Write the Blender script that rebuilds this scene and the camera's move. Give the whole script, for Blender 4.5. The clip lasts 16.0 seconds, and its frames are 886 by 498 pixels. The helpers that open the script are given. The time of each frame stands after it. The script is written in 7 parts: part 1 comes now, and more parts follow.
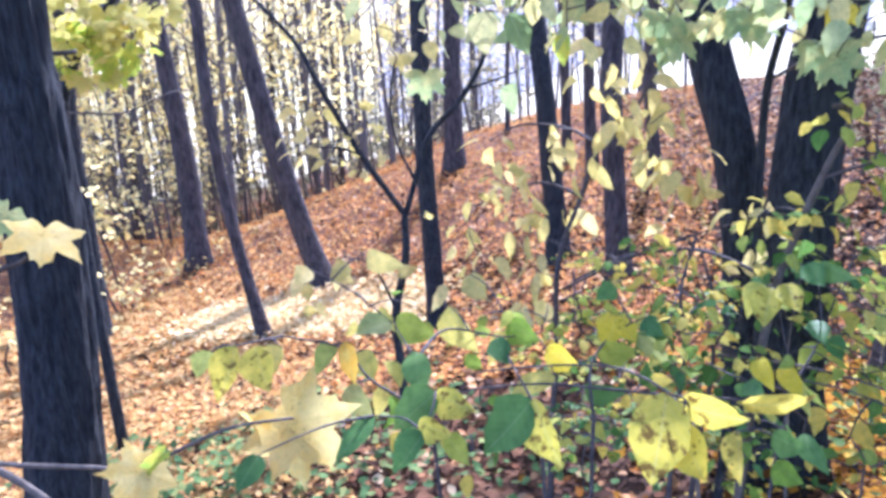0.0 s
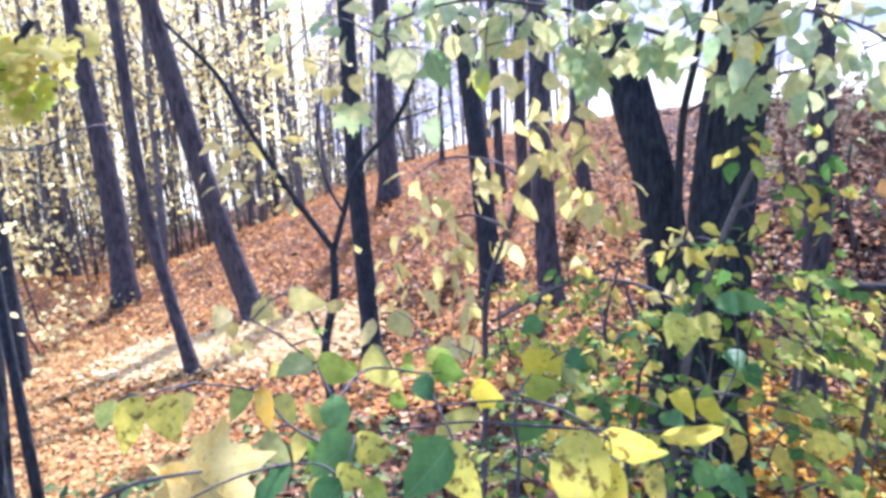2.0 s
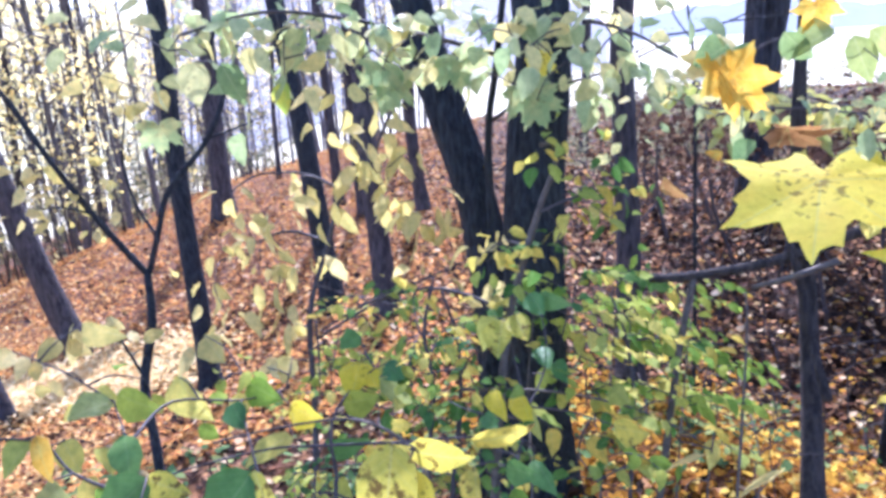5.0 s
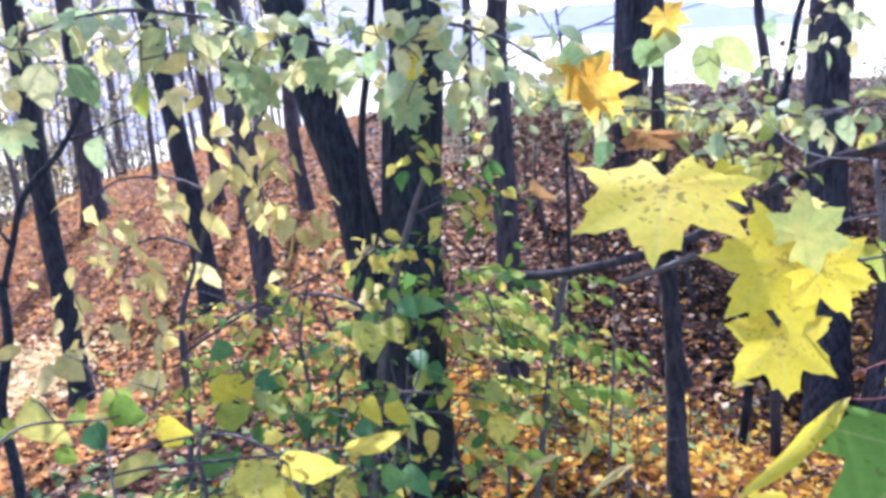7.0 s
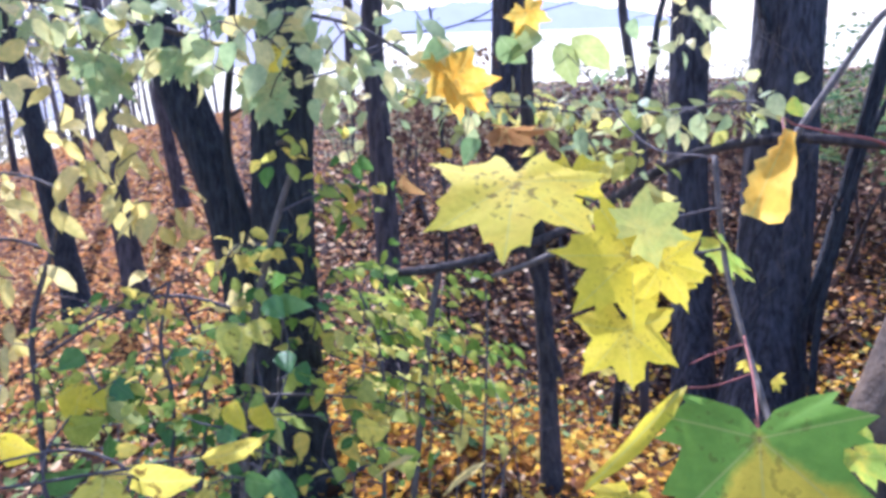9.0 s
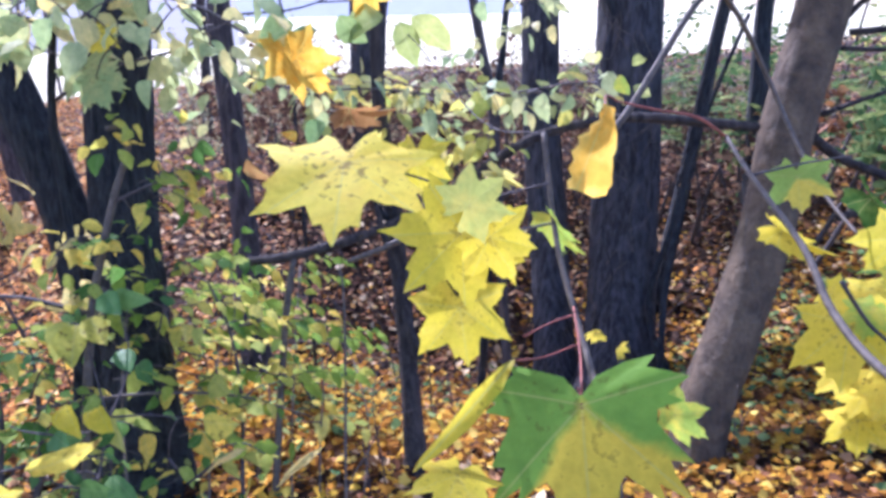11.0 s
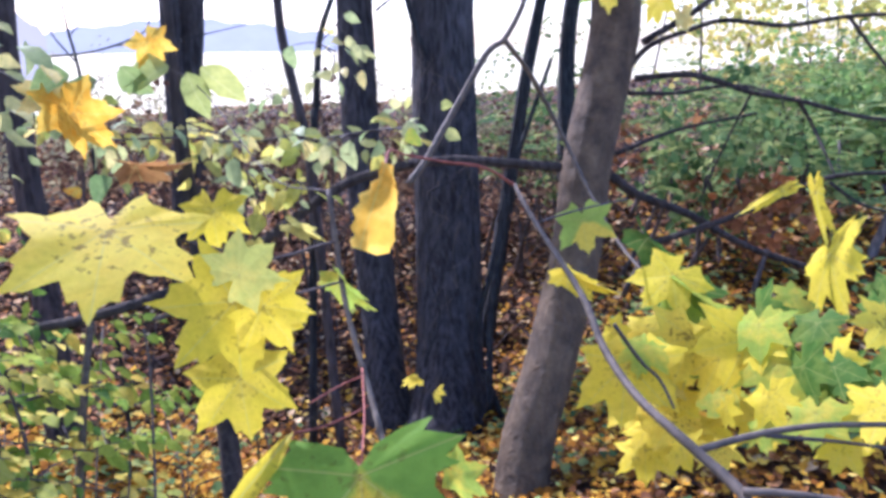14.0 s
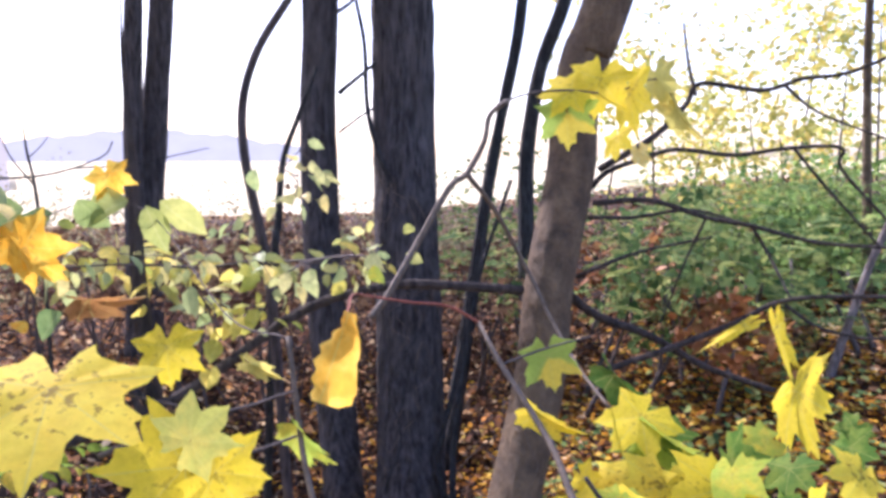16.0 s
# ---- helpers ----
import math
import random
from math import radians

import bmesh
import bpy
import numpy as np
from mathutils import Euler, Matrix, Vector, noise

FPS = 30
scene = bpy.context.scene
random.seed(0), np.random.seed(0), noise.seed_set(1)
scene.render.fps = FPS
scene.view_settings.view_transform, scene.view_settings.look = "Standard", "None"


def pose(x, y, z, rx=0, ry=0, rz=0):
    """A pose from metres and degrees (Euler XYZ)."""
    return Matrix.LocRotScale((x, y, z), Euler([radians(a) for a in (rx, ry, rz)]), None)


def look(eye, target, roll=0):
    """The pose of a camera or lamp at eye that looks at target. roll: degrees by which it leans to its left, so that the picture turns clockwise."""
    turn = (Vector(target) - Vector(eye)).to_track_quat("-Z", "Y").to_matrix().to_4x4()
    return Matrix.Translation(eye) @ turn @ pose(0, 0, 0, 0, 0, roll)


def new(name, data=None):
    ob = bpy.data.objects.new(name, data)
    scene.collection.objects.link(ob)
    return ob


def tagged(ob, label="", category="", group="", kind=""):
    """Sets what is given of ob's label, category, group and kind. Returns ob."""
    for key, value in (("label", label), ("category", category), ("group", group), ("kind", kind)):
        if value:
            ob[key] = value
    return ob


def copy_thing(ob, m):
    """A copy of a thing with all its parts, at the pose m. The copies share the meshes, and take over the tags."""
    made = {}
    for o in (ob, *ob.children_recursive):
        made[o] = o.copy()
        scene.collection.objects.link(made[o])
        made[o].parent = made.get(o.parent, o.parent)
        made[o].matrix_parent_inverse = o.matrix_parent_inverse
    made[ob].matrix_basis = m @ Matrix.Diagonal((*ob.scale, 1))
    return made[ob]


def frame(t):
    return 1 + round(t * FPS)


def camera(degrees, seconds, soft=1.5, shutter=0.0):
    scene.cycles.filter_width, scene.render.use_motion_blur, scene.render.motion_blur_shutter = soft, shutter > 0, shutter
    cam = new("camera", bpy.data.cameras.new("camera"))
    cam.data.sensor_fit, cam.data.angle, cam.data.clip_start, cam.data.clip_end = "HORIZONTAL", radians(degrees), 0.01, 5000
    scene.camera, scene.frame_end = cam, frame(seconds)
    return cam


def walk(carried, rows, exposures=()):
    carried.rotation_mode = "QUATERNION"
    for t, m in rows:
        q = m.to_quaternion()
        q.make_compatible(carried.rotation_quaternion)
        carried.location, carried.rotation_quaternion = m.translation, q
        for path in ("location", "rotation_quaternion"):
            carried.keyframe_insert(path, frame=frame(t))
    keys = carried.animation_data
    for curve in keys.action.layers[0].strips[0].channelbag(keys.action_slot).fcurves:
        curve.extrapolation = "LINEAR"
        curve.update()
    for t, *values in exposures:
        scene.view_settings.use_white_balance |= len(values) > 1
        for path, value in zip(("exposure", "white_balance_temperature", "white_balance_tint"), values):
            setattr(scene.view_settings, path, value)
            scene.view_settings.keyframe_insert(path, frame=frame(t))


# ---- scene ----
cam = camera(60.0, 16.0, soft=3.5)
ROWS = [
    (0.0, -0.0000, 0.0000, 1.5000, 73.51, 3.14, -0.93),
    (0.5, 0.0028, 0.0068, 1.5044, 74.12, 3.07, -1.90),
    (1.0, 0.0063, 0.0076, 1.5075, 74.74, 2.82, -2.96),
    (1.5, 0.0179, 0.0087, 1.5090, 75.15, 2.86, -4.18),
    (2.0, 0.0338, 0.0158, 1.5096, 75.36, 2.96, -5.58),
    (2.5, 0.0515, 0.0156, 1.5072, 75.50, 3.08, -7.20),
    (3.0, 0.0678, 0.0164, 1.5067, 75.54, 3.34, -9.18),
    (3.5, 0.0827, 0.0162, 1.5016, 75.66, 3.40, -11.12),
    (4.0, 0.1005, 0.0239, 1.5003, 75.68, 3.55, -13.05),
    (6.5, 0.1389, 0.0086, 1.5225, 74.83, 3.24, -23.53),
    (7.0, 0.1557, 0.0117, 1.5207, 74.66, 2.97, -25.45),
    (7.5, 0.1682, 0.0096, 1.5193, 74.51, 2.65, -27.38),
    (8.0, 0.1795, 0.0121, 1.5173, 74.43, 2.21, -29.36),
    (8.5, 0.1908, 0.0126, 1.5186, 74.17, 1.80, -31.45),
    (9.0, 0.2020, 0.0092, 1.5165, 73.99, 1.62, -33.62),
    (11.5, 0.2605, -0.0193, 1.5045, 72.39, 0.98, -45.67),
    (12.0, 0.2740, -0.0329, 1.5054, 72.11, 1.05, -48.05),
    (12.5, 0.2814, -0.0366, 1.5037, 72.06, 0.94, -50.44),
    (13.0, 0.2887, -0.0398, 1.5076, 72.53, 0.69, -52.53),
    (13.5, 0.2951, -0.0425, 1.5174, 73.60, 0.62, -54.30),
    (14.0, 0.3081, -0.0419, 1.5274, 75.18, 0.50, -55.33),
    (14.5, 0.3164, -0.0420, 1.5353, 76.94, 0.39, -56.21),
    (15.0, 0.3240, -0.0366, 1.5455, 78.73, 0.32, -57.05),
    (15.5, 0.3303, -0.0295, 1.5594, 80.62, 0.31, -57.75),
    (16.0, 0.3301, -0.0218, 1.5689, 83.20, -0.00, -58.22),
]
walk(cam, [(t, pose(x, y, z, rx, ry, rz)) for t, x, y, z, rx, ry, rz in ROWS],
     exposures=[(0.0, 1.8, 4980, 32), (4.0, 1.74, 4980, 32), (7.0, 1.63, 4990, 32), (9.0, 1.57, 4980, 32), (12.0, 1.49, 5140, 35), (14.0, 1.41, 5240, 33), (16.0, 1.45, 5980, 36)])

# ---- world, sun, exposure ----
SUN_AZIMUTH, SUN_HEIGHT = radians(18), radians(46)
world = bpy.data.worlds.new("sky")
scene.world = world
world.use_nodes = True
wn = world.node_tree
sky = wn.nodes.new("ShaderNodeTexSky")
sky.sky_type, sky.sun_disc = "NISHITA", False
sky.sun_elevation, sky.sun_rotation = SUN_HEIGHT, SUN_AZIMUTH
sky.air_density, sky.dust_density, sky.ozone_density = 1.0, 1.5, 1.0
wn.links.new(sky.outputs[0], wn.nodes["Background"].inputs[0])
wn.nodes["Background"].inputs[1].default_value = 0.15
sun = new("sun", bpy.data.lights.new("sun", "SUN"))
sun.data.energy, sun.data.angle, sun.data.color = 3.4, radians(0.6), (1.0, 0.95, 0.87)
sun.matrix_world = look((0, 0, 20), (-20 * math.sin(SUN_AZIMUTH), -20 * math.cos(SUN_AZIMUTH), 20 - 20 * math.tan(SUN_HEIGHT)))


# ---- materials ----
class Nodes:
    """A small wrapper to write node materials in few lines."""

    def __init__(self, name):
        self.mat = bpy.data.materials.new(name)
        self.mat.use_nodes = True
        self.tree = self.mat.node_tree
        self.tree.nodes.clear()
        self.out = self.tree.nodes.new("ShaderNodeOutputMaterial")

    def add(self, kind, values=None, **props):
        n = self.tree.nodes.new("ShaderNode" + kind)
        for k, v in props.items():
            setattr(n, k, v)
        for k, v in (values or {}).items():
            if hasattr(v, "is_output"):
                self.tree.links.new(v, n.inputs[k])
            else:
                n.inputs[k].default_value = v
        return n

    def ramp(self, fac, *stops):
        n = self.add("ValToRGB", {0: fac})
        e = n.color_ramp.elements
        while len(e) < len(stops):
            e.new(0.5)
        for s, (p, c) in zip(e, stops):
            s.position, s.color = p, (*c, 1)
        return n.outputs[0]

    def noise(self, scale, detail=4.0, vector=None, rough=0.6):
        v = {"Scale": scale, "Detail": detail, "Roughness": rough}
        if vector is not None:
            v["Vector"] = vector
        return self.add("TexNoise", v).outputs[0]

    def math(self, op, a, b=0.0):
        return self.add("Math", {0: a, 1: b}, operation=op).outputs[0]

    def mix(self, fac, a, b, blend="MIX"):
        return self.add("MixRGB", {0: fac, 1: a, 2: b}, blend_type=blend).outputs[0]

    def finish(self, shader):
        self.tree.links.new(shader, self.out.inputs[0])
        return self.mat


def bark(name, dark, light, moss, ridges=60.0, rough=0.9, stretch_z=0.14):
    n = Nodes(name)
    co = n.add("TexCoord").outputs["Object"]
    stretch = n.add("Mapping", {"Vector": co, "Scale": (1, 1, stretch_z)}).outputs[0]
    fine = n.noise(ridges, 6, stretch, 0.7)
    broad = n.noise(3.5, 4, co)
    col = n.ramp(fine, (0.38, dark), (0.64, light))
    patch = n.ramp(broad, (0.5, (0, 0, 0)), (0.72, (1, 1, 1)))
    col = n.mix(n.math("MULTIPLY", patch, 0.55), col, (*moss, 1))
    col = n.mix(0.5, col, n.ramp(n.noise(14, 5, co), (0.3, (0.55, 0.55, 0.55)), (0.7, (1.3, 1.3, 1.3))), "MULTIPLY")
    bump = n.add("Bump", {"Strength": 0.9, "Distance": 0.025, "Height": fine})
    return n.finish(n.add("BsdfPrincipled", {"Base Color": col, "Roughness": rough, "Normal": bump.outputs[0]}).outputs[0])


def leaf_stuff(n, col, thin=0.45, gloss=0.5, bump_from=None):
    v = {"Base Color": col, "Roughness": gloss, "Specular IOR Level": 0.25 if gloss < 0.55 else 0.1}
    if bump_from is not None:
        v["Normal"] = n.add("Bump", {"Strength": 0.35, "Distance": 0.004, "Height": bump_from}).outputs[0]
    top = n.add("BsdfPrincipled", v).outputs[0]
    glow = n.add("BsdfTranslucent", {"Color": col}).outputs[0]
    return n.finish(n.add("MixShader", {0: thin, 1: top, 2: glow}).outputs[0])


def vein_lines(n, co, angles, width):
    """1 on the main veins of a leaf that lies in x, y with its stalk at the origin."""
    sep = n.add("SeparateXYZ", {0: co})
    x, y = sep.outputs[0], sep.outputs[1]
    total = None
    for a in angles:
        s, c = math.sin(radians(a)), math.cos(radians(a))
        off = n.math("ABSOLUTE", n.math("SUBTRACT", n.math("MULTIPLY", x, c), n.math("MULTIPLY", y, s)))
        along = n.math("ADD", n.math("MULTIPLY", x, s), n.math("MULTIPLY", y, c))
        line = n.math("MULTIPLY", n.math("LESS_THAN", off, width), n.math("GREATER_THAN", along, 0.0))
        total = line if total is None else n.math("MAXIMUM", total, line)
    return total


MAPLE_VEINS = (0, 46, -46, 104, -104)


def maple_leaf_material(name, base, other, spots, split=False, thin=0.64):
    n = Nodes(name)
    co = n.add("TexCoord").outputs["Object"]
    rnd = n.add("ObjectInfo").outputs["Random"]
    shift = n.add("VectorMath", {0: co, 1: n.add("CombineXYZ", {0: n.math("MULTIPLY", rnd, 9.0), 2: n.math("MULTIPLY", rnd, 5.0)}).outputs[0]}).outputs[0]
    blot = n.noise(2.2, 4, shift)
    fac = n.ramp(blot, (0.42, (0, 0, 0)), (0.66, (1, 1, 1)))
    if split:
        sep = n.add("SeparateXYZ", {0: co})
        off = n.math("MAXIMUM", n.math("MULTIPLY", sep.outputs[0], 1.2), n.math("MULTIPLY", sep.outputs[0], -0.5))
        edge = n.math("SUBTRACT", n.math("MULTIPLY", sep.outputs[1], 0.9), n.math("ADD", off, -0.02))
        edge = n.math("ADD", edge, n.math("MULTIPLY", n.math("SUBTRACT", blot, 0.5), 0.35))
        fac = n.ramp(edge, (0.0, (0, 0, 0)), (0.1, (1, 1, 1)))
    col = n.mix(fac, (*base, 1), (*other, 1))
    col = n.mix(0.35, col, n.ramp(n.noise(9, 5, shift), (0.3, (0.6, 0.6, 0.5)), (0.7, (1.25, 1.25, 1.15))), "MULTIPLY")
    veins = vein_lines(n, co, MAPLE_VEINS, 0.009)
    col = n.mix(n.math("MULTIPLY", veins, 0.4), col, (0.62, 0.62, 0.2, 1))
    speck = n.ramp(n.math("SUBTRACT", n.noise(9, 4, shift), n.math("MULTIPLY", n.add("VectorMath", {0: co}, operation="LENGTH").outputs["Value"], 0.2)), (0.515 - 0.06 * spots, (0, 0, 0)), (0.6 - 0.06 * spots, (1, 1, 1)))
    col = n.mix(n.math("MULTIPLY", speck, spots), col, (0.12, 0.06, 0.02, 1))
    return leaf_stuff(n, col, thin, 0.6, n.math("ADD", veins, n.noise(8, 3, co)))


def small_leaf_material(name, stops, spots=0.6, thin=0.5, per_island=False, gloss=0.5, ribs=0.22):
    n = Nodes(name)
    co = n.add("TexCoord").outputs["Object"]
    rnd = n.add("NewGeometry").outputs["Random Per Island"] if per_island else n.add("ObjectInfo").outputs["Random"]
    shift = n.add("VectorMath", {0: co, 1: n.add("CombineXYZ", {0: n.math("MULTIPLY", rnd, 7.0), 1: n.math("MULTIPLY", rnd, 3.0)}).outputs[0]}).outputs[0]
    col = n.ramp(rnd, *stops)
    fine = (30, 60) if per_island else (4, 9)
    col = n.mix(0.7, col, n.ramp(n.noise(fine[0], 4, shift), (0.3, (0.6, 0.66, 0.55)), (0.7, (1.3, 1.22, 1.1))), "MULTIPLY")
    if not per_island:
        sep = n.add("SeparateXYZ", {0: co})
        rib = n.math("ABSOLUTE", sep.outputs[0])
        side = n.math("FRACT", n.math("MULTIPLY", n.math("SUBTRACT", sep.outputs[1], n.math("MULTIPLY", rib, 0.9)), 8.0))
        veins = n.math("MAXIMUM", n.math("LESS_THAN", rib, 0.012), n.math("MULTIPLY", n.math("LESS_THAN", side, 0.12), 0.5))
        col = n.mix(n.math("MULTIPLY", veins, ribs), col, (0.66, 0.66, 0.36, 1))
    low = 0.55 if spots > 0.8 else 0.62
    speck = n.ramp(n.noise(fine[1] * (0.5 if spots > 0.8 else 1.0), 3, shift), (low, (0, 0, 0)), (low + 0.1, (1, 1, 1)))
    col = n.mix(n.math("MULTIPLY", speck, spots), col, (0.13, 0.07, 0.02, 1))
    return leaf_stuff(n, col, thin, gloss)


def plain(name, a, b, scale=30.0, rough=0.7):
    n = Nodes(name)
    co = n.add("TexCoord").outputs["Object"]
    tex = n.noise(scale, 5, co)
    bump = n.add("Bump", {"Strength": 0.4, "Distance": 0.004, "Height": tex}).outputs[0]
    return n.finish(n.add("BsdfPrincipled", {"Base Color": n.ramp(tex, (0.3, a), (0.7, b)), "Roughness": rough, "Normal": bump}).outputs[0])


def ground_material():
    n = Nodes("forest_soil")
    pos = n.add("NewGeometry").outputs["Position"]
    grain = n.noise(26, 8, pos, 0.75)
    soil = n.ramp(grain, (0.3, (0.015, 0.01, 0.008)), (0.5, (0.05, 0.027, 0.017)), (0.68, (0.13, 0.07, 0.035)))
    duff = n.ramp(grain, (0.3, (0.07, 0.033, 0.017)), (0.5, (0.18, 0.08, 0.034)), (0.68, (0.32, 0.17, 0.07)))
    across = n.add("SeparateXYZ", {0: pos})
    mound = n.math("ADD", n.math("SUBTRACT", n.math("MULTIPLY", across.outputs[1], 0.28), across.outputs[0]), n.math("MULTIPLY", n.noise(1.2, 4, pos), 1.2))
    soil = n.mix(n.ramp(mound, (0.3, (0, 0, 0)), (1.0, (1, 1, 1))), soil, duff)
    straw = n.ramp(n.noise(0.35, 6, pos), (0.3, (0.42, 0.36, 0.2)), (0.7, (0.6, 0.55, 0.36)))
    away = n.add("VectorMath", {0: pos}, operation="LENGTH").outputs["Value"]
    fac = n.ramp(n.math("DIVIDE", n.math("ADD", away, n.math("MULTIPLY", n.noise(0.4, 3, pos), 8.0)), 60.0), (0.36, (0, 0, 0)), (0.46, (1, 1, 1)))
    bump = n.add("Bump", {"Strength": 0.8, "Distance": 0.03, "Height": grain}).outputs[0]
    return n.finish(n.add("BsdfPrincipled", {"Base Color": n.mix(fac, soil, straw), "Roughness": 0.95, "Normal": bump}).outputs[0])


BARK_DARK = bark("dark_bark", (0.004, 0.006, 0.008), (0.05, 0.055, 0.058), (0.026, 0.034, 0.035), 85)
BARK_GREY = bark("grey_bark", (0.022, 0.018, 0.019), (0.11, 0.09, 0.088), (0.085, 0.076, 0.07), 45)
BARK_SMOOTH = bark("smooth_brown_bark", (0.058, 0.038, 0.02), (0.155, 0.106, 0.056), (0.19, 0.14, 0.08), 18, 0.75, 0.8)
BARK_DEAD = bark("grey_brown_dead_bark", (0.018, 0.014, 0.012), (0.085, 0.066, 0.055), (0.06, 0.05, 0.042), 50)
TWIG = plain("twig_bark", (0.03, 0.023, 0.022), (0.1, 0.08, 0.07), 60)
TWIG_GREY = plain("grey_twig_bark", (0.055, 0.043, 0.031), (0.15, 0.118, 0.085), 60)
STALK = plain("red_leaf_stalk", (0.2, 0.045, 0.03), (0.34, 0.1, 0.06), 50)
YELLOW = maple_leaf_material("yellow_maple_leaf", (0.82, 0.68, 0.045), (0.84, 0.68, 0.07), 0.45, thin=0.52)
GOLD = maple_leaf_material("golden_spotted_maple_leaf", (0.86, 0.73, 0.08), (0.84, 0.66, 0.07), 0.68, thin=0.52)
ORANGE = maple_leaf_material("orange_maple_leaf", (0.76, 0.42, 0.04), (0.78, 0.58, 0.1), 0.5)
AMBER = maple_leaf_material("amber_maple_leaf", (0.88, 0.53, 0.07), (0.9, 0.68, 0.15), 0.25)
LIME = maple_leaf_material("yellow_green_maple_leaf", (0.42, 0.57, 0.09), (0.74, 0.68, 0.09), 0.3)
CHARTREUSE = maple_leaf_material("fresh_chartreuse_maple_leaf", (0.52, 0.55, 0.13), (0.68, 0.62, 0.14), 0.2, thin=0.44)
STRAW = maple_leaf_material("pale_straw_maple_leaf", (0.86, 0.73, 0.28), (0.88, 0.66, 0.18), 0.35)
OLIVE = maple_leaf_material("dull_yellow_maple_leaf", (0.62, 0.58, 0.16), (0.72, 0.62, 0.16), 0.3)
FADED = maple_leaf_material("faded_pale_green_maple_leaf", (0.36, 0.48, 0.2), (0.58, 0.6, 0.24), 0.45)
GREEN = maple_leaf_material("green_maple_leaf", (0.09, 0.2, 0.035), (0.22, 0.32, 0.06), 0.2, thin=0.5)
HALF = maple_leaf_material("half_green_half_yellow_maple_leaf", (0.25, 0.47, 0.07), (0.8, 0.66, 0.07), 0.4, True)
HALFLIME = maple_leaf_material("green_edged_yellow_maple_leaf", (0.36, 0.52, 0.1), (0.8, 0.68, 0.1), 0.15, True)
BROWN = maple_leaf_material("withered_brown_leaf", (0.33, 0.17, 0.06), (0.4, 0.24, 0.08), 0.6)
MIXED = small_leaf_material("yellow_and_green_leaf", ((0.0, (0.06, 0.15, 0.03)), (0.25, (0.13, 0.27, 0.05)), (0.45, (0.32, 0.42, 0.08)), (0.68, (0.7, 0.6, 0.11)), (1.0, (0.82, 0.61, 0.1))), gloss=0.72)
PALE = small_leaf_material("pale_yellow_leaf", ((0.0, (0.58, 0.5, 0.15)), (0.5, (0.68, 0.57, 0.18)), (1.0, (0.72, 0.61, 0.25))), 0.35)
SPOTTED = small_leaf_material("spotted_yellow_leaf", ((0.0, (0.6, 0.56, 0.08)), (0.5, (0.72, 0.62, 0.09)), (1.0, (0.76, 0.62, 0.1))), 0.9)
LEAFGREEN = small_leaf_material("dark_green_leaf", ((0.0, (0.06, 0.16, 0.04)), (0.6, (0.11, 0.24, 0.06)), (1.0, (0.19, 0.33, 0.08))), 0.1, 0.35, ribs=0.1)
FROND = small_leaf_material("bright_green_leaf", ((0.0, (0.17, 0.33, 0.045)), (0.5, (0.34, 0.46, 0.065)), (1.0, (0.54, 0.57, 0.1))), 0.2, 0.5, gloss=0.78, ribs=0.12)
DULLGREEN = small_leaf_material("dull_green_leaf", ((0.0, (0.14, 0.26, 0.1)), (1.0, (0.26, 0.36, 0.13))), 0.2)
LEMON = small_leaf_material("lemon_yellow_leaf", ((0.0, (0.4, 0.48, 0.11)), (0.5, (0.66, 0.62, 0.13)), (1.0, (0.8, 0.68, 0.17))), 0.4, gloss=0.72)
PALEGREEN = small_leaf_material("pale_green_leaf", ((0.0, (0.34, 0.42, 0.13)), (1.0, (0.52, 0.53, 0.18))), 0.2)
BRUSH = small_leaf_material("dark_brown_withered_leaf", ((0.0, (0.06, 0.035, 0.03)), (0.6, (0.15, 0.085, 0.06)), (1.0, (0.38, 0.26, 0.15))), 0.1, 0.25, True, 0.8)
HANGING = small_leaf_material("yellow_green_hanging_leaf", ((0.0, (0.36, 0.42, 0.12)), (0.6, (0.6, 0.56, 0.17)), (1.0, (0.78, 0.6, 0.16))), 0.1, 0.6, True)
CROWN = small_leaf_material("autumn_crown_leaf", ((0.0, (0.84, 0.65, 0.2)), (0.6, (0.87, 0.76, 0.38)), (1.0, (0.72, 0.66, 0.3))), 0.05, 0.65, True)
BUSH = small_leaf_material("green_undergrowth_leaf", ((0.0, (0.05, 0.11, 0.045)), (0.55, (0.15, 0.25, 0.09)), (1.0, (0.36, 0.4, 0.14))), 0.1, 0.35, True, 0.85)
RUST = small_leaf_material("rusty_withered_leaf", ((0.0, (0.16, 0.06, 0.03)), (0.6, (0.32, 0.13, 0.05)), (1.0, (0.42, 0.22, 0.09))), 0.2, 0.3, True)
LITTER = small_leaf_material("brown_fallen_leaf", ((0.0, (0.018, 0.013, 0.011)), (0.34, (0.06, 0.031, 0.022)), (0.6, (0.21, 0.095, 0.05)), (0.84, (0.45, 0.24, 0.11)), (1.0, (0.68, 0.54, 0.34))), 0.4, 0.12, True, 0.85)
COPPER = small_leaf_material("copper_fallen_leaf", ((0.0, (0.14, 0.06, 0.035)), (0.25, (0.44, 0.18, 0.06)), (0.65, (0.67, 0.295, 0.075)), (0.9, (0.74, 0.43, 0.12)), (1.0, (0.84, 0.62, 0.27))), 0.3, 0.15, True, 0.85)
# Lighter than the dark bark: veiling haze is put into its colour.
BARK_VEILED = bark("haze_veiled_bark", (0.014, 0.013, 0.014), (0.1, 0.095, 0.1), (0.08, 0.078, 0.078), 50)
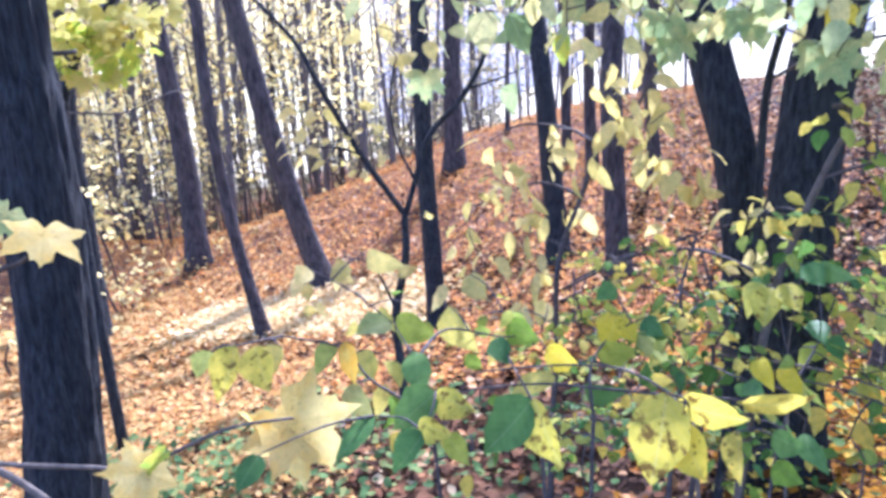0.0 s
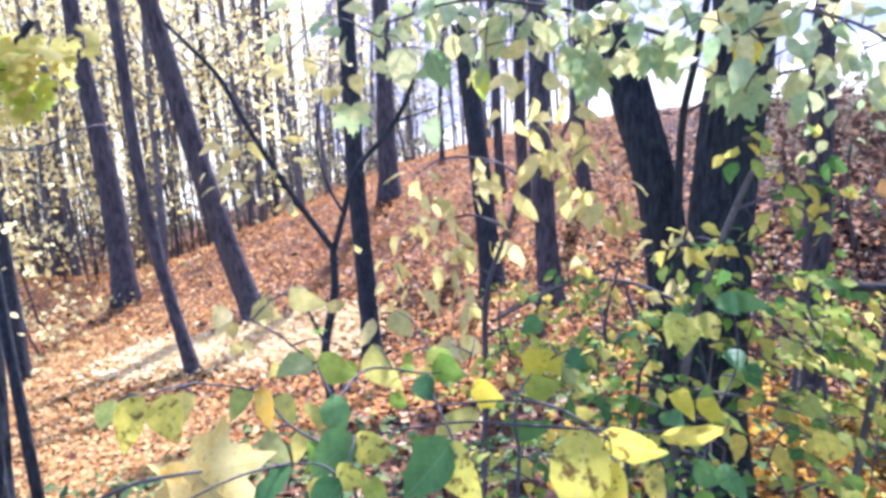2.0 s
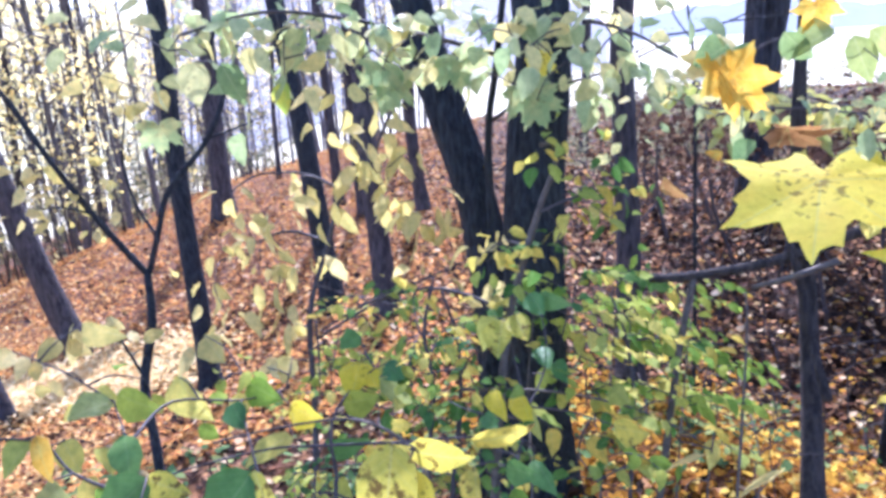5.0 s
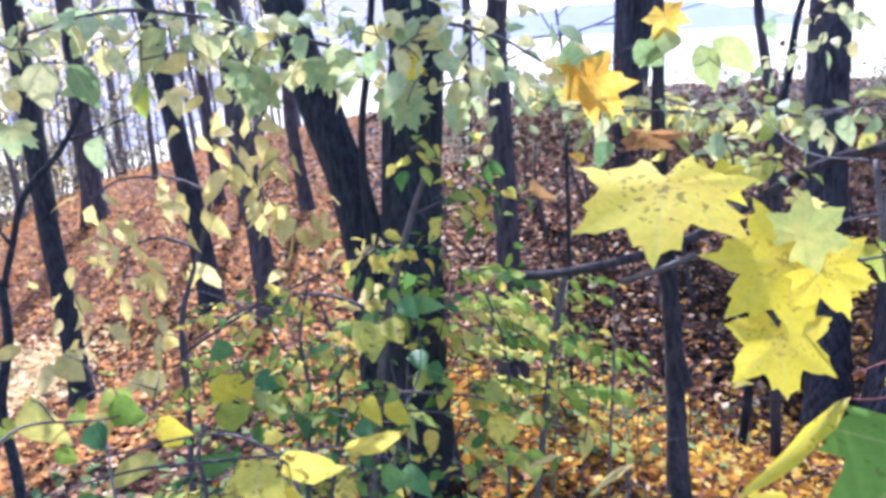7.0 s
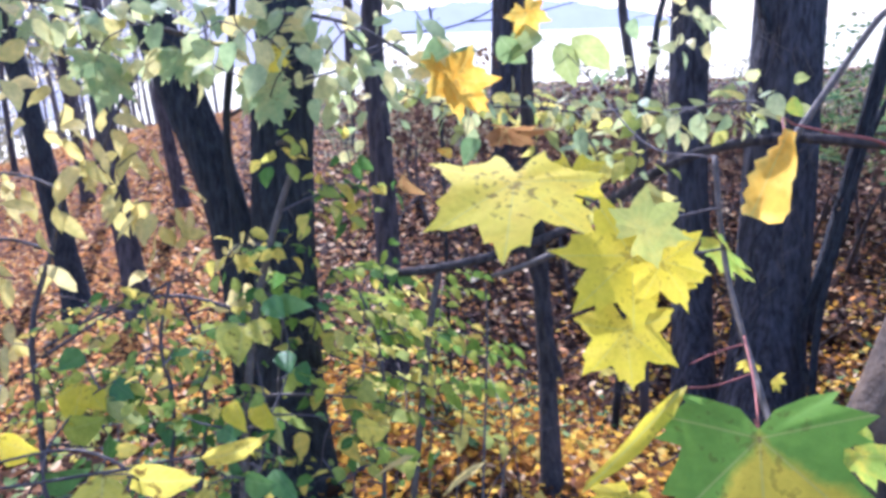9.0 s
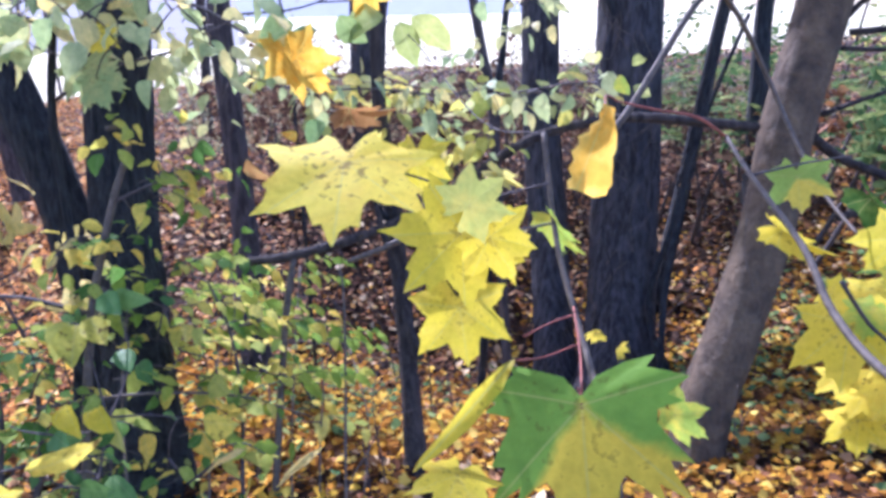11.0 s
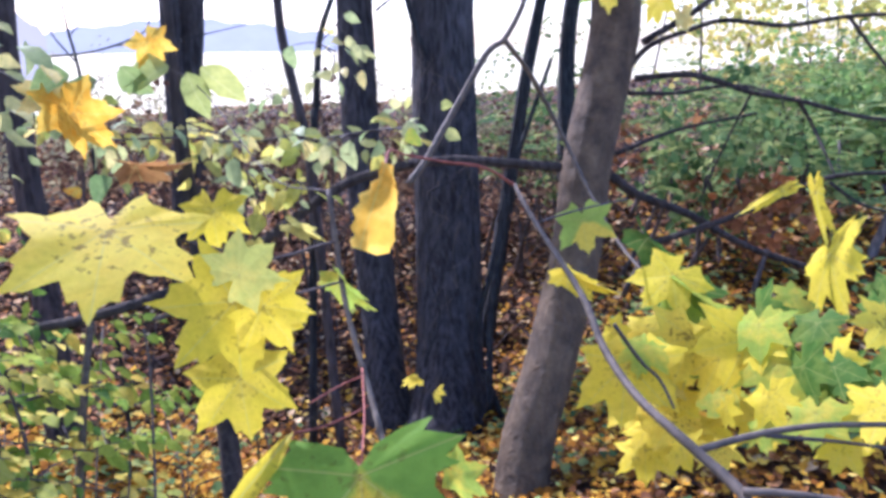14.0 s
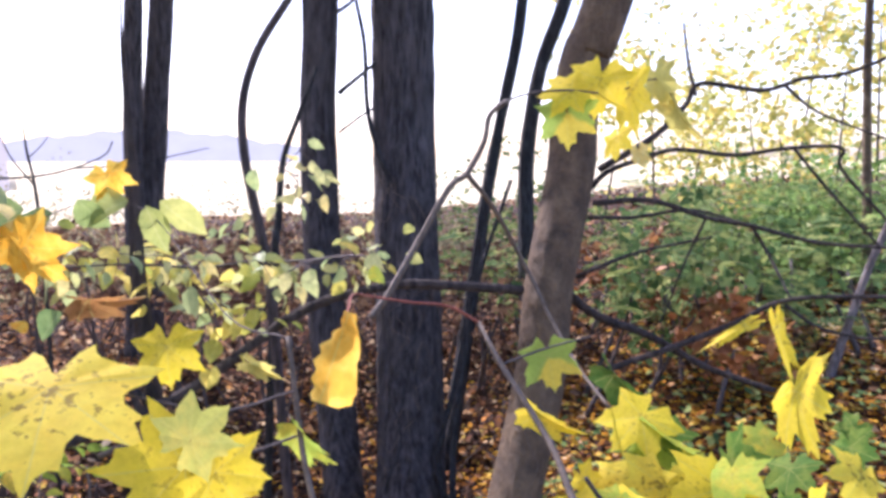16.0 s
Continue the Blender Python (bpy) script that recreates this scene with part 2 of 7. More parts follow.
# Own colour of one pale stem; on far trunks it is painted haze.
BARK_PALE_AND_HAZED = bark("pale_grey_and_hazed_bark", (0.085, 0.075, 0.072), (0.26, 0.23, 0.215), (0.2, 0.185, 0.17), 45)
EDGE = small_leaf_material("dry_grass_and_brush_leaf", ((0.0, (0.16, 0.17, 0.1)), (0.5, (0.34, 0.32, 0.2)), (1.0, (0.5, 0.44, 0.26))), 0.1, 0.3, True, 0.7)
FRESH = small_leaf_material("fresh_fallen_maple_leaf", ((0.0, (0.07, 0.035, 0.018)), (0.35, (0.26, 0.105, 0.02)), (0.65, (0.54, 0.27, 0.03)), (0.85, (0.68, 0.44, 0.05)), (1.0, (0.8, 0.62, 0.16))), 0.4, 0.3, True, 0.95)
MEADOW = small_leaf_material("fresh_green_grass_leaf", ((0.0, (0.14, 0.26, 0.08)), (0.6, (0.24, 0.4, 0.12)), (1.0, (0.42, 0.5, 0.18))), 0.05, 0.5, True)
SOIL = ground_material()


# ---- mesh helpers ----
def mesh(name, verts, faces, material, smooth=True):
    me = bpy.data.meshes.new(name)
    me.from_pydata([tuple(v) for v in verts], [], faces)
    me.materials.append(material)
    if smooth:
        me.polygons.foreach_set("use_smooth", [True] * len(me.polygons))
    me.update()
    return me


def part(name, me, parent, label="", m=None):
    ob = new(name, me)
    ob.parent = parent
    if m is not None:
        ob.matrix_basis = m
    return tagged(ob, label)


def thing(name, place, label, category, group="", kind=""):
    ob = new(name)
    ob.location = place
    ob.empty_display_size = 0.1
    return tagged(ob, label, category, group, kind)


def smooth_path(points, steps):
    """A Catmull-Rom line through the points."""
    p = [np.array(q, float) for q in points]
    p = [2 * p[0] - p[1]] + p + [2 * p[-1] - p[-2]]
    out = []
    for a, b, c, d in zip(p, p[1:], p[2:], p[3:]):
        for i in range(steps):
            s = i / steps
            out.append(0.5 * (2 * b + (c - a) * s + (2 * a - 5 * b + 4 * c - d) * s * s + (3 * b - a - 3 * c + d) * s ** 3))
    out.append(p[-2])
    return out


def tube_data(path, radii, sides, rough=0.0, seed=0.0, furrow=0.0):
    """Verts and faces of a round, slightly uneven, closed tube."""
    verts, faces = [], []
    side = None
    for i, q in enumerate(path):
        way = path[min(i + 1, len(path) - 1)] - path[max(i - 1, 0)]
        way = way / (np.linalg.norm(way) + 1e-9)
        if side is None:
            side = np.cross(way, (0.3, 1, 0.2)) if abs(way[1]) < 0.9 else np.cross(way, (1, 0, 0.2))
        side = side - way * (side @ way)
        side /= np.linalg.norm(side) + 1e-9
        other = np.cross(way, side)
        for k in range(sides):
            a = 2 * math.pi * k / sides
            r = radii[i]
            if rough:
                d = Vector((math.cos(a) * 3.3 + seed, math.sin(a) * 3.3, float(q[2]) * 1.6))
                r *= 1 + rough * noise.noise(d) + rough * 0.7 * noise.noise(d * 3.1)
                if furrow:
                    f = Vector((math.cos(a) * 5.5 + seed, math.sin(a) * 5.5, float(q[2]) * 2.2))
                    r *= 1 - furrow * (1 - min(1.0, abs(noise.noise(f)) * 3.5)) - furrow * 0.5 * (1 - min(1.0, abs(noise.noise(f * 2.3)) * 3.5))
            verts.append(q + r * (math.cos(a) * side + math.sin(a) * other))
    n = len(path)
    for i in range(n - 1):
        for k in range(sides):
            faces.append((i * sides + k, i * sides + (k + 1) % sides, (i + 1) * sides + (k + 1) % sides, (i + 1) * sides + k))
    faces.append(tuple(range(sides))[::-1])
    faces.append(tuple(range((n - 1) * sides, n * sides)))
    return verts, faces


def tube(name, points, r0, r1, material, sides=8, steps=5, rough=0.1, origin=(0, 0, 0), flare=0.0, seed=0.0):
    path = smooth_path(points, steps)
    n = len(path)
    radii = []
    for i in range(n):
        s = i / (n - 1)
        r = r0 + (r1 - r0) * s
        if flare:
            h = float(path[i][2] - path[0][2])
            r *= 1 + flare * math.exp(-max(h - 0.1, 0) / 0.12)
        radii.append(r)
    path = [q - np.array(origin) for q in path]
    return mesh(name, *tube_data(path, radii, sides, rough, seed), material)


# ---- leaf shapes ----
MAPLE_HALF = ((0, 1.0), (3, 0.91), (8, 0.81), (12, 0.9), (16, 0.75), (22, 0.63), (28, 0.6), (33, 0.7), (37, 0.86), (41, 0.79), (46, 1.0), (50, 0.87), (55, 0.77), (60, 0.88), (65, 0.71),
              (74, 0.58), (84, 0.59), (90, 0.74), (95, 0.68), (103, 0.85), (109, 0.66), (118, 0.57), (124, 0.66), (134, 0.46), (152, 0.26), (172, 0.08))


BROAD_HALF = ((0, 1.08), (3, 0.95), (9, 0.84), (14, 0.87), (20, 0.72), (28, 0.63), (35, 0.72), (41, 0.84), (46, 0.92), (50, 1.06), (54, 0.9), (60, 0.81), (66, 0.82), (73, 0.67), (82, 0.59), (90, 0.66), (98, 0.75), (104, 0.8),
              (109, 0.96), (114, 0.8), (122, 0.69), (132, 0.63), (142, 0.56), (150, 0.6), (157, 0.66), (163, 0.52), (174, 0.2))


def maple_shape(size, seed, droop=0.25, wave=0.05, narrow=1.0, half=MAPLE_HALF):
    """A five-lobed toothed leaf with its stalk's end at the origin and its tip on +y."""
    rng = random.Random(seed)
    ring = [(a, r) for a, r in half] + [(-a, r) for a, r in reversed(half[1:])]
    verts = [(0.0, 0.0, 0.0)]
    ph = rng.uniform(0, 6)
    for level in (0.5, 1.0):
        for a, r in ring:
            r = r * (1 + rng.uniform(-0.06, 0.06)) * (level if level == 1 else 0.5)
            x, y = r * math.sin(radians(a)) * narrow, r * math.cos(radians(a))
            crease = min(abs(a - v) for v in MAPLE_VEINS)
            z = -droop * r * r + 0.0007 * crease * r + wave * r * math.sin(ph + radians(a) * 3) - (0.12 * r if abs(a) > 120 else 0)
            verts.append((size * x, size * y, size * z))
    m = len(ring)
    faces = [(0, 1 + i, 1 + (i + 1) % m) for i in range(m)]
    faces += [(1 + i, 1 + m + i, 1 + m + (i + 1) % m, 1 + (i + 1) % m) for i in range(m)]
    return verts, faces


def ovate_shape(size, seed, droop=0.2, width=0.6):
    """A pointed oval leaf, folded along its midrib, with its stalk's end at the origin and its tip on +y."""
    rng = random.Random(seed)
    cols = ((0.0, 0.04), (0.1, 0.5), (0.25, 0.86), (0.42, 1.0), (0.6, 0.9), (0.78, 0.6), (0.9, 0.3), (1.0, 0.02))
    verts, faces = [], []
    fold, bend, curl = rng.uniform(0.1, 0.35), droop * rng.uniform(0.4, 1.4), rng.uniform(-0.16, 0.16)
    for y, w in cols:
        z = -bend * y * y
        for s in (-1, 0, 1):
            ww = w * width * 0.5 * (1 + rng.uniform(-0.14, 0.14))
            verts.append((size * (s * ww + curl * math.sin(math.pi * y)), size * y, size * (z + abs(s) * ww * fold + s * rng.uniform(-0.05, 0.05))))
    for i in range(len(cols) - 1):
        for k in range(2):
            a = i * 3 + k
            faces.append((a, a + 1, a + 4, a + 3))
    return verts, faces


MESHES = {}


def leaf_mesh(kind, material, variant):
    key = (kind, material.name, variant)
    if key not in MESHES:
        if kind == "maple":
            data = maple_shape(1.0, variant * 7 + 3, 0.1 + 0.13 * (variant % 3), 0.03 + 0.03 * (variant % 2))
        elif kind == "broad":
            data = maple_shape(1.0, variant * 7 + 9, 0.08 + 0.07 * (variant % 3), 0.035 + 0.02 * (variant % 2), 1.0, BROAD_HALF)
        elif kind == "hung":
            rows = ((0.0, 0.02, 0.03), (0.09, 0.07, 0.1), (0.16, 0.04, 0.15), (0.25, 0.12, 0.2), (0.32, 0.1, 0.22), (0.42, 0.2, 0.25), (0.5, 0.15, 0.24), (0.6, 0.21, 0.28), (0.68, 0.15, 0.3), (0.79, 0.18, 0.34), (0.86, 0.11, 0.32), (0.93, 0.14, 0.32), (1.0, 0.1, 0.2))
            data = ([(q, y, z) for y, a, c in rows for q, z in ((a, -0.06 - 0.05 * math.sin(9 * y)), ((a - c) * 0.5 + 0.06, 0.05), ((a - c) * 0.5 - 0.08, 0.03 * math.sin(7 * y)), (-c, -0.12))],
                    [(4 * i + k, 4 * i + k + 1, 4 * i + k + 5, 4 * i + k + 4) for i in range(len(rows) - 1) for k in range(3)])
        elif kind == "edgewise":
            data = maple_shape(1.0, variant * 5 + 2, 0.1, 0.04, 0.15)
        elif kind == "slim":
            data = ovate_shape(1.0, variant * 11 + 5, 0.25 + 0.2 * (variant % 3), 0.4 + 0.05 * (variant % 3))
        elif kind == "sliver":
            data = ovate_shape(1.0, variant + 5, 0.2, 0.14)
        elif kind == "folded":
            vs, fs = maple_shape(1.0, variant * 5 + 2, 0.45, 0.08, 0.75)
            data = [(x * 0.45, y, z + abs(x) * 1.1) for x, y, z in vs], fs
        else:
            data = ovate_shape(1.0, variant * 11 + 5, 0.2 + 0.2 * (variant % 3), 0.53 + 0.07 * (variant % 4))
        MESHES[key] = mesh(kind + "_leaf", data[0], data[1], material)
    return MESHES[key]


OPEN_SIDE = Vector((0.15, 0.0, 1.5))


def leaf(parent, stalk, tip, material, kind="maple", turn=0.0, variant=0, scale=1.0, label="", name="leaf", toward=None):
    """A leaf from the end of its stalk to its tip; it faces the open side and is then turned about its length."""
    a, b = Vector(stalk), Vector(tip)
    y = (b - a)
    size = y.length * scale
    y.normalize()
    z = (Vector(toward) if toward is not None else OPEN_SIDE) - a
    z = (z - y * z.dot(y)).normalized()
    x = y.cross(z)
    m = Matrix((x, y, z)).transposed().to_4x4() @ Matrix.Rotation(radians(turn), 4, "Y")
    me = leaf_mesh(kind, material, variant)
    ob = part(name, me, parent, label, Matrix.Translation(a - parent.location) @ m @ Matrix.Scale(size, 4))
    if kind in ("maple", "broad", "folded", "edgewise"):
        if "stalk" not in MESHES:
            MESHES["stalk"] = tube("stalk", [(0, 0.03, 0.0), (0.01, -0.08, -0.04), (0.03, -0.16, -0.08)], 0.006, 0.008, STALK, 5, 3, 0.0)
        part("stalk", MESHES["stalk"], ob)
    return ob


# ---- the ground ----
KNOTS = np.array([(-1.098, 4.313, -0.299), (-0.854, 5.234, -0.298), (-2.115, 6.382, -0.450), (-0.052, 4.224, -0.321), (0.160, 7.464, 0.076), (0.684, 4.327, 0.097), (0.839, 3.499, 0.277),
                  (0.832, 1.741, 0.315), (1.577, 2.516, 0.124), (2.757, 1.642, -0.112), (2.074, 0.903, 0.213), (1.353, 1.300, 0.324), (3.199, 3.889, 0.352)])
KNOTS = np.vstack([KNOTS, [(-0.499, 8.840, -0.113), (0.552, 9.684, 0.103), (1.642, 9.788, 0.277), (5.433, 8.440, 0.462), (7.638, 7.291, 0.391), (7.994, 7.817, 0.664),
                           (6.749, 0.797, 0.959), (3.391, 0.756, 0.613), (2.173, 0.346, 0.426), (-0.989, 2.103, 0.125), (-0.176, 1.889, 0.199)]])
KNOTS = np.vstack([KNOTS, [(-2.784, 6.033, -0.703), (-2.716, 4.978, -0.461), (-3.343, 10.105, -1.279), (-4.693, 8.559, -0.675), (0, 0, 0.12), (-3, -1, -0.1), (0, -4, 0.3), (4, -2, 0.6)]])


def _spline(knots, smooth=0.15):
    xy, z = knots[:, :2], knots[:, 2]
    n = len(z)
    d = np.linalg.norm(xy[:, None] - xy[None], axis=2)
    k = np.where(d > 0, d * d * np.log(d + 1e-9), 0) + smooth * np.eye(n)
    p = np.hstack([np.ones((n, 1)), xy])
    a = np.block([[k, p], [p.T, np.zeros((3, 3))]])
    return xy, np.linalg.solve(a, np.concatenate([z, np.zeros(3)]))


SPLINE_XY, SPLINE_W = _spline(KNOTS)


def heights(x, y):
    """The ground's height at arrays of x and y: the fitted slope near by, then a level field."""
    x, y = np.asarray(x, float), np.asarray(y, float)
    r = np.hypot(x, y)
    k = np.minimum(1, 11.5 / np.maximum(r, 1e-6))
    px, py = x * k, y * k
    d = np.sqrt((px[..., None] - SPLINE_XY[:, 0]) ** 2 + (py[..., None] - SPLINE_XY[:, 1]) ** 2)
    n = len(SPLINE_XY)
    z = (d * d * np.log(d + 1e-9)) @ SPLINE_W[:n] + SPLINE_W[n] + SPLINE_W[n + 1] * px + SPLINE_W[n + 2] * py
    s = np.clip((r - 10.5) / 16, 0, 1)
    s = s * s * (3 - 2 * s)
    side = np.clip((np.arctan2(-x, y) + radians(14)) / radians(12), 0, 1) * (y > 0)
    z = z * (1 - s) + (-1.6 - 6.0 * side * np.clip((r - 12) / 30, 0, 1)) * s
    return z + 0.03 * np.sin(x * 2.3 + 1) * np.cos(y * 1.9) * (1 - s) + 0.012 * np.sin(x * 9.1) * np.sin(y * 8.3 + 2)


def gz(x, y):
    return float(heights(np.array([x]), np.array([y]))[0])


def build_ground():
    n = 260
    u = np.linspace(-1, 1, n)
    c = 1.3 * np.sinh(8.3 * u) / 1.0
    gx, gy = np.meshgrid(c + 0.8, c + 2.5)
    z = heights(gx, gy)
    verts = np.stack([gx, gy, z], -1).reshape(-1, 3)
    i = np.arange((n - 1) * (n - 1))
    a = i // (n - 1) * n + i % (n - 1)
    faces = np.stack([a, a + 1, a + n + 1, a + n], 1).tolist()
    ob = new("ground", mesh("ground", verts.tolist(), faces, SOIL))
    tagged(ob, "sloping forest floor of brown soil running out to a pale open field", "ground", kind="structure")


build_ground()


def scatter_leaves(name, count, region, size, seed, material, label, lift=0.012, every=8):
    """Fallen leaves, curled and lying every way, as one object. region gives x and y for the two random numbers of each leaf."""
    rng = np.random.default_rng(seed)
    x, y = region(rng, count)
    shape, faces = maple_shape(1.0, 4, 0.0, 0.0)
    keep = [0] + [1 + len(shape) // 2 + j for j in range(0, len(shape) // 2, every)]
    flat = np.array([shape[j] for j in keep if j < len(shape)])
    m = len(flat)
    s = rng.uniform(size[0], size[1], count)
    ang = rng.uniform(0, 2 * math.pi, count)
    tilt, roll = rng.normal(0, 0.3, count), rng.normal(0, 0.3, count)
    curl = rng.uniform(-0.7, 0.9, count)
    px = flat[None, :, 0] * s[:, None] * rng.uniform(0.6, 1.0, count)[:, None]
    py = (flat[None, :, 1] - 0.3) * s[:, None]
    pz = curl[:, None] * (px ** 2 + py ** 2) / s[:, None] + px * tilt[:, None] + py * roll[:, None]
    ca, sa = np.cos(ang)[:, None], np.sin(ang)[:, None]
    wx, wy = x[:, None] + px * ca - py * sa, y[:, None] + px * sa + py * ca
    wz = heights(x, y)[:, None] + pz + lift + rng.uniform(0, 0.035, count)[:, None]
    verts = np.stack([wx, wy, wz], -1).reshape(-1, 3)
    ring = np.arange(1, m)
    tri = np.stack([np.zeros(m - 1, int), ring, np.roll(ring, -1)], 1)
    allf = (tri[None] + (np.arange(count) * m)[:, None, None]).reshape(-1, 3)
    me = bpy.data.meshes.new(name)
    me.vertices.add(len(verts))
    me.vertices.foreach_set("co", verts.ravel())
    me.loops.add(allf.size)
    me.loops.foreach_set("vertex_index", allf.ravel().astype(np.int32))
    me.polygons.add(len(allf))
    me.polygons.foreach_set("loop_start", np.arange(0, allf.size, 3, dtype=np.int32))
    me.materials.append(material)
    me.update(calc_edges=True)
    me.validate()
    return tagged(new(name, me), label, "fallen leaves", kind="stuff")


def near_sector(rng, n):
    r = 1.2 + 4.0 * np.sqrt(rng.random(n))
    a = radians(-100) + radians(140) * rng.random(n)
    return -r * np.sin(a), r * np.cos(a)


def far_sector(rng, n):
    r = 4.6 + 9.0 * rng.random(n)
    a = radians(-85) + radians(72) * rng.random(n) + np.where(rng.random(n) < 0.2, rng.normal(0, 0.35, n), 0.0)
    return -r * np.sin(a), r * np.cos(a)


def mound_sector(rng, n):
    r = 2.6 + 10.5 * rng.random(n)
    a = radians(-20) + radians(60) * rng.random(n) + np.where(rng.random(n) < 0.4, rng.normal(0, 0.4, n), 0.0)
    return -r * np.sin(a), r * np.cos(a)


scatter_leaves("leaf_litter", 48000, near_sector, (0.013, 0.033), 1, LITTER, "thick layer of brown fallen leaves on the forest floor")
scatter_leaves("leaf_litter", 50000, far_sector, (0.016, 0.04), 2, LITTER, "dark brown fallen leaves under the trees by the field")
scatter_leaves("leaf_litter", 120000, mound_sector, (0.009, 0.025), 5, COPPER, "copper and orange fallen leaves covering the wooded mound", 0.02)


def all_round(rng, n):
    r = 0.3 + 11.0 * np.sqrt(rng.random(n))
    a = 2 * math.pi * rng.random(n)
    return r * np.sin(a), r * np.cos(a) - 3.0


scatter_leaves("leaf_litter", 30000, all_round, (0.02, 0.05), 7, LITTER, "brown fallen leaves spread over the open ground of the wood", 0.008)


def right_patch(rng, n):
    return 2.5 + rng.normal(0, 0.95, n), 0.6 + rng.normal(0, 0.95, n)


def low_growth(rng, n):
    k = rng.integers(0, 10, n)
    cx, cy = np.array((-0.55, 0.1, 0.6, 1.6, 2.7, -0.87, -0.65, 3.3, 3.0, 2.9))[k], np.array((2.3, 2.1, 1.9, 2.1, 0.9, 2.01, 1.90, 0.5, 1.1, 0.1))[k]
    return cx + rng.normal(0, 0.35, n), cy + rng.normal(0, 0.25, n)


# Strip of slope where a streak of sunlight is laid as pale leaves.
def sun_streak_band(rng, n):
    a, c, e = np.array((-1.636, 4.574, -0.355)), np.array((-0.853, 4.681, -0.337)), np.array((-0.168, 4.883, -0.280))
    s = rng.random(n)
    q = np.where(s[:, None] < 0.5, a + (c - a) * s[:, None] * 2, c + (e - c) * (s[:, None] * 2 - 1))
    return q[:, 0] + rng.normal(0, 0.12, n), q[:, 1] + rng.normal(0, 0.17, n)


# Sunlight put into the colour: these leaves are paler than the litter round them.
SUN_STREAK = small_leaf_material("sun_streak_fallen_leaf", ((0.0, (0.7, 0.45, 0.17)), (0.5, (0.86, 0.65, 0.31)), (1.0, (0.9, 0.77, 0.47))), 0.1, 0.2, True, 0.8)
scatter_leaves("pale_leaf_litter", 14000, sun_streak_band, (0.012, 0.028), 6, SUN_STREAK, "fallen leaves coloured pale as a streak of sun across the slope", 0.035)
TAN = small_leaf_material("tan_fallen_leaf", ((0.0, (0.26, 0.13, 0.05)), (0.5, (0.54, 0.31, 0.1)), (1.0, (0.74, 0.52, 0.22))), 0.2, 0.15, True, 0.85)


def gully_sector(rng, n):
    r = 1.9 + 4.4 * rng.random(n)
    a = radians(6) + radians(34) * np.sqrt(rng.random(n))
    return -r * np.sin(a), r * np.cos(a)


scatter_leaves("leaf_litter", 36000, gully_sector, (0.008, 0.023), 8, TAN, "tan and straw-coloured fallen leaves in the shallow gully", 0.03)
scatter_leaves("fresh_leaf_litter", 20000, right_patch, (0.011, 0.027), 3, FRESH, "freshly fallen yellow and orange maple leaves on brown litter", 0.03, 3)


# Orange litter whose bright colour stands in for sunlit ground by the fork.
def sunlit_patch(rng, n):
    return 1.35 + rng.normal(0, 0.35, n), 2.1 + rng.normal(0, 0.4, n)


scatter_leaves("fresh_leaf_litter", 3500, sunlit_patch, (0.014, 0.032), 9, FRESH, "orange fallen leaves coloured bright for sunlight round a forked tree", 0.03, 3)
scatter_leaves("ground_cover", 2400, low_growth, (0.012, 0.028), 4, BUSH, "low green and grey-green plants between the fallen leaves", 0.06)


# ---- trees ----
def crown_data(rng, centres, per, spread, size):
    verts, faces = [], []
    for c in centres:
        knots = np.array(c) + rng.normal(0, spread, (max(2, per // 9), 3))
        for _ in range(per):
            q = knots[int(rng.integers(len(knots)))] + rng.normal(0, spread * 0.22, 3)
            data, fc = ovate_shape(size * rng.uniform(0.6, 1.2), int(rng.integers(1 << 20)), 0.3, 0.75)
            data = np.array(data)[[1, 6, 7, 8, 15, 16, 17, 22]]
            rot = np.array(Euler(rng.uniform(-1.6, 1.6, 3) + np.array((0, 0, rng.uniform(0, 6)))).to_matrix())
            n = len(verts)
            verts += list(q + data @ rot.T)
            faces += [(n, n + 2, n + 1), (n, n + 3, n + 2), (n + 1, n + 2, n + 5, n + 4), (n + 2, n + 3, n + 6, n + 5), (n + 4, n + 5, n + 7), (n + 5, n + 6, n + 7)]
    return verts, faces


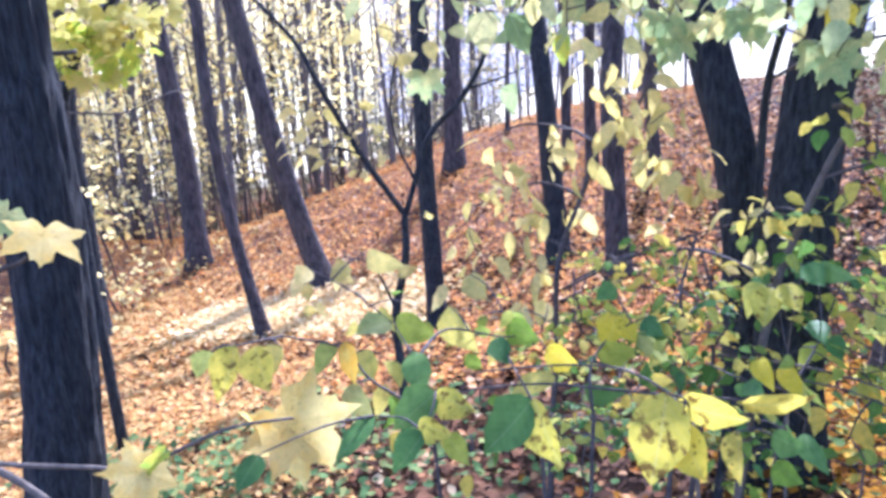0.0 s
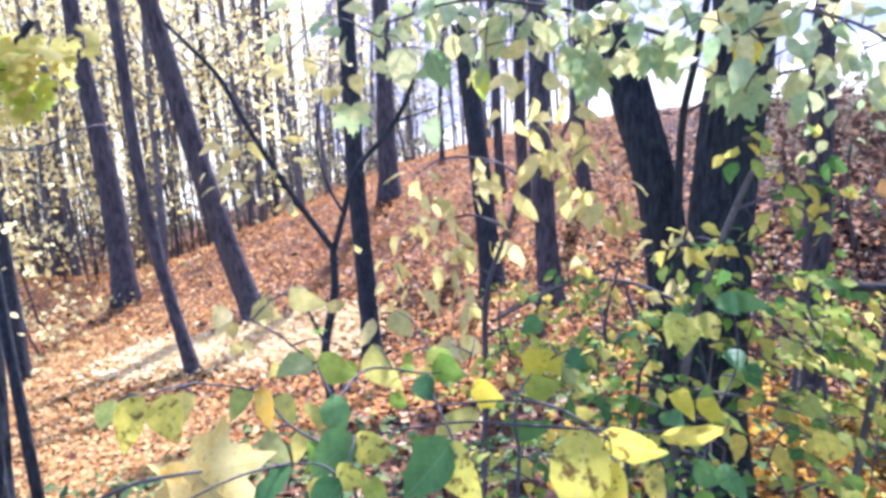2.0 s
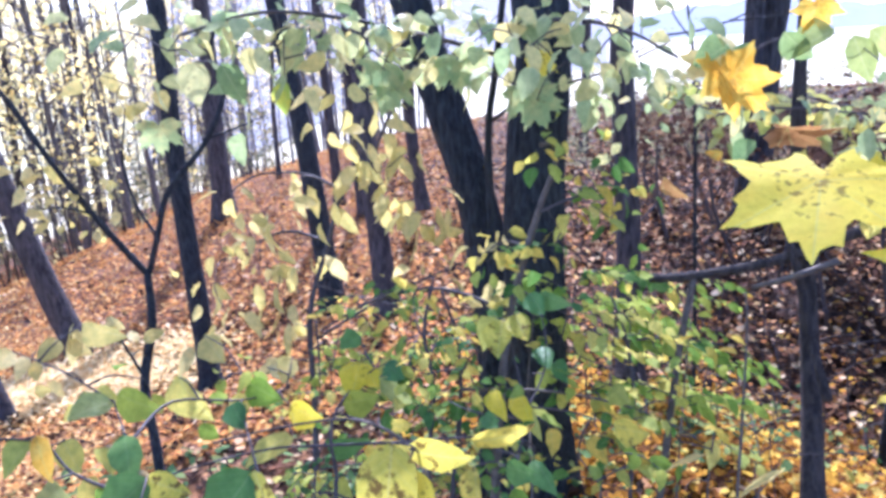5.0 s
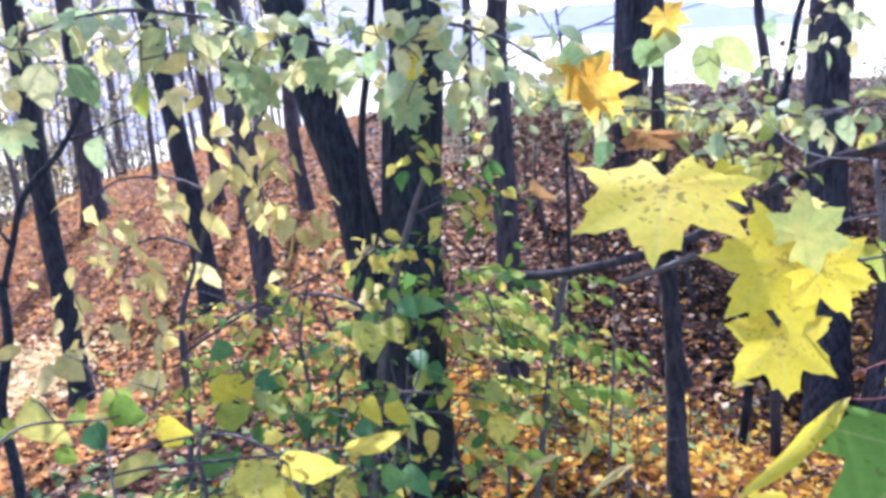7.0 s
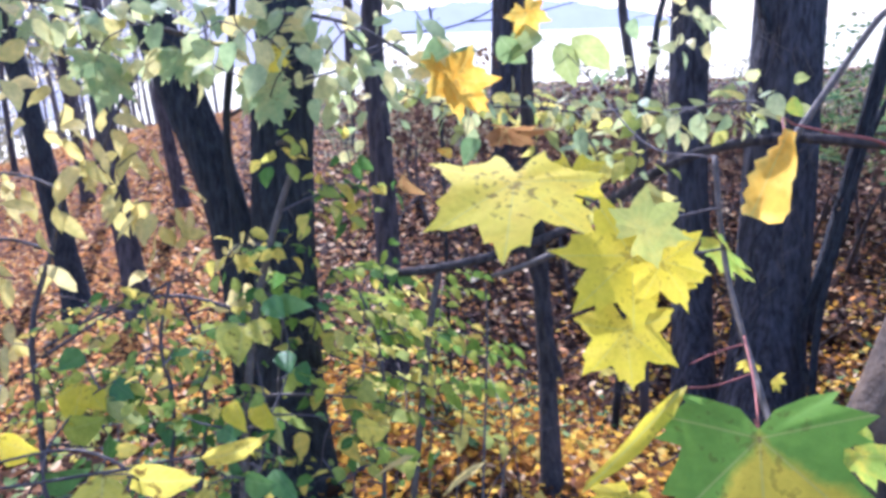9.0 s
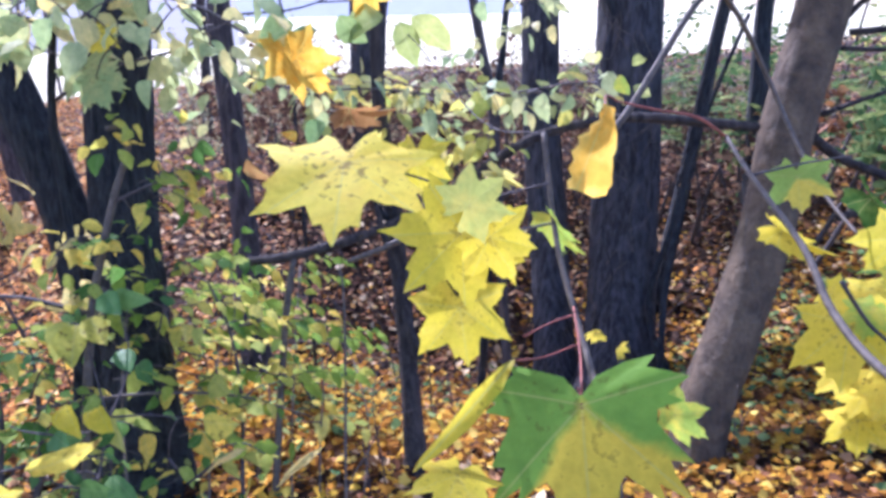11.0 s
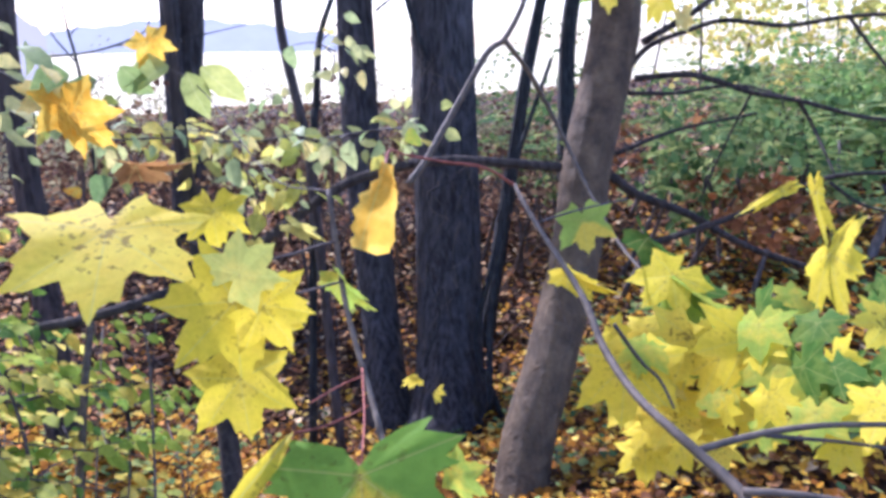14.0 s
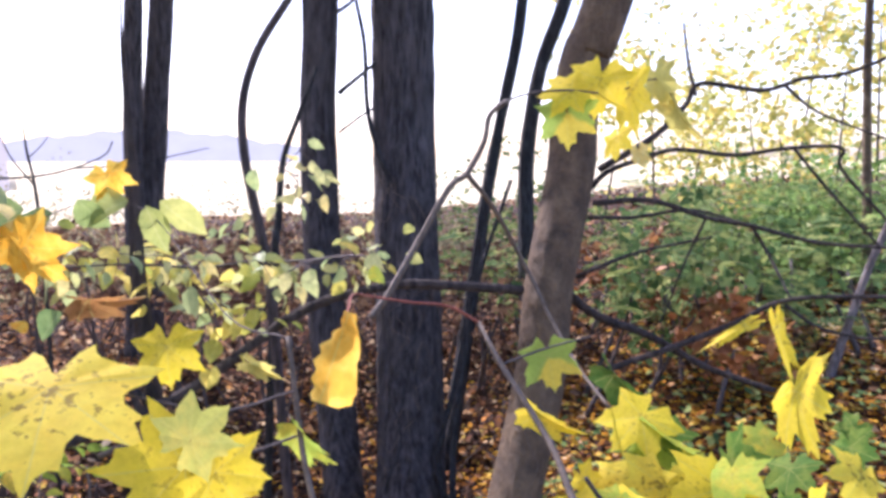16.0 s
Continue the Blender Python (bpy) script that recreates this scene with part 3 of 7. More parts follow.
def tree(label, points, r0, r1, material=None, height=8.0, name="tree", sides=14, crown=40, limbs=5, seed=1, group="trees of the wood", rough=0.1, flare=0.45, spread=0.35, furrow=0.0, steps=6, limb_low=2.9):
    """A tree whose trunk runs through the points (lowest first) and on up to the height, with limbs and a thin autumn crown above."""
    material = material or BARK_DARK
    rng = np.random.default_rng(seed)
    p = [np.array(q, float) for q in points]
    way = p[0] - p[1]
    way = way / np.linalg.norm(way)
    foot = p[0].copy()
    for _ in range(60):
        if foot[2] < gz(foot[0], foot[1]) - 0.06:
            break
        foot = foot + way * 0.03
    base = foot.copy()
    body = [foot] + [q for q in p if q[2] > foot[2] + 0.12]
    up = body[-1] - body[-2]
    up = up / np.linalg.norm(up)
    top = body[-1]
    rise = height - (top[2] - base[2])
    seen = np.linalg.norm(top - base)
    lean = up.copy()
    k = 0
    while rise > 0.3 and k < 6:
        lean = lean * np.array((0.8, 0.8, 1)) + np.append(rng.normal(0, 0.04, 2), 0.05)
        lean /= np.linalg.norm(lean)
        top = top + lean * rise / (6 - k)
        body.append(top)
        rise = height - (top[2] - base[2])
        k += 1
    root = thing(name, base, label, "tree", group)
    path = smooth_path(body, steps)
    run = np.cumsum([0] + [np.linalg.norm(b - a) for a, b in zip(path, path[1:])])
    total = run[-1]
    radii = []
    for s, q in zip(run, path):
        r = r0 + (r1 - r0) * s / seen if s < seen else r1 * max(1 - (s - seen) / (total - seen + 0.01), 0.12)
        radii.append(r * (1 + flare * math.exp(-max(float(q[2] - base[2]) - 0.08, 0) / 0.1)))
    part("trunk", mesh("trunk", *tube_data([q - base for q in path], radii, sides, rough, seed * 1.7, furrow), material), root)
    centres = []
    for i in range(limbs):
        s = rng.uniform(0.5 if limb_low > 2 else 0.15, 0.93)
        j = int(np.searchsorted(run, s * total))
        j = min(max(j, 2), len(path) - 2)
        if path[j][2] < limb_low:
            continue
        a = rng.uniform(0, 6.28)
        out = np.array((math.cos(a), math.sin(a), rng.uniform(0.35, 0.9)))
        l = rng.uniform(0.7, 1.6) * (1.1 - s) * 1.7
        pts = [path[j], path[j] + out * l * 0.45, path[j] + out * l + np.array((0, 0, 0.15))]
        part("limb", tube("limb", pts, max(radii[j] * 0.4, 0.01), 0.005, material, 6, 3, 0.08, base), root)
        centres += [pts[1] - base, pts[2] - base]
    centres.append(path[-1] - base)
    if crown:
        part("crown", mesh("crown", *crown_data(rng, centres, crown, spread, 0.1), CROWN), root, "thin yellow autumn crown")
    return root


DARK_LABEL = "dark-barked slender tree rising from the leaf-strewn slope"
left_tree = tree("thick dark tree with deeply furrowed bark beside a shallow gully", [(-1.068, 1.850, 0.300), (-1.062, 1.937, 0.670), (-1.059, 1.985, 0.978), (-1.064, 2.032, 1.333), (-1.073, 2.054, 1.614)], 0.103, 0.096, seed=3, sides=72, rough=0.05, height=9, furrow=0.09, steps=14, flare=0.12)
tree(DARK_LABEL + ", leaning", [(-1.098, 4.313, -0.299), (-1.251, 4.487, 0.341), (-1.327, 4.582, 0.963), (-1.361, 4.703, 1.702)], 0.04, 0.034, BARK_GREY, crown=12, seed=4)
tree("leaning grey-brown tree on the orange slope", [(-0.854, 5.234, -0.298), (-1.015, 5.350, 0.195), (-1.190, 5.441, 0.919), (-1.345, 5.535, 1.724)], 0.082, 0.07, BARK_GREY, crown=12, seed=5, height=9)
tree("dark slender tree with a swollen foot on the slope", [(-2.115, 6.382, -0.450), (-2.166, 6.566, 0.405), (-2.221, 6.627, 1.121), (-2.292, 6.713, 1.807)], 0.105, 0.07, BARK_GREY, crown=12, seed=6, height=9)
tree(DARK_LABEL + " on the mound", [(-0.052, 4.224, -0.321), (-0.066, 4.403, 0.171), (-0.077, 4.550, 0.829), (-0.068, 4.698, 1.631)], 0.056, 0.052, crown=12, seed=7)
tree("grey tree standing on the crest of the mound", [(0.160, 7.464, 0.076), (0.178, 7.575, 0.914), (0.211, 7.695, 1.698)], 0.1, 0.075, BARK_GREY, crown=8, seed=8, height=9)
tree(DARK_LABEL, [(0.683, 4.324, 0.087), (0.669, 4.447, 0.534), (0.645, 4.529, 1.022), (0.607, 4.661, 1.531)], 0.068, 0.055, crown=8, seed=9)
tree(DARK_LABEL + " on the slope", [(0.844, 3.496, 0.272), (0.844, 3.623, 0.723), (0.840, 3.689, 1.146), (0.870, 3.801, 1.556)], 0.056, 0.05, BARK_GREY, crown=8, seed=10)
tree("thick dark upright stem of a forked tree", [(0.852, 1.774, 0.280), (0.925, 1.919, 0.697), (0.994, 2.029, 1.152), (1.041, 2.043, 1.516), (1.043, 2.064, 1.614)], 0.095, 0.078, seed=11, sides=56, furrow=0.06, steps=12, crown=90, limbs=9, height=9, name="forked_tree")
tree("leaning dark stem of a forked tree in the undergrowth", [(0.852, 1.993, 0.332), (0.903, 2.166, 0.731), (0.888, 2.268, 1.082), (0.834, 2.371, 1.364), (0.768, 2.428, 1.654)], 0.07, 0.062, seed=12, sides=48, furrow=0.05, steps=12, crown=90, limbs=8, height=8, name="forked_tree")
tree("slender dark tree with a low broken stump on the slope", [(1.583, 2.512, 0.124), (1.680, 2.685, 0.644), (1.718, 2.787, 1.215), (1.727, 2.796, 1.657)], 0.055, 0.044, BARK_GREY, seed=13)
slender = tree("slender dark tree standing among the maple leaves", [(1.356, 1.297, 0.325), (1.476, 1.469, 0.706), (1.516, 1.552, 0.966), (1.531, 1.608, 1.219)], 0.026, 0.021, BARK_DEAD, seed=14, height=1.9, crown=0, limbs=0)
part("limb", tube("limb", [(1.514, 1.548, 0.951), (1.474, 1.562, 1.010), (1.456, 1.571, 1.081)], 0.009, 0.004, BARK_DARK, 7, 4, 0.1, slender.location), slender)
part("limb", tube("limb", [(1.423, 1.348, 0.652), (1.428, 1.405, 0.754), (1.435, 1.452, 0.861), (1.434, 1.493, 0.958), (1.434, 1.518, 1.028)], 0.012, 0.008, BARK_DEAD, 8, 4, 0.1, slender.location), slender)
tree("thick dark tree beside a twin on the level ground", [(2.758, 1.637, -0.116), (2.989, 1.788, 0.554), (3.077, 1.866, 1.154), (3.164, 1.937, 1.765), (3.152, 1.934, 2.247)], 0.148, 0.138, BARK_VEILED, seed=15, sides=72, furrow=0.06, steps=14, crown=60, limbs=14, spread=0.5, height=10, limb_low=5.0, rough=0.05)
tree("dark tree leaning away from its thicker twin", [(2.689, 1.886, -0.158), (2.860, 2.096, 0.477), (2.931, 2.222, 1.148), (3.009, 2.299, 1.768), (3.011, 2.279, 2.260)], 0.088, 0.08, BARK_VEILED, seed=16, sides=56, furrow=0.05, steps=14, crown=60, limbs=12, spread=0.5, height=10, limb_low=5.0, rough=0.05)
tree("smooth brown crooked tree on the leafy ground", [(2.059, 0.907, 0.229), (2.135, 0.927, 0.399), (2.221, 0.921, 0.553), (2.304, 0.919, 0.709), (2.374, 0.914, 0.871), (2.437, 0.920, 1.034), (2.485, 0.927, 1.198), (2.595, 0.911, 1.532), (2.604, 0.907, 1.707), (2.620, 0.880, 1.879), (2.636, 0.818, 2.044)], 0.077, 0.074, BARK_SMOOTH, seed=17, sides=40, steps=6, crown=50, limbs=10, spread=0.5, height=8, limb_low=4.0, rough=0.03, flare=0.12)
tree("pair of slim grey stems against the bright field", [(3.189, 3.896, 0.353), (3.281, 3.993, 1.159), (3.299, 3.993, 1.833), (3.277, 3.915, 2.475)], 0.065, 0.052, BARK_VEILED, seed=18, height=8, crown=40, limbs=10, spread=0.5)
tree("slim grey stem against the bright field", [(3.283, 3.940, 0.307), (3.403, 4.027, 1.148), (3.460, 3.995, 1.841), (3.461, 3.894, 2.504)], 0.085, 0.072, BARK_VEILED, seed=19, height=8, crown=40, limbs=10, spread=0.5)


# ---- saplings, shrubs and their leaves ----
STEMS = {}


def plant(name, place, label, category="shrub", group="", rng_seed=1):
    ob = thing(name, place, label, category, group)
    STEMS[ob.name] = []
    return ob


def branch(parent, points, r0, r1, material=None, name="branch", steps=5, label="", rough=0.12, sides=8):
    """A limb through the points; clusters of leaves grow twigs to the nearest place on it."""
    me = tube(name, points, r0, r1, material or TWIG, sides, steps, rough, parent.location, 0, r0 * 911)
    if parent.name in STEMS:
        STEMS[parent.name] += smooth_path(points, steps)
    return part(name, me, parent, label)


def rooted(points):
    """The points with one more under them, in the soil."""
    a, b = np.array(points[0], float), np.array(points[1], float)
    foot = a.copy()
    way = (a - b) / np.linalg.norm(a - b) * 0.5 + np.array((0, 0, -0.5))
    for _ in range(120):
        if foot[2] < gz(foot[0], foot[1]) - 0.04:
            break
        foot = foot + way * 0.04
    return [tuple(foot)] + [tuple(q) for q in points]


RNG = random.Random(11)


def twig_to(parent, place, r=0.0015):
    stems = STEMS[parent.name]
    c = np.array(place, float)
    k = min(range(len(stems)), key=lambda i: float(np.linalg.norm(stems[i] - c)))
    q = stems[k]
    far = float(np.linalg.norm(q - c))
    if far > 0.02:
        bow = np.array((RNG.uniform(-0.1, 0.1), RNG.uniform(-0.1, 0.1), RNG.uniform(0.0, 0.15))) * far
        branch(parent, [tuple(q), tuple((q + c) / 2 + bow), tuple(c)], r * 1.5, r * 0.7, TWIG, "twig", 4, sides=5)


def cluster(parent, place, count, spread, size, material, kind="ovate", twig=True, droop=0.5, name="leaf"):
    """Some leaves round a place on a twig, hanging outwards, most with their upper sides to the light."""
    if twig:
        twig_to(parent, place)
    for _ in range(count):
        d = Vector((RNG.gauss(0, 1), RNG.gauss(0, 1), RNG.gauss(0, 0.6)))
        a = Vector(place) + d * spread * 0.7
        way = (d.normalized() + Vector((RNG.uniform(-0.5, 0.5), RNG.uniform(-0.6, 0.3), -droop * RNG.uniform(0.2, 1.8)))).normalized()
        l = RNG.uniform(size * 0.7, size * 1.25)
        up = Vector((RNG.uniform(-0.6, 0.6), RNG.uniform(-1.0, 0.2), RNG.uniform(0.25, 1.0)))
        leaf(parent, a, a + way * l, material, kind, RNG.uniform(-20, 20), RNG.randrange(6), 1.0, toward=a + up, name=name)


def spray(parent, start, end, size, material, kind="ovate"):
    """A level twig with leaves to both sides, their upper sides to the sky."""
    a, c = Vector(start), Vector(end)
    twig_to(parent, start, 0.0018)
    mid = (a + c) / 2 + Vector((0, 0, 0.02))
    branch(parent, [tuple(a), tuple(mid), tuple(c)], 0.0018, 0.001, TWIG, "twig", 4, sides=5)
    along = (c - a).normalized()
    over = along.cross(Vector((0, 0, 1))).normalized()
    n = max(4, int((c - a).length / (size * 0.36)))
    for i in range(n):
        s = (i + 0.7) / n
        q = a * (1 - s) ** 2 + (mid * 2 - (a + c) / 2) * 2 * s * (1 - s) + c * s * s
        way = (along * RNG.uniform(0.3, 0.9) + over * (1 if i % 2 else -1) * RNG.uniform(0.5, 1.0) + Vector((0, 0, RNG.uniform(-0.28, 0.1)))).normalized()
        l = size * RNG.uniform(0.7, 1.2) * (1 - 0.2 * s)
        leaf(parent, q, q + way * l, material, kind, RNG.uniform(-16, 16), RNG.randrange(6), 1.0, toward=q + Vector((RNG.gauss(0, 0.3), RNG.gauss(-0.35, 0.3), 1.0)))


# slender forked sapling on the slope
fork = plant("sapling", (-0.147, 2.137, 0.211), "slender dark sapling forked at knee height with bare crooked limbs", "sapling")
branch(fork, rooted([(-0.146, 2.146, 0.225), (-0.153, 2.253, 0.428), (-0.167, 2.343, 0.588), (-0.126, 2.434, 0.751), (-0.122, 2.503, 0.888)]), 0.017, 0.013, BARK_DARK, "stem", sides=10)
branch(fork, [(-0.122, 2.503, 0.888), (-0.254, 2.555, 1.088), (-0.359, 2.566, 1.289), (-0.436, 2.583, 1.454), (-0.511, 2.600, 1.546), (-0.598, 2.629, 1.639)], 0.011, 0.006, BARK_DARK, "limb")
branch(fork, [(-0.118, 2.504, 0.888), (-0.080, 2.549, 0.993), (-0.024, 2.575, 1.138), (0.096, 2.587, 1.261), (0.182, 2.592, 1.420), (0.156, 2.595, 1.545), (0.205, 2.587, 1.662)], 0.011, 0.006, BARK_DARK, "limb")
branch(fork, [(-0.080, 2.549, 0.993), (-0.131, 2.587, 1.104), (-0.152, 2.632, 1.233), (-0.124, 2.695, 1.397)], 0.006, 0.003, BARK_DARK, "limb")
branch(fork, [(-0.254, 2.555, 1.088), (-0.326, 2.551, 1.117), (-0.403, 2.561, 1.120)], 0.005, 0.002, BARK_DARK, "twig")
branch(fork, [(0.097, 2.589, 1.279), (0.211, 2.584, 1.310), (0.304, 2.577, 1.342)], 0.005, 0.002, BARK_DARK, "twig")
branch(fork, [(-0.166, 2.353, 0.614), (-0.230, 2.376, 0.756), (-0.319, 2.376, 0.790)], 0.005, 0.002, BARK_DARK, "twig")
for spot in ((-0.396, 2.609, 1.259), (-0.285, 2.622, 1.242), (-0.329, 2.608, 1.161), (-0.234, 2.617, 1.154), (-0.194, 2.568, 1.139), (-0.444, 2.648, 1.219), (-0.347, 2.543, 1.086), (-0.257, 2.546, 1.042), (-0.472, 2.629, 1.108)):
    cluster(fork, spot, 4, 0.05, 0.05, PALE, droop=0.1)
for spot in ((-0.160, 2.363, 0.698), (-0.317, 2.384, 0.816), (-0.264, 2.386, 0.803), (-0.365, 2.363, 0.768), (-0.446, 2.340, 0.742), (-0.468, 2.304, 0.651), (-0.047, 2.427, 0.903), (-0.041, 2.599, 1.468), (-0.194, 2.593, 1.503), (-0.137, 2.595, 1.419), (-0.054, 2.598, 1.406)):
    cluster(fork, spot, 2, 0.04, 0.07, PALE)
leaf(fork, (-0.027, 2.594, 1.332), (-0.026, 2.558, 1.256), FADED, variant=1, scale=1.1)
twig_to(fork, (-0.027, 2.594, 1.332))

# pale-leaved sapling with hanging leaves
pale = plant("sapling", (0.252, 1.790, 0.374), "thin sapling with hanging pale yellow oval leaves", "sapling")
branch(pale, rooted([(0.259, 1.804, 0.398), (0.292, 1.924, 0.626), (0.318, 2.028, 0.845), (0.397, 2.097, 1.012), (0.451, 2.116, 1.148), (0.526, 2.111, 1.205), (0.599, 2.109, 1.340), (0.696, 2.142, 1.470)]), 0.009, 0.004, TWIG, "stem")
branch(pale, [(0.323, 2.002, 0.771), (0.443, 1.985, 0.833), (0.560, 1.929, 0.898), (0.667, 1.863, 0.957)], 0.005, 0.003, TWIG)
branch(pale, [(0.397, 2.097, 1.012), (0.297, 2.167, 1.042), (0.199, 2.168, 1.019), (0.100, 2.211, 0.971)], 0.005, 0.002, TWIG)
branch(pale, [(0.451, 2.116, 1.148), (0.361, 2.187, 1.195), (0.236, 2.200, 1.205), (0.153, 2.198, 1.165)], 0.005, 0.002, TWIG)
for spot in ((0.422, 2.099, 1.305), (0.480, 2.092, 1.380), (0.522, 2.075, 1.291), (0.564, 2.053, 1.201), (0.590, 2.031, 1.112), (0.659, 2.009, 1.111), (0.684, 1.985, 1.038), (0.393, 2.074, 1.092),
             (0.329, 2.101, 1.185), (0.343, 2.059, 0.984), (0.493, 2.074, 1.218), (0.627, 2.041, 1.244), (0.557, 2.124, 1.367), (0.637, 2.006, 1.060), (0.557, 1.998, 1.172), (0.277, 2.140, 1.070)):
    cluster(pale, spot, 4, 0.05, 0.075, PALE, "slim", droop=1.2)
for spot in ((0.155, 2.171, 1.177), (0.189, 2.147, 1.058), (0.211, 2.134, 1.010), (0.191, 2.119, 0.940), (0.107, 2.145, 1.022), (0.077, 2.121, 0.921), (0.255, 2.112, 0.938), (0.171, 2.204, 1.081), (0.236, 2.099, 0.884), (0.120, 2.091, 0.826),
             (0.257, 2.024, 0.823), (0.053, 2.079, 0.783), (0.260, 1.942, 0.745)):
    cluster(pale, spot, 4, 0.05, 0.068, PALE, "slim", droop=0.7)
for spot in ((0.753, 1.842, 0.982), (0.625, 1.876, 0.959), (0.793, 1.783, 1.021), (0.771, 1.771, 0.953), (0.658, 1.844, 0.887), (0.552, 1.856, 0.836)):
    cluster(pale, spot, 4, 0.05, 0.05, PALE, droop=0.4)

# mixed undergrowth round the forked tree
under = plant("shrub", (0.646, 1.396, 0.569), "undergrowth shrub with small green and yellow leaves")
branch(under, rooted([(0.612, 1.423, 0.593), (0.700, 1.544, 0.874), (0.750, 1.552, 1.037), (0.798, 1.547, 1.173), (0.831, 1.547, 1.245), (0.825, 1.536, 1.294), (0.790, 1.529, 1.298)]), 0.011, 0.005, TWIG_GREY, "stem")
branch(under, rooted([(0.535, 1.490, 0.566), (0.577, 1.547, 0.681), (0.607, 1.616, 0.842), (0.588, 1.669, 0.968)]), 0.007, 0.003, TWIG, "stem")
branch(under, rooted([(0.476, 1.471, 0.610), (0.522, 1.553, 0.777), (0.523, 1.603, 0.893), (0.563, 1.635, 1.009)]), 0.006, 0.003, TWIG, "stem")
branch(under, [(0.722, 1.555, 0.921), (0.588, 1.669, 0.968), (0.444, 1.744, 0.940), (0.321, 1.790, 0.873)], 0.005, 0.003, TWIG)
branch(under, [(0.789, 1.545, 1.149), (0.874, 1.515, 1.181), (0.988, 1.514, 1.185)], 0.004, 0.002, TWIG)
branch(under, rooted([(0.934, 1.410, 0.497), (0.989, 1.483, 0.655), (1.009, 1.550, 0.804), (0.995, 1.602, 0.909)]), 0.006, 0.003, TWIG, "stem")
branch(under, [(1.009, 1.550, 0.804), (1.120, 1.544, 0.797), (1.248, 1.507, 0.766)], 0.004, 0.002, TWIG)
branch(under, [(0.569, 1.490, 0.791), (0.769, 1.463, 0.758), (0.963, 1.450, 0.684), (1.096, 1.389, 0.609)], 0.004, 0.002, TWIG_GREY)
for spot in ((0.823, 1.538, 1.303), (0.785, 1.529, 1.283), (0.958, 1.547, 1.271), (0.873, 1.514, 1.175), (0.976, 1.519, 1.180), (0.828, 1.516, 1.104), (0.812, 1.515, 1.074), (0.714, 1.609, 1.076), (0.671, 1.613, 1.038), (0.749, 1.540, 1.000),
             (0.696, 1.525, 0.908), (0.675, 1.573, 0.925), (1.011, 1.502, 1.191), (0.954, 1.512, 1.105), (0.776, 1.527, 1.065), (0.878, 1.520, 1.218)):
    cluster(under, spot, 5, 0.045, 0.038, MIXED)
for spot in ((0.584, 1.662, 0.943), (0.528, 1.664, 0.913), (0.606, 1.627, 0.866), (0.625, 1.575, 0.811), (0.492, 1.650, 0.856), (0.559, 1.558, 0.737), (0.509, 1.499, 0.668), (0.582, 1.421, 0.631), (0.623, 1.484, 0.698),
             (0.892, 1.512, 0.728), (0.997, 1.507, 0.704), (0.929, 1.446, 0.644), (1.046, 1.435, 0.632), (0.871, 1.404, 0.535), (0.762, 1.412, 0.566), (0.491, 1.727, 0.914), (0.475, 1.748, 0.967)):
    cluster(under, spot, 6, 0.09, 0.026, MIXED)
for spot in ((0.953, 1.639, 0.951), (1.041, 1.596, 0.960), (0.990, 1.595, 0.882), (1.066, 1.562, 0.847), (1.146, 1.533, 0.810), (0.952, 1.588, 0.819), (1.075, 1.527, 0.782), (1.201, 1.540, 0.765)):
    cluster(under, spot, 3, 0.085, 0.036, MIXED, droop=0.15)
for spot in ((0.775, 1.511, 0.950), (0.529, 1.606, 0.822), (0.615, 1.557, 0.765), (0.617, 1.430, 0.704), (0.573, 1.391, 0.657), (0.474, 1.605, 0.795), (0.635, 1.593, 0.858), (0.539, 1.507, 0.696)):
    cluster(under, spot, 4, 0.06, 0.036, LEAFGREEN)

for a, c in (((0.906, 1.605, 0.954), (1.010, 1.500, 0.977)), ((0.878, 1.589, 0.878), (1.099, 1.511, 0.834)), ((0.949, 1.583, 0.806), (1.164, 1.509, 0.784)), ((0.863, 1.528, 0.858), (0.917, 1.436, 0.847)), ((0.840, 1.531, 1.183), (1.014, 1.496, 1.172)),
             ((0.858, 1.515, 1.151), (0.932, 1.471, 1.123)), ((0.683, 1.608, 1.035), (0.764, 1.532, 1.065)), ((0.584, 1.662, 0.943), (0.476, 1.695, 0.969)), ((0.570, 1.638, 0.871), (0.717, 1.547, 0.897)), ((0.625, 1.575, 0.811), (0.484, 1.623, 0.840)),
             ((0.620, 1.503, 0.731), (0.501, 1.487, 0.750)), ((0.889, 1.507, 0.716), (0.977, 1.459, 0.713)), ((0.906, 1.458, 0.645), (1.034, 1.391, 0.655)), ((0.543, 1.441, 0.687), (0.632, 1.368, 0.710)), ((0.848, 1.383, 0.583), (0.969, 1.315, 0.582))):
    spray(under, a, c, 0.052, MIXED if RNG.random() < 0.6 else LEMON)

for k in range(95):
    yaw, d = radians(RNG.uniform(-27, -7)), RNG.uniform(1.5, 2.5)
    z = RNG.uniform(gz(-d * math.sin(yaw), d * math.cos(yaw)) + 0.08, 1.42 - d * 0.27)
    q = Vector((-d * math.sin(yaw), d * math.cos(yaw), z))
    spray(under, q, q + Vector((RNG.uniform(0.03, 0.14) * RNG.choice((-1, 1)), RNG.uniform(-0.1, 0.05), RNG.uniform(-0.03, 0.03))), RNG.uniform(0.022, 0.038), RNG.choice((MIXED, MIXED, MIXED, LEMON, FROND, LEAFGREEN)))

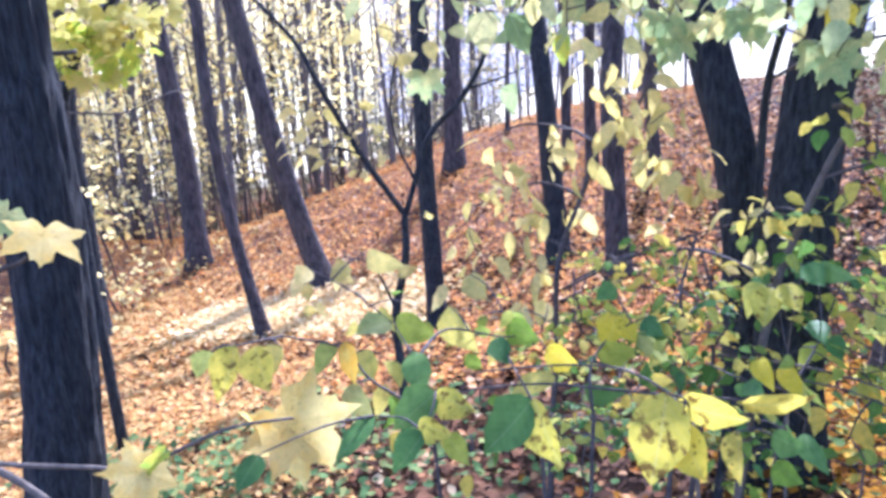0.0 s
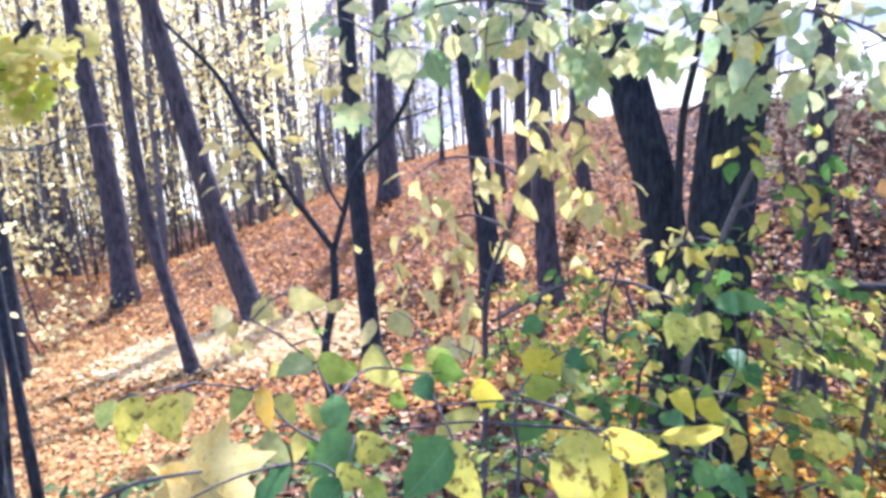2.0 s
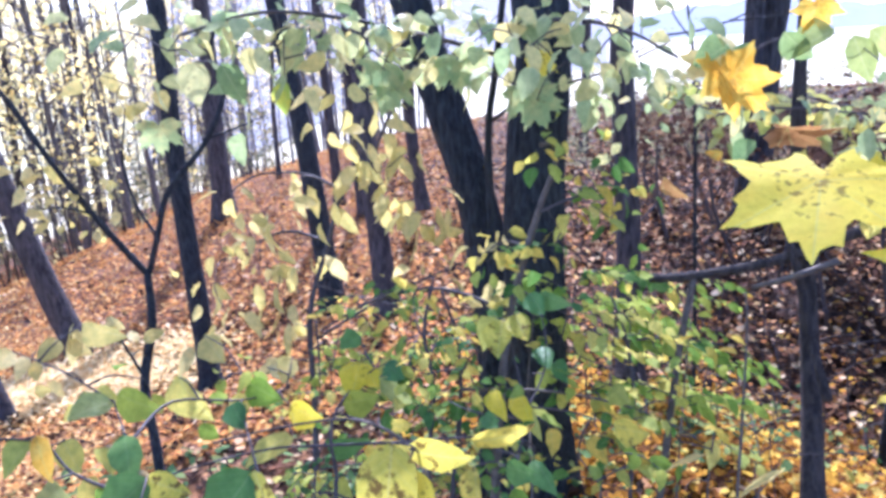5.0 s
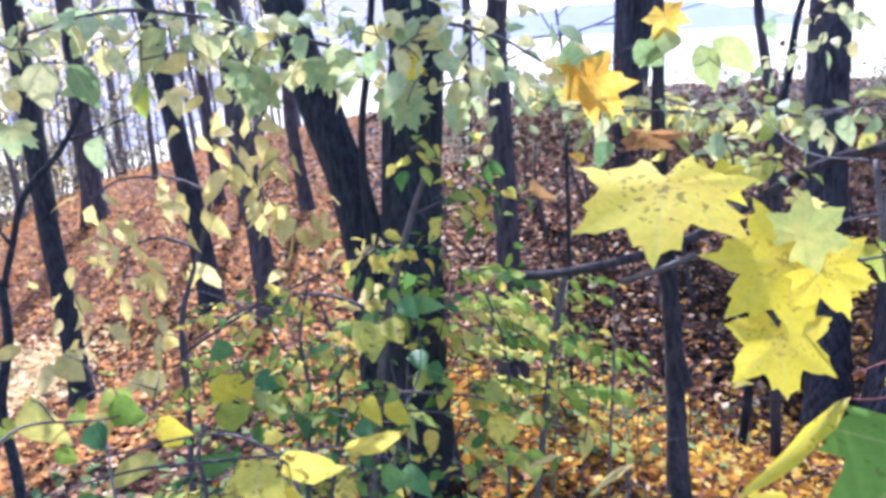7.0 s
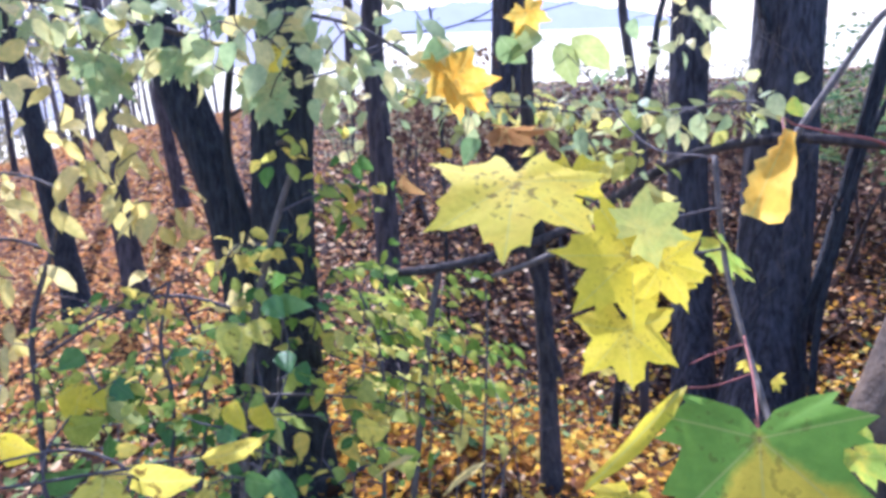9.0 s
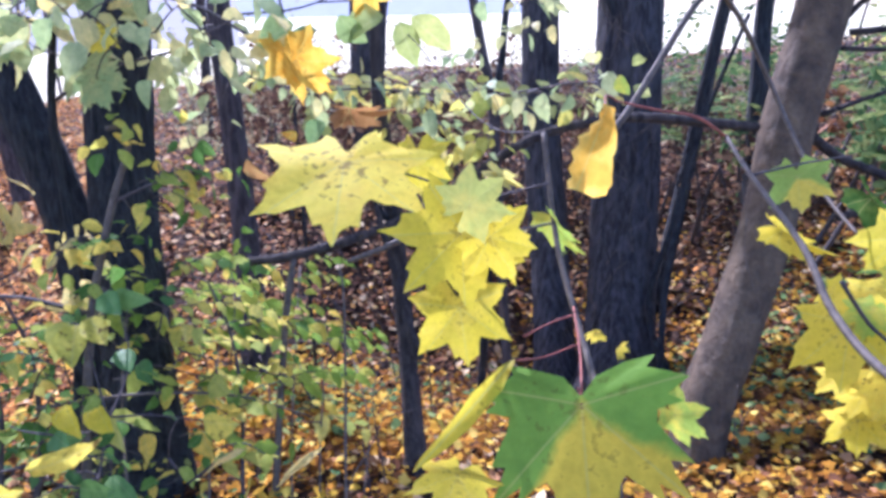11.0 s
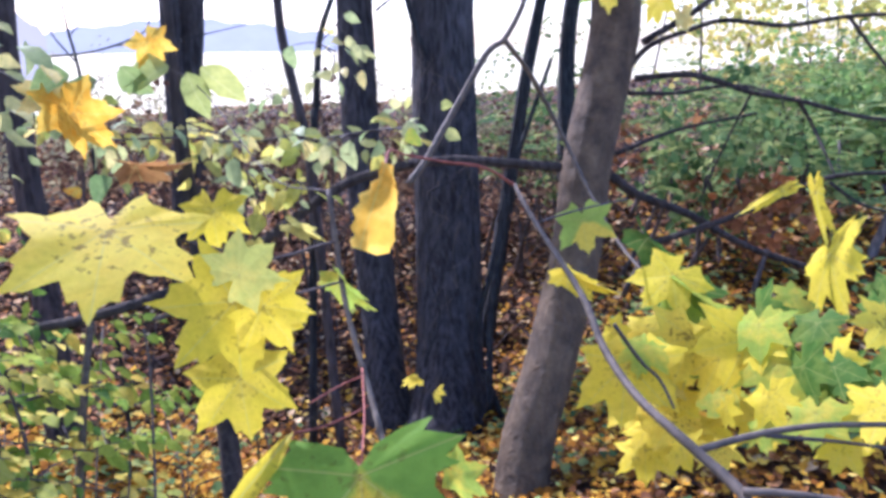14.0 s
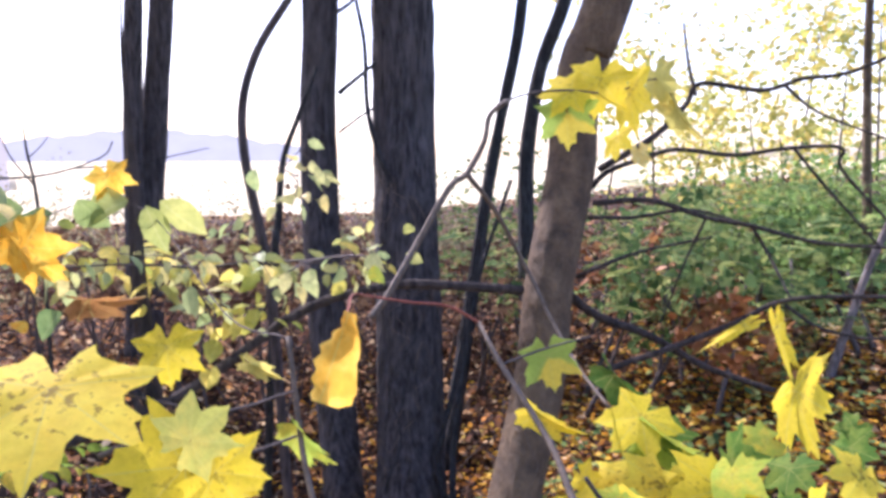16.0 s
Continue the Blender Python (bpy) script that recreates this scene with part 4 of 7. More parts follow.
# more undergrowth ahead of the maple leaves
low = plant("shrub", (1.133, 1.281, 0.455), "thin grey stems with sparse green and yellow leaves")
branch(low, rooted([(1.136, 1.296, 0.476), (1.206, 1.375, 0.658), (1.257, 1.434, 0.833), (1.270, 1.460, 0.912)]), 0.00385, 0.003, TWIG_GREY, "stem")
branch(low, rooted([(1.258, 1.309, 0.423), (1.294, 1.387, 0.563), (1.353, 1.414, 0.678)]), 0.0022, 0.0012, TWIG, "stem")
branch(low, rooted([(1.147, 1.409, 0.522), (1.187, 1.443, 0.613), (1.207, 1.473, 0.686)]), 0.00275, 0.0018, TWIG_GREY, "stem")
branch(low, [(0.909, 1.597, 0.765), (1.077, 1.538, 0.673), (1.238, 1.468, 0.598), (1.309, 1.388, 0.547)], 0.0022, 0.0012, TWIG)
branch(low, rooted([(1.227, 1.328, 0.388), (1.263, 1.391, 0.504), (1.340, 1.380, 0.569)]), 0.00275, 0.0012, TWIG, "stem")
branch(low, rooted([(1.136, 1.287, 0.441), (1.214, 1.294, 0.518), (1.258, 1.300, 0.571)]), 0.0022, 0.0012, TWIG, "stem")
for spot in ((1.181, 1.864, 0.857), (1.122, 1.894, 0.867), (1.205, 1.818, 0.764), (1.280, 1.761, 0.722), (1.106, 1.849, 0.725), (1.177, 1.828, 0.755), (1.230, 1.622, 0.632), (0.985, 1.631, 0.652), (0.952, 1.613, 0.592), (1.171, 1.493, 0.572)):
    cluster(low, spot, 2, 0.09, 0.042, FROND, droop=0.1)
for spot in ((1.383, 1.187, 0.607), (1.401, 1.228, 0.688), (1.295, 1.248, 0.579), (1.239, 1.492, 0.665), (1.071, 1.422, 0.590), (0.959, 1.546, 0.694), (0.907, 1.518, 0.602), (1.069, 1.575, 0.620), (0.957, 1.441, 0.518), (1.053, 1.375, 0.493), (0.842, 1.585, 0.688), (0.849, 1.636, 0.804)):
    cluster(low, spot, 1, 0.06, 0.042, MIXED, droop=0.3)

for a, c in (((1.061, 1.817, 0.900), (1.259, 1.699, 0.839)), ((1.073, 1.767, 0.774), (1.261, 1.650, 0.724)), ((1.077, 1.738, 0.711), (1.218, 1.664, 0.704)), ((1.254, 1.737, 0.638), (1.377, 1.678, 0.669)), ((0.954, 1.648, 0.660), (1.125, 1.554, 0.633)),
             ((1.003, 1.583, 0.579), (1.080, 1.543, 0.573)), ((1.164, 1.487, 0.555), (1.256, 1.431, 0.556)), ((0.912, 1.655, 0.910), (0.803, 1.707, 0.957)), ((0.820, 1.449, 0.641), (0.937, 1.381, 0.609))):
    spray(low, a, c, 0.06, MIXED if RNG.random() < 0.5 else FROND)

# layered green growth among the litter
layers = plant("shrub", (0.947, 1.421, 0.484), "low shrub with flat layered sprays of green and yellow leaves")
branch(layers, rooted([(1.100, 1.470, 0.476), (1.220, 1.622, 0.625), (1.371, 1.804, 0.809)]), 0.0033, 0.0018, TWIG_GREY, "stem")
branch(layers, rooted([(0.846, 1.384, 0.555), (0.970, 1.574, 0.648), (1.120, 1.801, 0.768)]), 0.0033, 0.0018, TWIG_GREY, "stem")
branch(layers, rooted([(0.678, 1.378, 0.647), (0.760, 1.577, 0.735), (0.873, 1.771, 0.882)]), 0.0033, 0.0018, TWIG_GREY, "stem")
branch(layers, rooted([(1.208, 1.325, 0.372), (1.330, 1.459, 0.471), (1.481, 1.740, 0.544)]), 0.0033, 0.0018, TWIG_GREY, "stem")
for a, c in (((1.069, 1.916, 0.866), (1.203, 1.781, 0.872)), ((1.038, 1.905, 0.799), (1.214, 1.738, 0.774)), ((1.158, 1.928, 0.690), (1.400, 1.714, 0.694)), ((1.186, 1.796, 0.691), (1.308, 1.637, 0.670)), ((0.827, 1.797, 0.916), (0.906, 1.695, 0.890)), ((0.794, 1.778, 0.835), (0.895, 1.669, 0.811)), ((0.794, 1.644, 0.779), (0.741, 1.623, 0.845)), ((0.996, 1.777, 0.722), (1.101, 1.643, 0.694)), ((1.445, 1.831, 0.549), (1.533, 1.672, 0.542)), ((0.901, 1.560, 0.681), (0.977, 1.452, 0.671)), ((0.882, 1.498, 0.663), (0.925, 1.409, 0.659)), ((0.750, 1.537, 0.766), (0.814, 1.449, 0.757)), ((1.166, 1.474, 0.538), (1.235, 1.340, 0.527)), ((1.190, 1.741, 0.582), (1.263, 1.613, 0.575)), ((0.665, 1.434, 0.741), (0.721, 1.349, 0.724)), ((0.871, 1.362, 0.633), (0.929, 1.263, 0.626))):
    spray(layers, a, c, 0.066, RNG.choice((FROND, FROND, LEMON, MIXED)))

for k in range(15):
    yaw, d = radians(RNG.uniform(-38, -25)), RNG.uniform(1.7, 2.6)
    q = Vector((-d * math.sin(yaw), d * math.cos(yaw), 1.5 - d * RNG.uniform(0.3, 0.48)))
    spray(layers, q, q + Vector((RNG.uniform(0.12, 0.2), RNG.uniform(-0.16, -0.06), RNG.uniform(-0.02, 0.01))), RNG.uniform(0.045, 0.06), RNG.choice((FROND, FROND, LEMON)))

# nearer shrub with larger spotted leaves
front = plant("shrub", (0.336, 1.061, 0.736), "shrub with broad green and brown-blotched yellow leaves")
branch(front, rooted([(0.236, 1.164, 0.749), (0.250, 1.219, 0.804), (0.250, 1.250, 0.860), (0.273, 1.340, 0.866), (0.323, 1.441, 0.864)]), 0.0042, 0.002, TWIG, "stem")
branch(front, rooted([(0.361, 1.006, 0.838), (0.368, 1.062, 0.872), (0.352, 1.110, 0.905), (0.299, 1.217, 0.904), (0.209, 1.273, 0.891), (0.087, 1.309, 0.872), (0.051, 1.327, 0.860)]), 0.0038, 0.0015, TWIG_GREY, "stem")
branch(front, [(0.352, 1.110, 0.905), (0.231, 1.124, 0.919), (0.153, 1.157, 0.915), (0.059, 1.162, 0.911), (-0.014, 1.088, 0.941)], 0.0026, 0.0014, TWIG, "branch")
branch(front, [(0.352, 1.110, 0.905), (0.439, 1.082, 0.908), (0.524, 1.084, 0.890), (0.575, 1.109, 0.847)], 0.0026, 0.0014, TWIG, "branch")
branch(front, rooted([(-0.028, 1.021, 0.866), (-0.032, 1.040, 0.898), (-0.045, 1.059, 0.931), (-0.056, 1.138, 0.978), (-0.096, 1.343, 0.952)]), 0.0034, 0.0015, TWIG, "stem")
branch(front, [(-0.045, 1.059, 0.931), (-0.125, 1.095, 0.971), (-0.169, 1.138, 1.007), (-0.250, 1.087, 1.055)], 0.0026, 0.0014, TWIG, "branch")
branch(front, rooted([(0.126, 0.969, 0.885), (0.126, 1.001, 0.938), (0.120, 1.042, 0.949), (0.112, 1.317, 0.890), (0.109, 1.426, 0.888)]), 0.0034, 0.0015, TWIG, "stem")
branch(front, [(-0.056, 1.138, 0.978), (-0.001, 1.298, 0.964), (0.109, 1.426, 0.888), (0.199, 1.513, 0.856)], 0.003, 0.0015, TWIG, "branch")
branch(front, rooted([(0.535, 1.127, 0.744), (0.577, 1.193, 0.778), (0.624, 1.267, 0.836), (0.648, 1.364, 0.883), (0.659, 1.435, 0.951)]), 0.0034, 0.0015, TWIG, "stem")
branch(front, [(0.612, 1.252, 0.822), (0.696, 1.322, 0.897), (0.712, 1.378, 0.991)], 0.0026, 0.0014, TWIG, "branch")
leaf(front, (-0.052, 1.099, 1.012), (-0.047, 1.043, 0.980), LEAFGREEN, "ovate", 8, 7, 1)
twig_to(front, (-0.052, 1.099, 1.012), 0.0015)
leaf(front, (-0.023, 1.027, 0.977), (-0.080, 0.970, 0.952), LEAFGREEN, "ovate", -10, 3, 1)
twig_to(front, (-0.023, 1.027, 0.977), 0.0015)
leaf(front, (0.113, 0.971, 0.985), (0.046, 0.910, 0.939), LEAFGREEN, "ovate", -20, 3, 1)
twig_to(front, (0.113, 0.971, 0.985), 0.0015)
leaf(front, (0.094, 1.380, 0.906), (0.107, 1.319, 0.884), LEAFGREEN, "ovate", 10, 3, 1)
twig_to(front, (0.094, 1.380, 0.906), 0.0015)
leaf(front, (-0.041, 0.955, 0.952), (-0.069, 0.905, 0.936), LEAFGREEN, "ovate", 0, 2, 1)
twig_to(front, (-0.041, 0.955, 0.952), 0.0015)
leaf(front, (-0.011, 0.972, 0.939), (0.010, 0.924, 0.925), FROND, "ovate", 20, 1, 1)
twig_to(front, (-0.011, 0.972, 0.939), 0.0015)
leaf(front, (-0.111, 0.981, 0.969), (-0.164, 0.924, 0.953), LEAFGREEN, "slim", 40, 1, 1)
twig_to(front, (-0.111, 0.981, 0.969), 0.0015)
leaf(front, (0.301, 1.434, 0.839), (0.359, 1.378, 0.862), FROND, "ovate", 15, 3, 1)
twig_to(front, (0.301, 1.434, 0.839), 0.0015)
leaf(front, (0.399, 1.441, 0.905), (0.413, 1.378, 0.895), LEAFGREEN, "ovate", 10, 3, 1)
twig_to(front, (0.399, 1.441, 0.905), 0.0015)
leaf(front, (0.372, 1.565, 0.923), (0.323, 1.520, 0.925), LEAFGREEN, "ovate", 10, 3, 1)
twig_to(front, (0.372, 1.565, 0.923), 0.0015)
leaf(front, (0.245, 1.278, 0.846), (0.282, 1.220, 0.846), LEAFGREEN, "ovate", 45, 2, 1)
twig_to(front, (0.245, 1.278, 0.846), 0.0015)
leaf(front, (0.690, 1.377, 1.025), (0.688, 1.315, 1.005), LEAFGREEN, "ovate", 0, 3, 1)
twig_to(front, (0.690, 1.377, 1.025), 0.0015)
leaf(front, (0.710, 1.368, 1.026), (0.714, 1.308, 1.023), LEAFGREEN, "ovate", 20, 2, 1)
twig_to(front, (0.710, 1.368, 1.026), 0.0015)
leaf(front, (0.695, 1.335, 0.924), (0.681, 1.278, 0.909), LEAFGREEN, "ovate", -10, 3, 1)
twig_to(front, (0.695, 1.335, 0.924), 0.0015)
leaf(front, (0.712, 1.315, 0.899), (0.699, 1.259, 0.891), LEAFGREEN, "ovate", 15, 1, 1)
twig_to(front, (0.712, 1.315, 0.899), 0.0015)
leaf(front, (0.530, 1.133, 0.808), (0.554, 1.072, 0.817), LEAFGREEN, "ovate", 20, 3, 1)
twig_to(front, (0.530, 1.133, 0.808), 0.0015)
leaf(front, (0.575, 1.116, 0.817), (0.582, 1.055, 0.813), LEAFGREEN, "ovate", -20, 2, 1)
twig_to(front, (0.575, 1.116, 0.817), 0.0015)
leaf(front, (0.526, 1.109, 0.769), (0.541, 1.049, 0.773), FROND, "ovate", 10, 3, 1)
twig_to(front, (0.526, 1.109, 0.769), 0.0015)
leaf(front, (0.535, 1.252, 0.849), (0.538, 1.198, 0.851), LEAFGREEN, "ovate", 0, 3, 1)
twig_to(front, (0.535, 1.252, 0.849), 0.0015)
leaf(front, (-0.024, 1.027, 0.976), (0.027, 0.983, 0.965), SPOTTED, "ovate", 15, 3, 1)
twig_to(front, (-0.024, 1.027, 0.976), 0.0015)
leaf(front, (0.116, 0.971, 0.985), (0.127, 0.904, 0.938), SPOTTED, "ovate", 20, 2, 1)
twig_to(front, (0.116, 0.971, 0.985), 0.0015)
leaf(front, (-0.048, 0.963, 0.966), (-0.008, 0.925, 0.962), SPOTTED, "ovate", 30, 3, 1)
twig_to(front, (-0.048, 0.963, 0.966), 0.0015)
leaf(front, (0.306, 0.986, 0.976), (0.273, 0.902, 0.892), SPOTTED, "ovate", -5, 7, 1)
twig_to(front, (0.306, 0.986, 0.976), 0.0015)
leaf(front, (0.324, 0.989, 0.927), (0.337, 0.912, 0.883), GOLD, "ovate", 10, 3, 1)
twig_to(front, (0.324, 0.989, 0.927), 0.0015)
leaf(front, (0.339, 1.036, 0.935), (0.401, 0.963, 0.924), SPOTTED, "ovate", 40, 1, 1)
twig_to(front, (0.339, 1.036, 0.935), 0.0015)
leaf(front, (0.450, 1.074, 0.903), (0.519, 1.003, 0.918), SPOTTED, "slim", 50, 1, 1)
twig_to(front, (0.450, 1.074, 0.903), 0.0015)
leaf(front, (0.475, 1.137, 0.817), (0.454, 1.074, 0.788), SPOTTED, "slim", 10, 2, 1)
twig_to(front, (0.475, 1.137, 0.817), 0.0015)
leaf(front, (0.352, 1.474, 0.903), (0.316, 1.409, 0.862), YELLOW, "ovate", 10, 3, 1)
twig_to(front, (0.352, 1.474, 0.903), 0.0015)
leaf(front, (0.353, 1.471, 0.897), (0.374, 1.400, 0.872), YELLOW, "ovate", -20, 3, 0.9)
twig_to(front, (0.353, 1.471, 0.897), 0.0015)
leaf(front, (0.374, 1.435, 0.878), (0.408, 1.356, 0.844), PALEGREEN, "slim", 35, 1, 1)
twig_to(front, (0.374, 1.435, 0.878), 0.0015)
leaf(front, (0.200, 1.454, 0.846), (0.248, 1.386, 0.832), YELLOW, "ovate", 25, 3, 1)
twig_to(front, (0.200, 1.454, 0.846), 0.0015)
leaf(front, (0.187, 1.250, 0.884), (0.108, 1.213, 0.888), LEMON, "ovate", 45, 1, 1)
twig_to(front, (0.187, 1.250, 0.884), 0.0015)
leaf(front, (0.649, 1.430, 0.958), (0.610, 1.370, 0.910), SPOTTED, "ovate", 10, 3, 1)
twig_to(front, (0.649, 1.430, 0.958), 0.0015)
leaf(front, (0.671, 1.424, 0.968), (0.671, 1.355, 0.941), SPOTTED, "ovate", -15, 3, 1)
twig_to(front, (0.671, 1.424, 0.968), 0.0015)
leaf(front, (0.644, 1.455, 0.955), (0.602, 1.407, 0.937), LEMON, "ovate", 15, 2, 1)
twig_to(front, (0.644, 1.455, 0.955), 0.0015)
leaf(front, (0.564, 1.261, 0.889), (0.552, 1.207, 0.880), YELLOW, "ovate", 10, 2, 1)
twig_to(front, (0.564, 1.261, 0.889), 0.0015)
leaf(front, (0.609, 1.257, 0.874), (0.604, 1.198, 0.863), YELLOW, "ovate", -10, 2, 1)
twig_to(front, (0.609, 1.257, 0.874), 0.0015)
leaf(front, (0.624, 1.238, 0.852), (0.612, 1.183, 0.844), LEMON, "slim", 0, 2, 1)
twig_to(front, (0.624, 1.238, 0.852), 0.0015)
leaf(front, (0.742, 1.138, 0.837), (0.763, 1.068, 0.846), SPOTTED, "ovate", 25, 3, 1)
twig_to(front, (0.742, 1.138, 0.837), 0.0015)
leaf(front, (0.886, 1.403, 0.772), (0.882, 1.332, 0.767), LEMON, "ovate", 15, 3, 1)
twig_to(front, (0.886, 1.403, 0.772), 0.0015)
leaf(front, (-0.107, 1.393, 0.944), (-0.168, 1.341, 0.955), PALEGREEN, "ovate", 35, 3, 1)
twig_to(front, (-0.107, 1.393, 0.944), 0.0015)
leaf(front, (-0.098, 1.398, 0.955), (-0.032, 1.343, 0.931), FROND, "ovate", 25, 3, 1)
twig_to(front, (-0.098, 1.398, 0.955), 0.0015)
leaf(front, (0.005, 1.406, 0.965), (0.037, 1.338, 0.917), LEMON, "ovate", 15, 2, 1)
twig_to(front, (0.005, 1.406, 0.965), 0.0015)
leaf(front, (-0.161, 1.097, 1.036), (-0.150, 1.043, 1.002), AMBER, "slim", 25, 1, 1)
twig_to(front, (-0.161, 1.097, 1.036), 0.0015)
leaf(front, (-0.146, 1.167, 0.990), (-0.125, 1.118, 0.970), LEMON, "ovate", 5, 7, 1)
twig_to(front, (-0.146, 1.167, 0.990), 0.0015)
leaf(front, (-0.179, 1.138, 1.011), (-0.198, 1.092, 1.008), LEMON, "ovate", 25, 2, 1)
twig_to(front, (-0.179, 1.138, 1.011), 0.0015)
leaf(front, (-0.149, 1.072, 0.978), (-0.130, 1.023, 0.957), PALEGREEN, "ovate", 20, 2, 1)
twig_to(front, (-0.149, 1.072, 0.978), 0.0015)
leaf(front, (0.126, 1.483, 0.898), (0.175, 1.418, 0.879), FROND, "ovate", 15, 3, 1)
twig_to(front, (0.126, 1.483, 0.898), 0.0015)
leaf(front, (0.126, 1.473, 0.873), (0.103, 1.413, 0.853), LEMON, "ovate", -15, 2, 1)
twig_to(front, (0.126, 1.473, 0.873), 0.0015)
leaf(front, (0.055, 1.617, 0.961), (0.082, 1.550, 0.926), PALE, "ovate", 10, 3, 1)
twig_to(front, (0.055, 1.617, 0.961), 0.0015)
leaf(front, (0.224, 1.581, 0.895), (0.198, 1.520, 0.874), PALE, "ovate", -10, 3, 1)
twig_to(front, (0.224, 1.581, 0.895), 0.0015)
leaf(front, (-0.274, 1.506, 1.027), (-0.293, 1.448, 1.019), PALE, "ovate", 10, 3, 1)
twig_to(front, (-0.274, 1.506, 1.027), 0.0015)
leaf(front, (-0.155, 1.532, 1.052), (-0.107, 1.481, 1.035), PALE, "ovate", 20, 2, 1)
twig_to(front, (-0.155, 1.532, 1.052), 0.0015)
leaf(front, (-0.201, 1.521, 1.035), (-0.218, 1.463, 1.022), PALE, "ovate", 0, 1, 1)
twig_to(front, (-0.201, 1.521, 1.035), 0.0015)
leaf(front, (-0.308, 1.025, 1.069), (-0.304, 0.968, 1.029), SPOTTED, "ovate", -15, 2, 1)
twig_to(front, (-0.308, 1.025, 1.069), 0.0015)
leaf(front, (-0.281, 1.031, 1.065), (-0.257, 0.978, 1.022), SPOTTED, "ovate", 15, 3, 1)
twig_to(front, (-0.281, 1.031, 1.065), 0.0015)
leaf(front, (-0.248, 1.056, 1.050), (-0.255, 1.005, 1.031), LEMON, "ovate", -10, 2, 1)
twig_to(front, (-0.248, 1.056, 1.050), 0.0015)
leaf(front, (-0.344, 1.032, 1.060), (-0.353, 0.983, 1.049), LEMON, "ovate", 30, 3, 1)
twig_to(front, (-0.344, 1.032, 1.060), 0.0015)
leaf(front, (-0.252, 0.879, 0.978), (-0.268, 0.829, 0.968), LEAFGREEN, "ovate", 20, 1, 1)
twig_to(front, (-0.252, 0.879, 0.978), 0.0015)
for spot in ((-0.162, 1.495, 0.943), (-0.059, 1.500, 0.933), (0.068, 1.488, 0.903), (0.016, 1.372, 0.884), (-0.114, 1.185, 0.971), (-0.094, 1.113, 0.935), (0.049, 1.196, 0.868), (0.084, 1.547, 0.916), (0.167, 1.536, 0.901)):
    cluster(front, spot, 2, 0.05, 0.042, LEMON if RNG.random() < 0.4 else FROND)
for spot in ((0.227, 1.269, 0.824), (0.273, 1.241, 0.789), (0.204, 1.200, 0.797), (0.278, 1.172, 0.774), (0.212, 1.136, 0.791), (0.441, 1.129, 0.784), (0.545, 1.215, 0.790), (0.490, 1.331, 0.852), (0.471, 1.408, 0.879), (0.543, 1.384, 0.883), (0.373, 1.303, 0.840), (0.666, 1.327, 0.874), (0.057, 1.026, 0.874), (-0.120, 0.989, 0.923), (0.025, 1.041, 0.897), (0.688, 1.183, 0.751), (0.691, 1.113, 0.749), (0.747, 1.096, 0.776)):
    cluster(front, spot, 2, 0.06, 0.04, MIXED)
for spot in ((0.483, 1.486, 0.940), (0.524, 1.467, 0.925), (0.448, 1.490, 0.922), (0.424, 1.447, 0.885), (0.431, 1.409, 0.855), (0.499, 1.461, 0.892), (0.368, 1.412, 0.824), (0.339, 1.256, 0.843), (0.492, 1.557, 0.991), (0.516, 1.559, 1.021)):
    cluster(front, spot, 3, 0.03, 0.042, MIXED if RNG.random() < 0.5 else LEMON)

# leaves that hang into the top of the view
above = plant("sapling", (0.620, 1.572, 0.447), "sapling with spreading twigs of pale green and yellow leaves overhead", "sapling")
branch(above, rooted([(0.648, 1.629, 0.452), (0.771, 1.818, 0.922), (0.787, 1.841, 1.284), (0.801, 1.798, 1.463), (0.809, 1.737, 1.662)]), 0.012, 0.008, BARK_DARK, "stem")
branch(above, [(0.803, 1.798, 1.489), (0.594, 1.757, 1.549), (0.415, 1.741, 1.591), (0.251, 1.707, 1.606), (0.087, 1.710, 1.570)], 0.006, 0.003)
branch(above, [(0.813, 1.794, 1.541), (0.903, 1.649, 1.557), (1.027, 1.587, 1.525), (1.096, 1.486, 1.460)], 0.006, 0.003)
branch(above, [(0.792, 1.845, 1.325), (0.865, 1.716, 1.395), (0.988, 1.661, 1.427), (1.048, 1.631, 1.449)], 0.005, 0.002)
TOPS = small_leaf_material("pale_green_and_yellow_leaf", ((0.0, (0.33, 0.45, 0.2)), (0.4, (0.5, 0.56, 0.25)), (0.75, (0.66, 0.64, 0.28)), (1.0, (0.8, 0.68, 0.26))), 0.45, 0.5)
for spot in ((0.486, 1.730, 1.518), (0.447, 1.736, 1.578), (0.633, 1.746, 1.583), (0.779, 1.753, 1.566), (0.727, 1.771, 1.519), (0.948, 1.628, 1.530), (1.003, 1.599, 1.490), (0.999, 1.655, 1.413), (0.942, 1.685, 1.455), (1.017, 1.591, 1.575),
             (0.838, 1.731, 1.538), (0.549, 1.767, 1.575), (0.358, 1.749, 1.582), (0.249, 1.707, 1.595), (0.171, 1.709, 1.608), (0.109, 1.710, 1.590), (0.358, 1.750, 1.502), (0.063, 1.709, 1.541), (0.295, 1.706, 1.550), (0.660, 1.739, 1.485), (1.056, 1.567, 1.411), (0.881, 1.658, 1.583)):
    cluster(above, spot, 9, 0.08, 0.06, TOPS, droop=0.4)
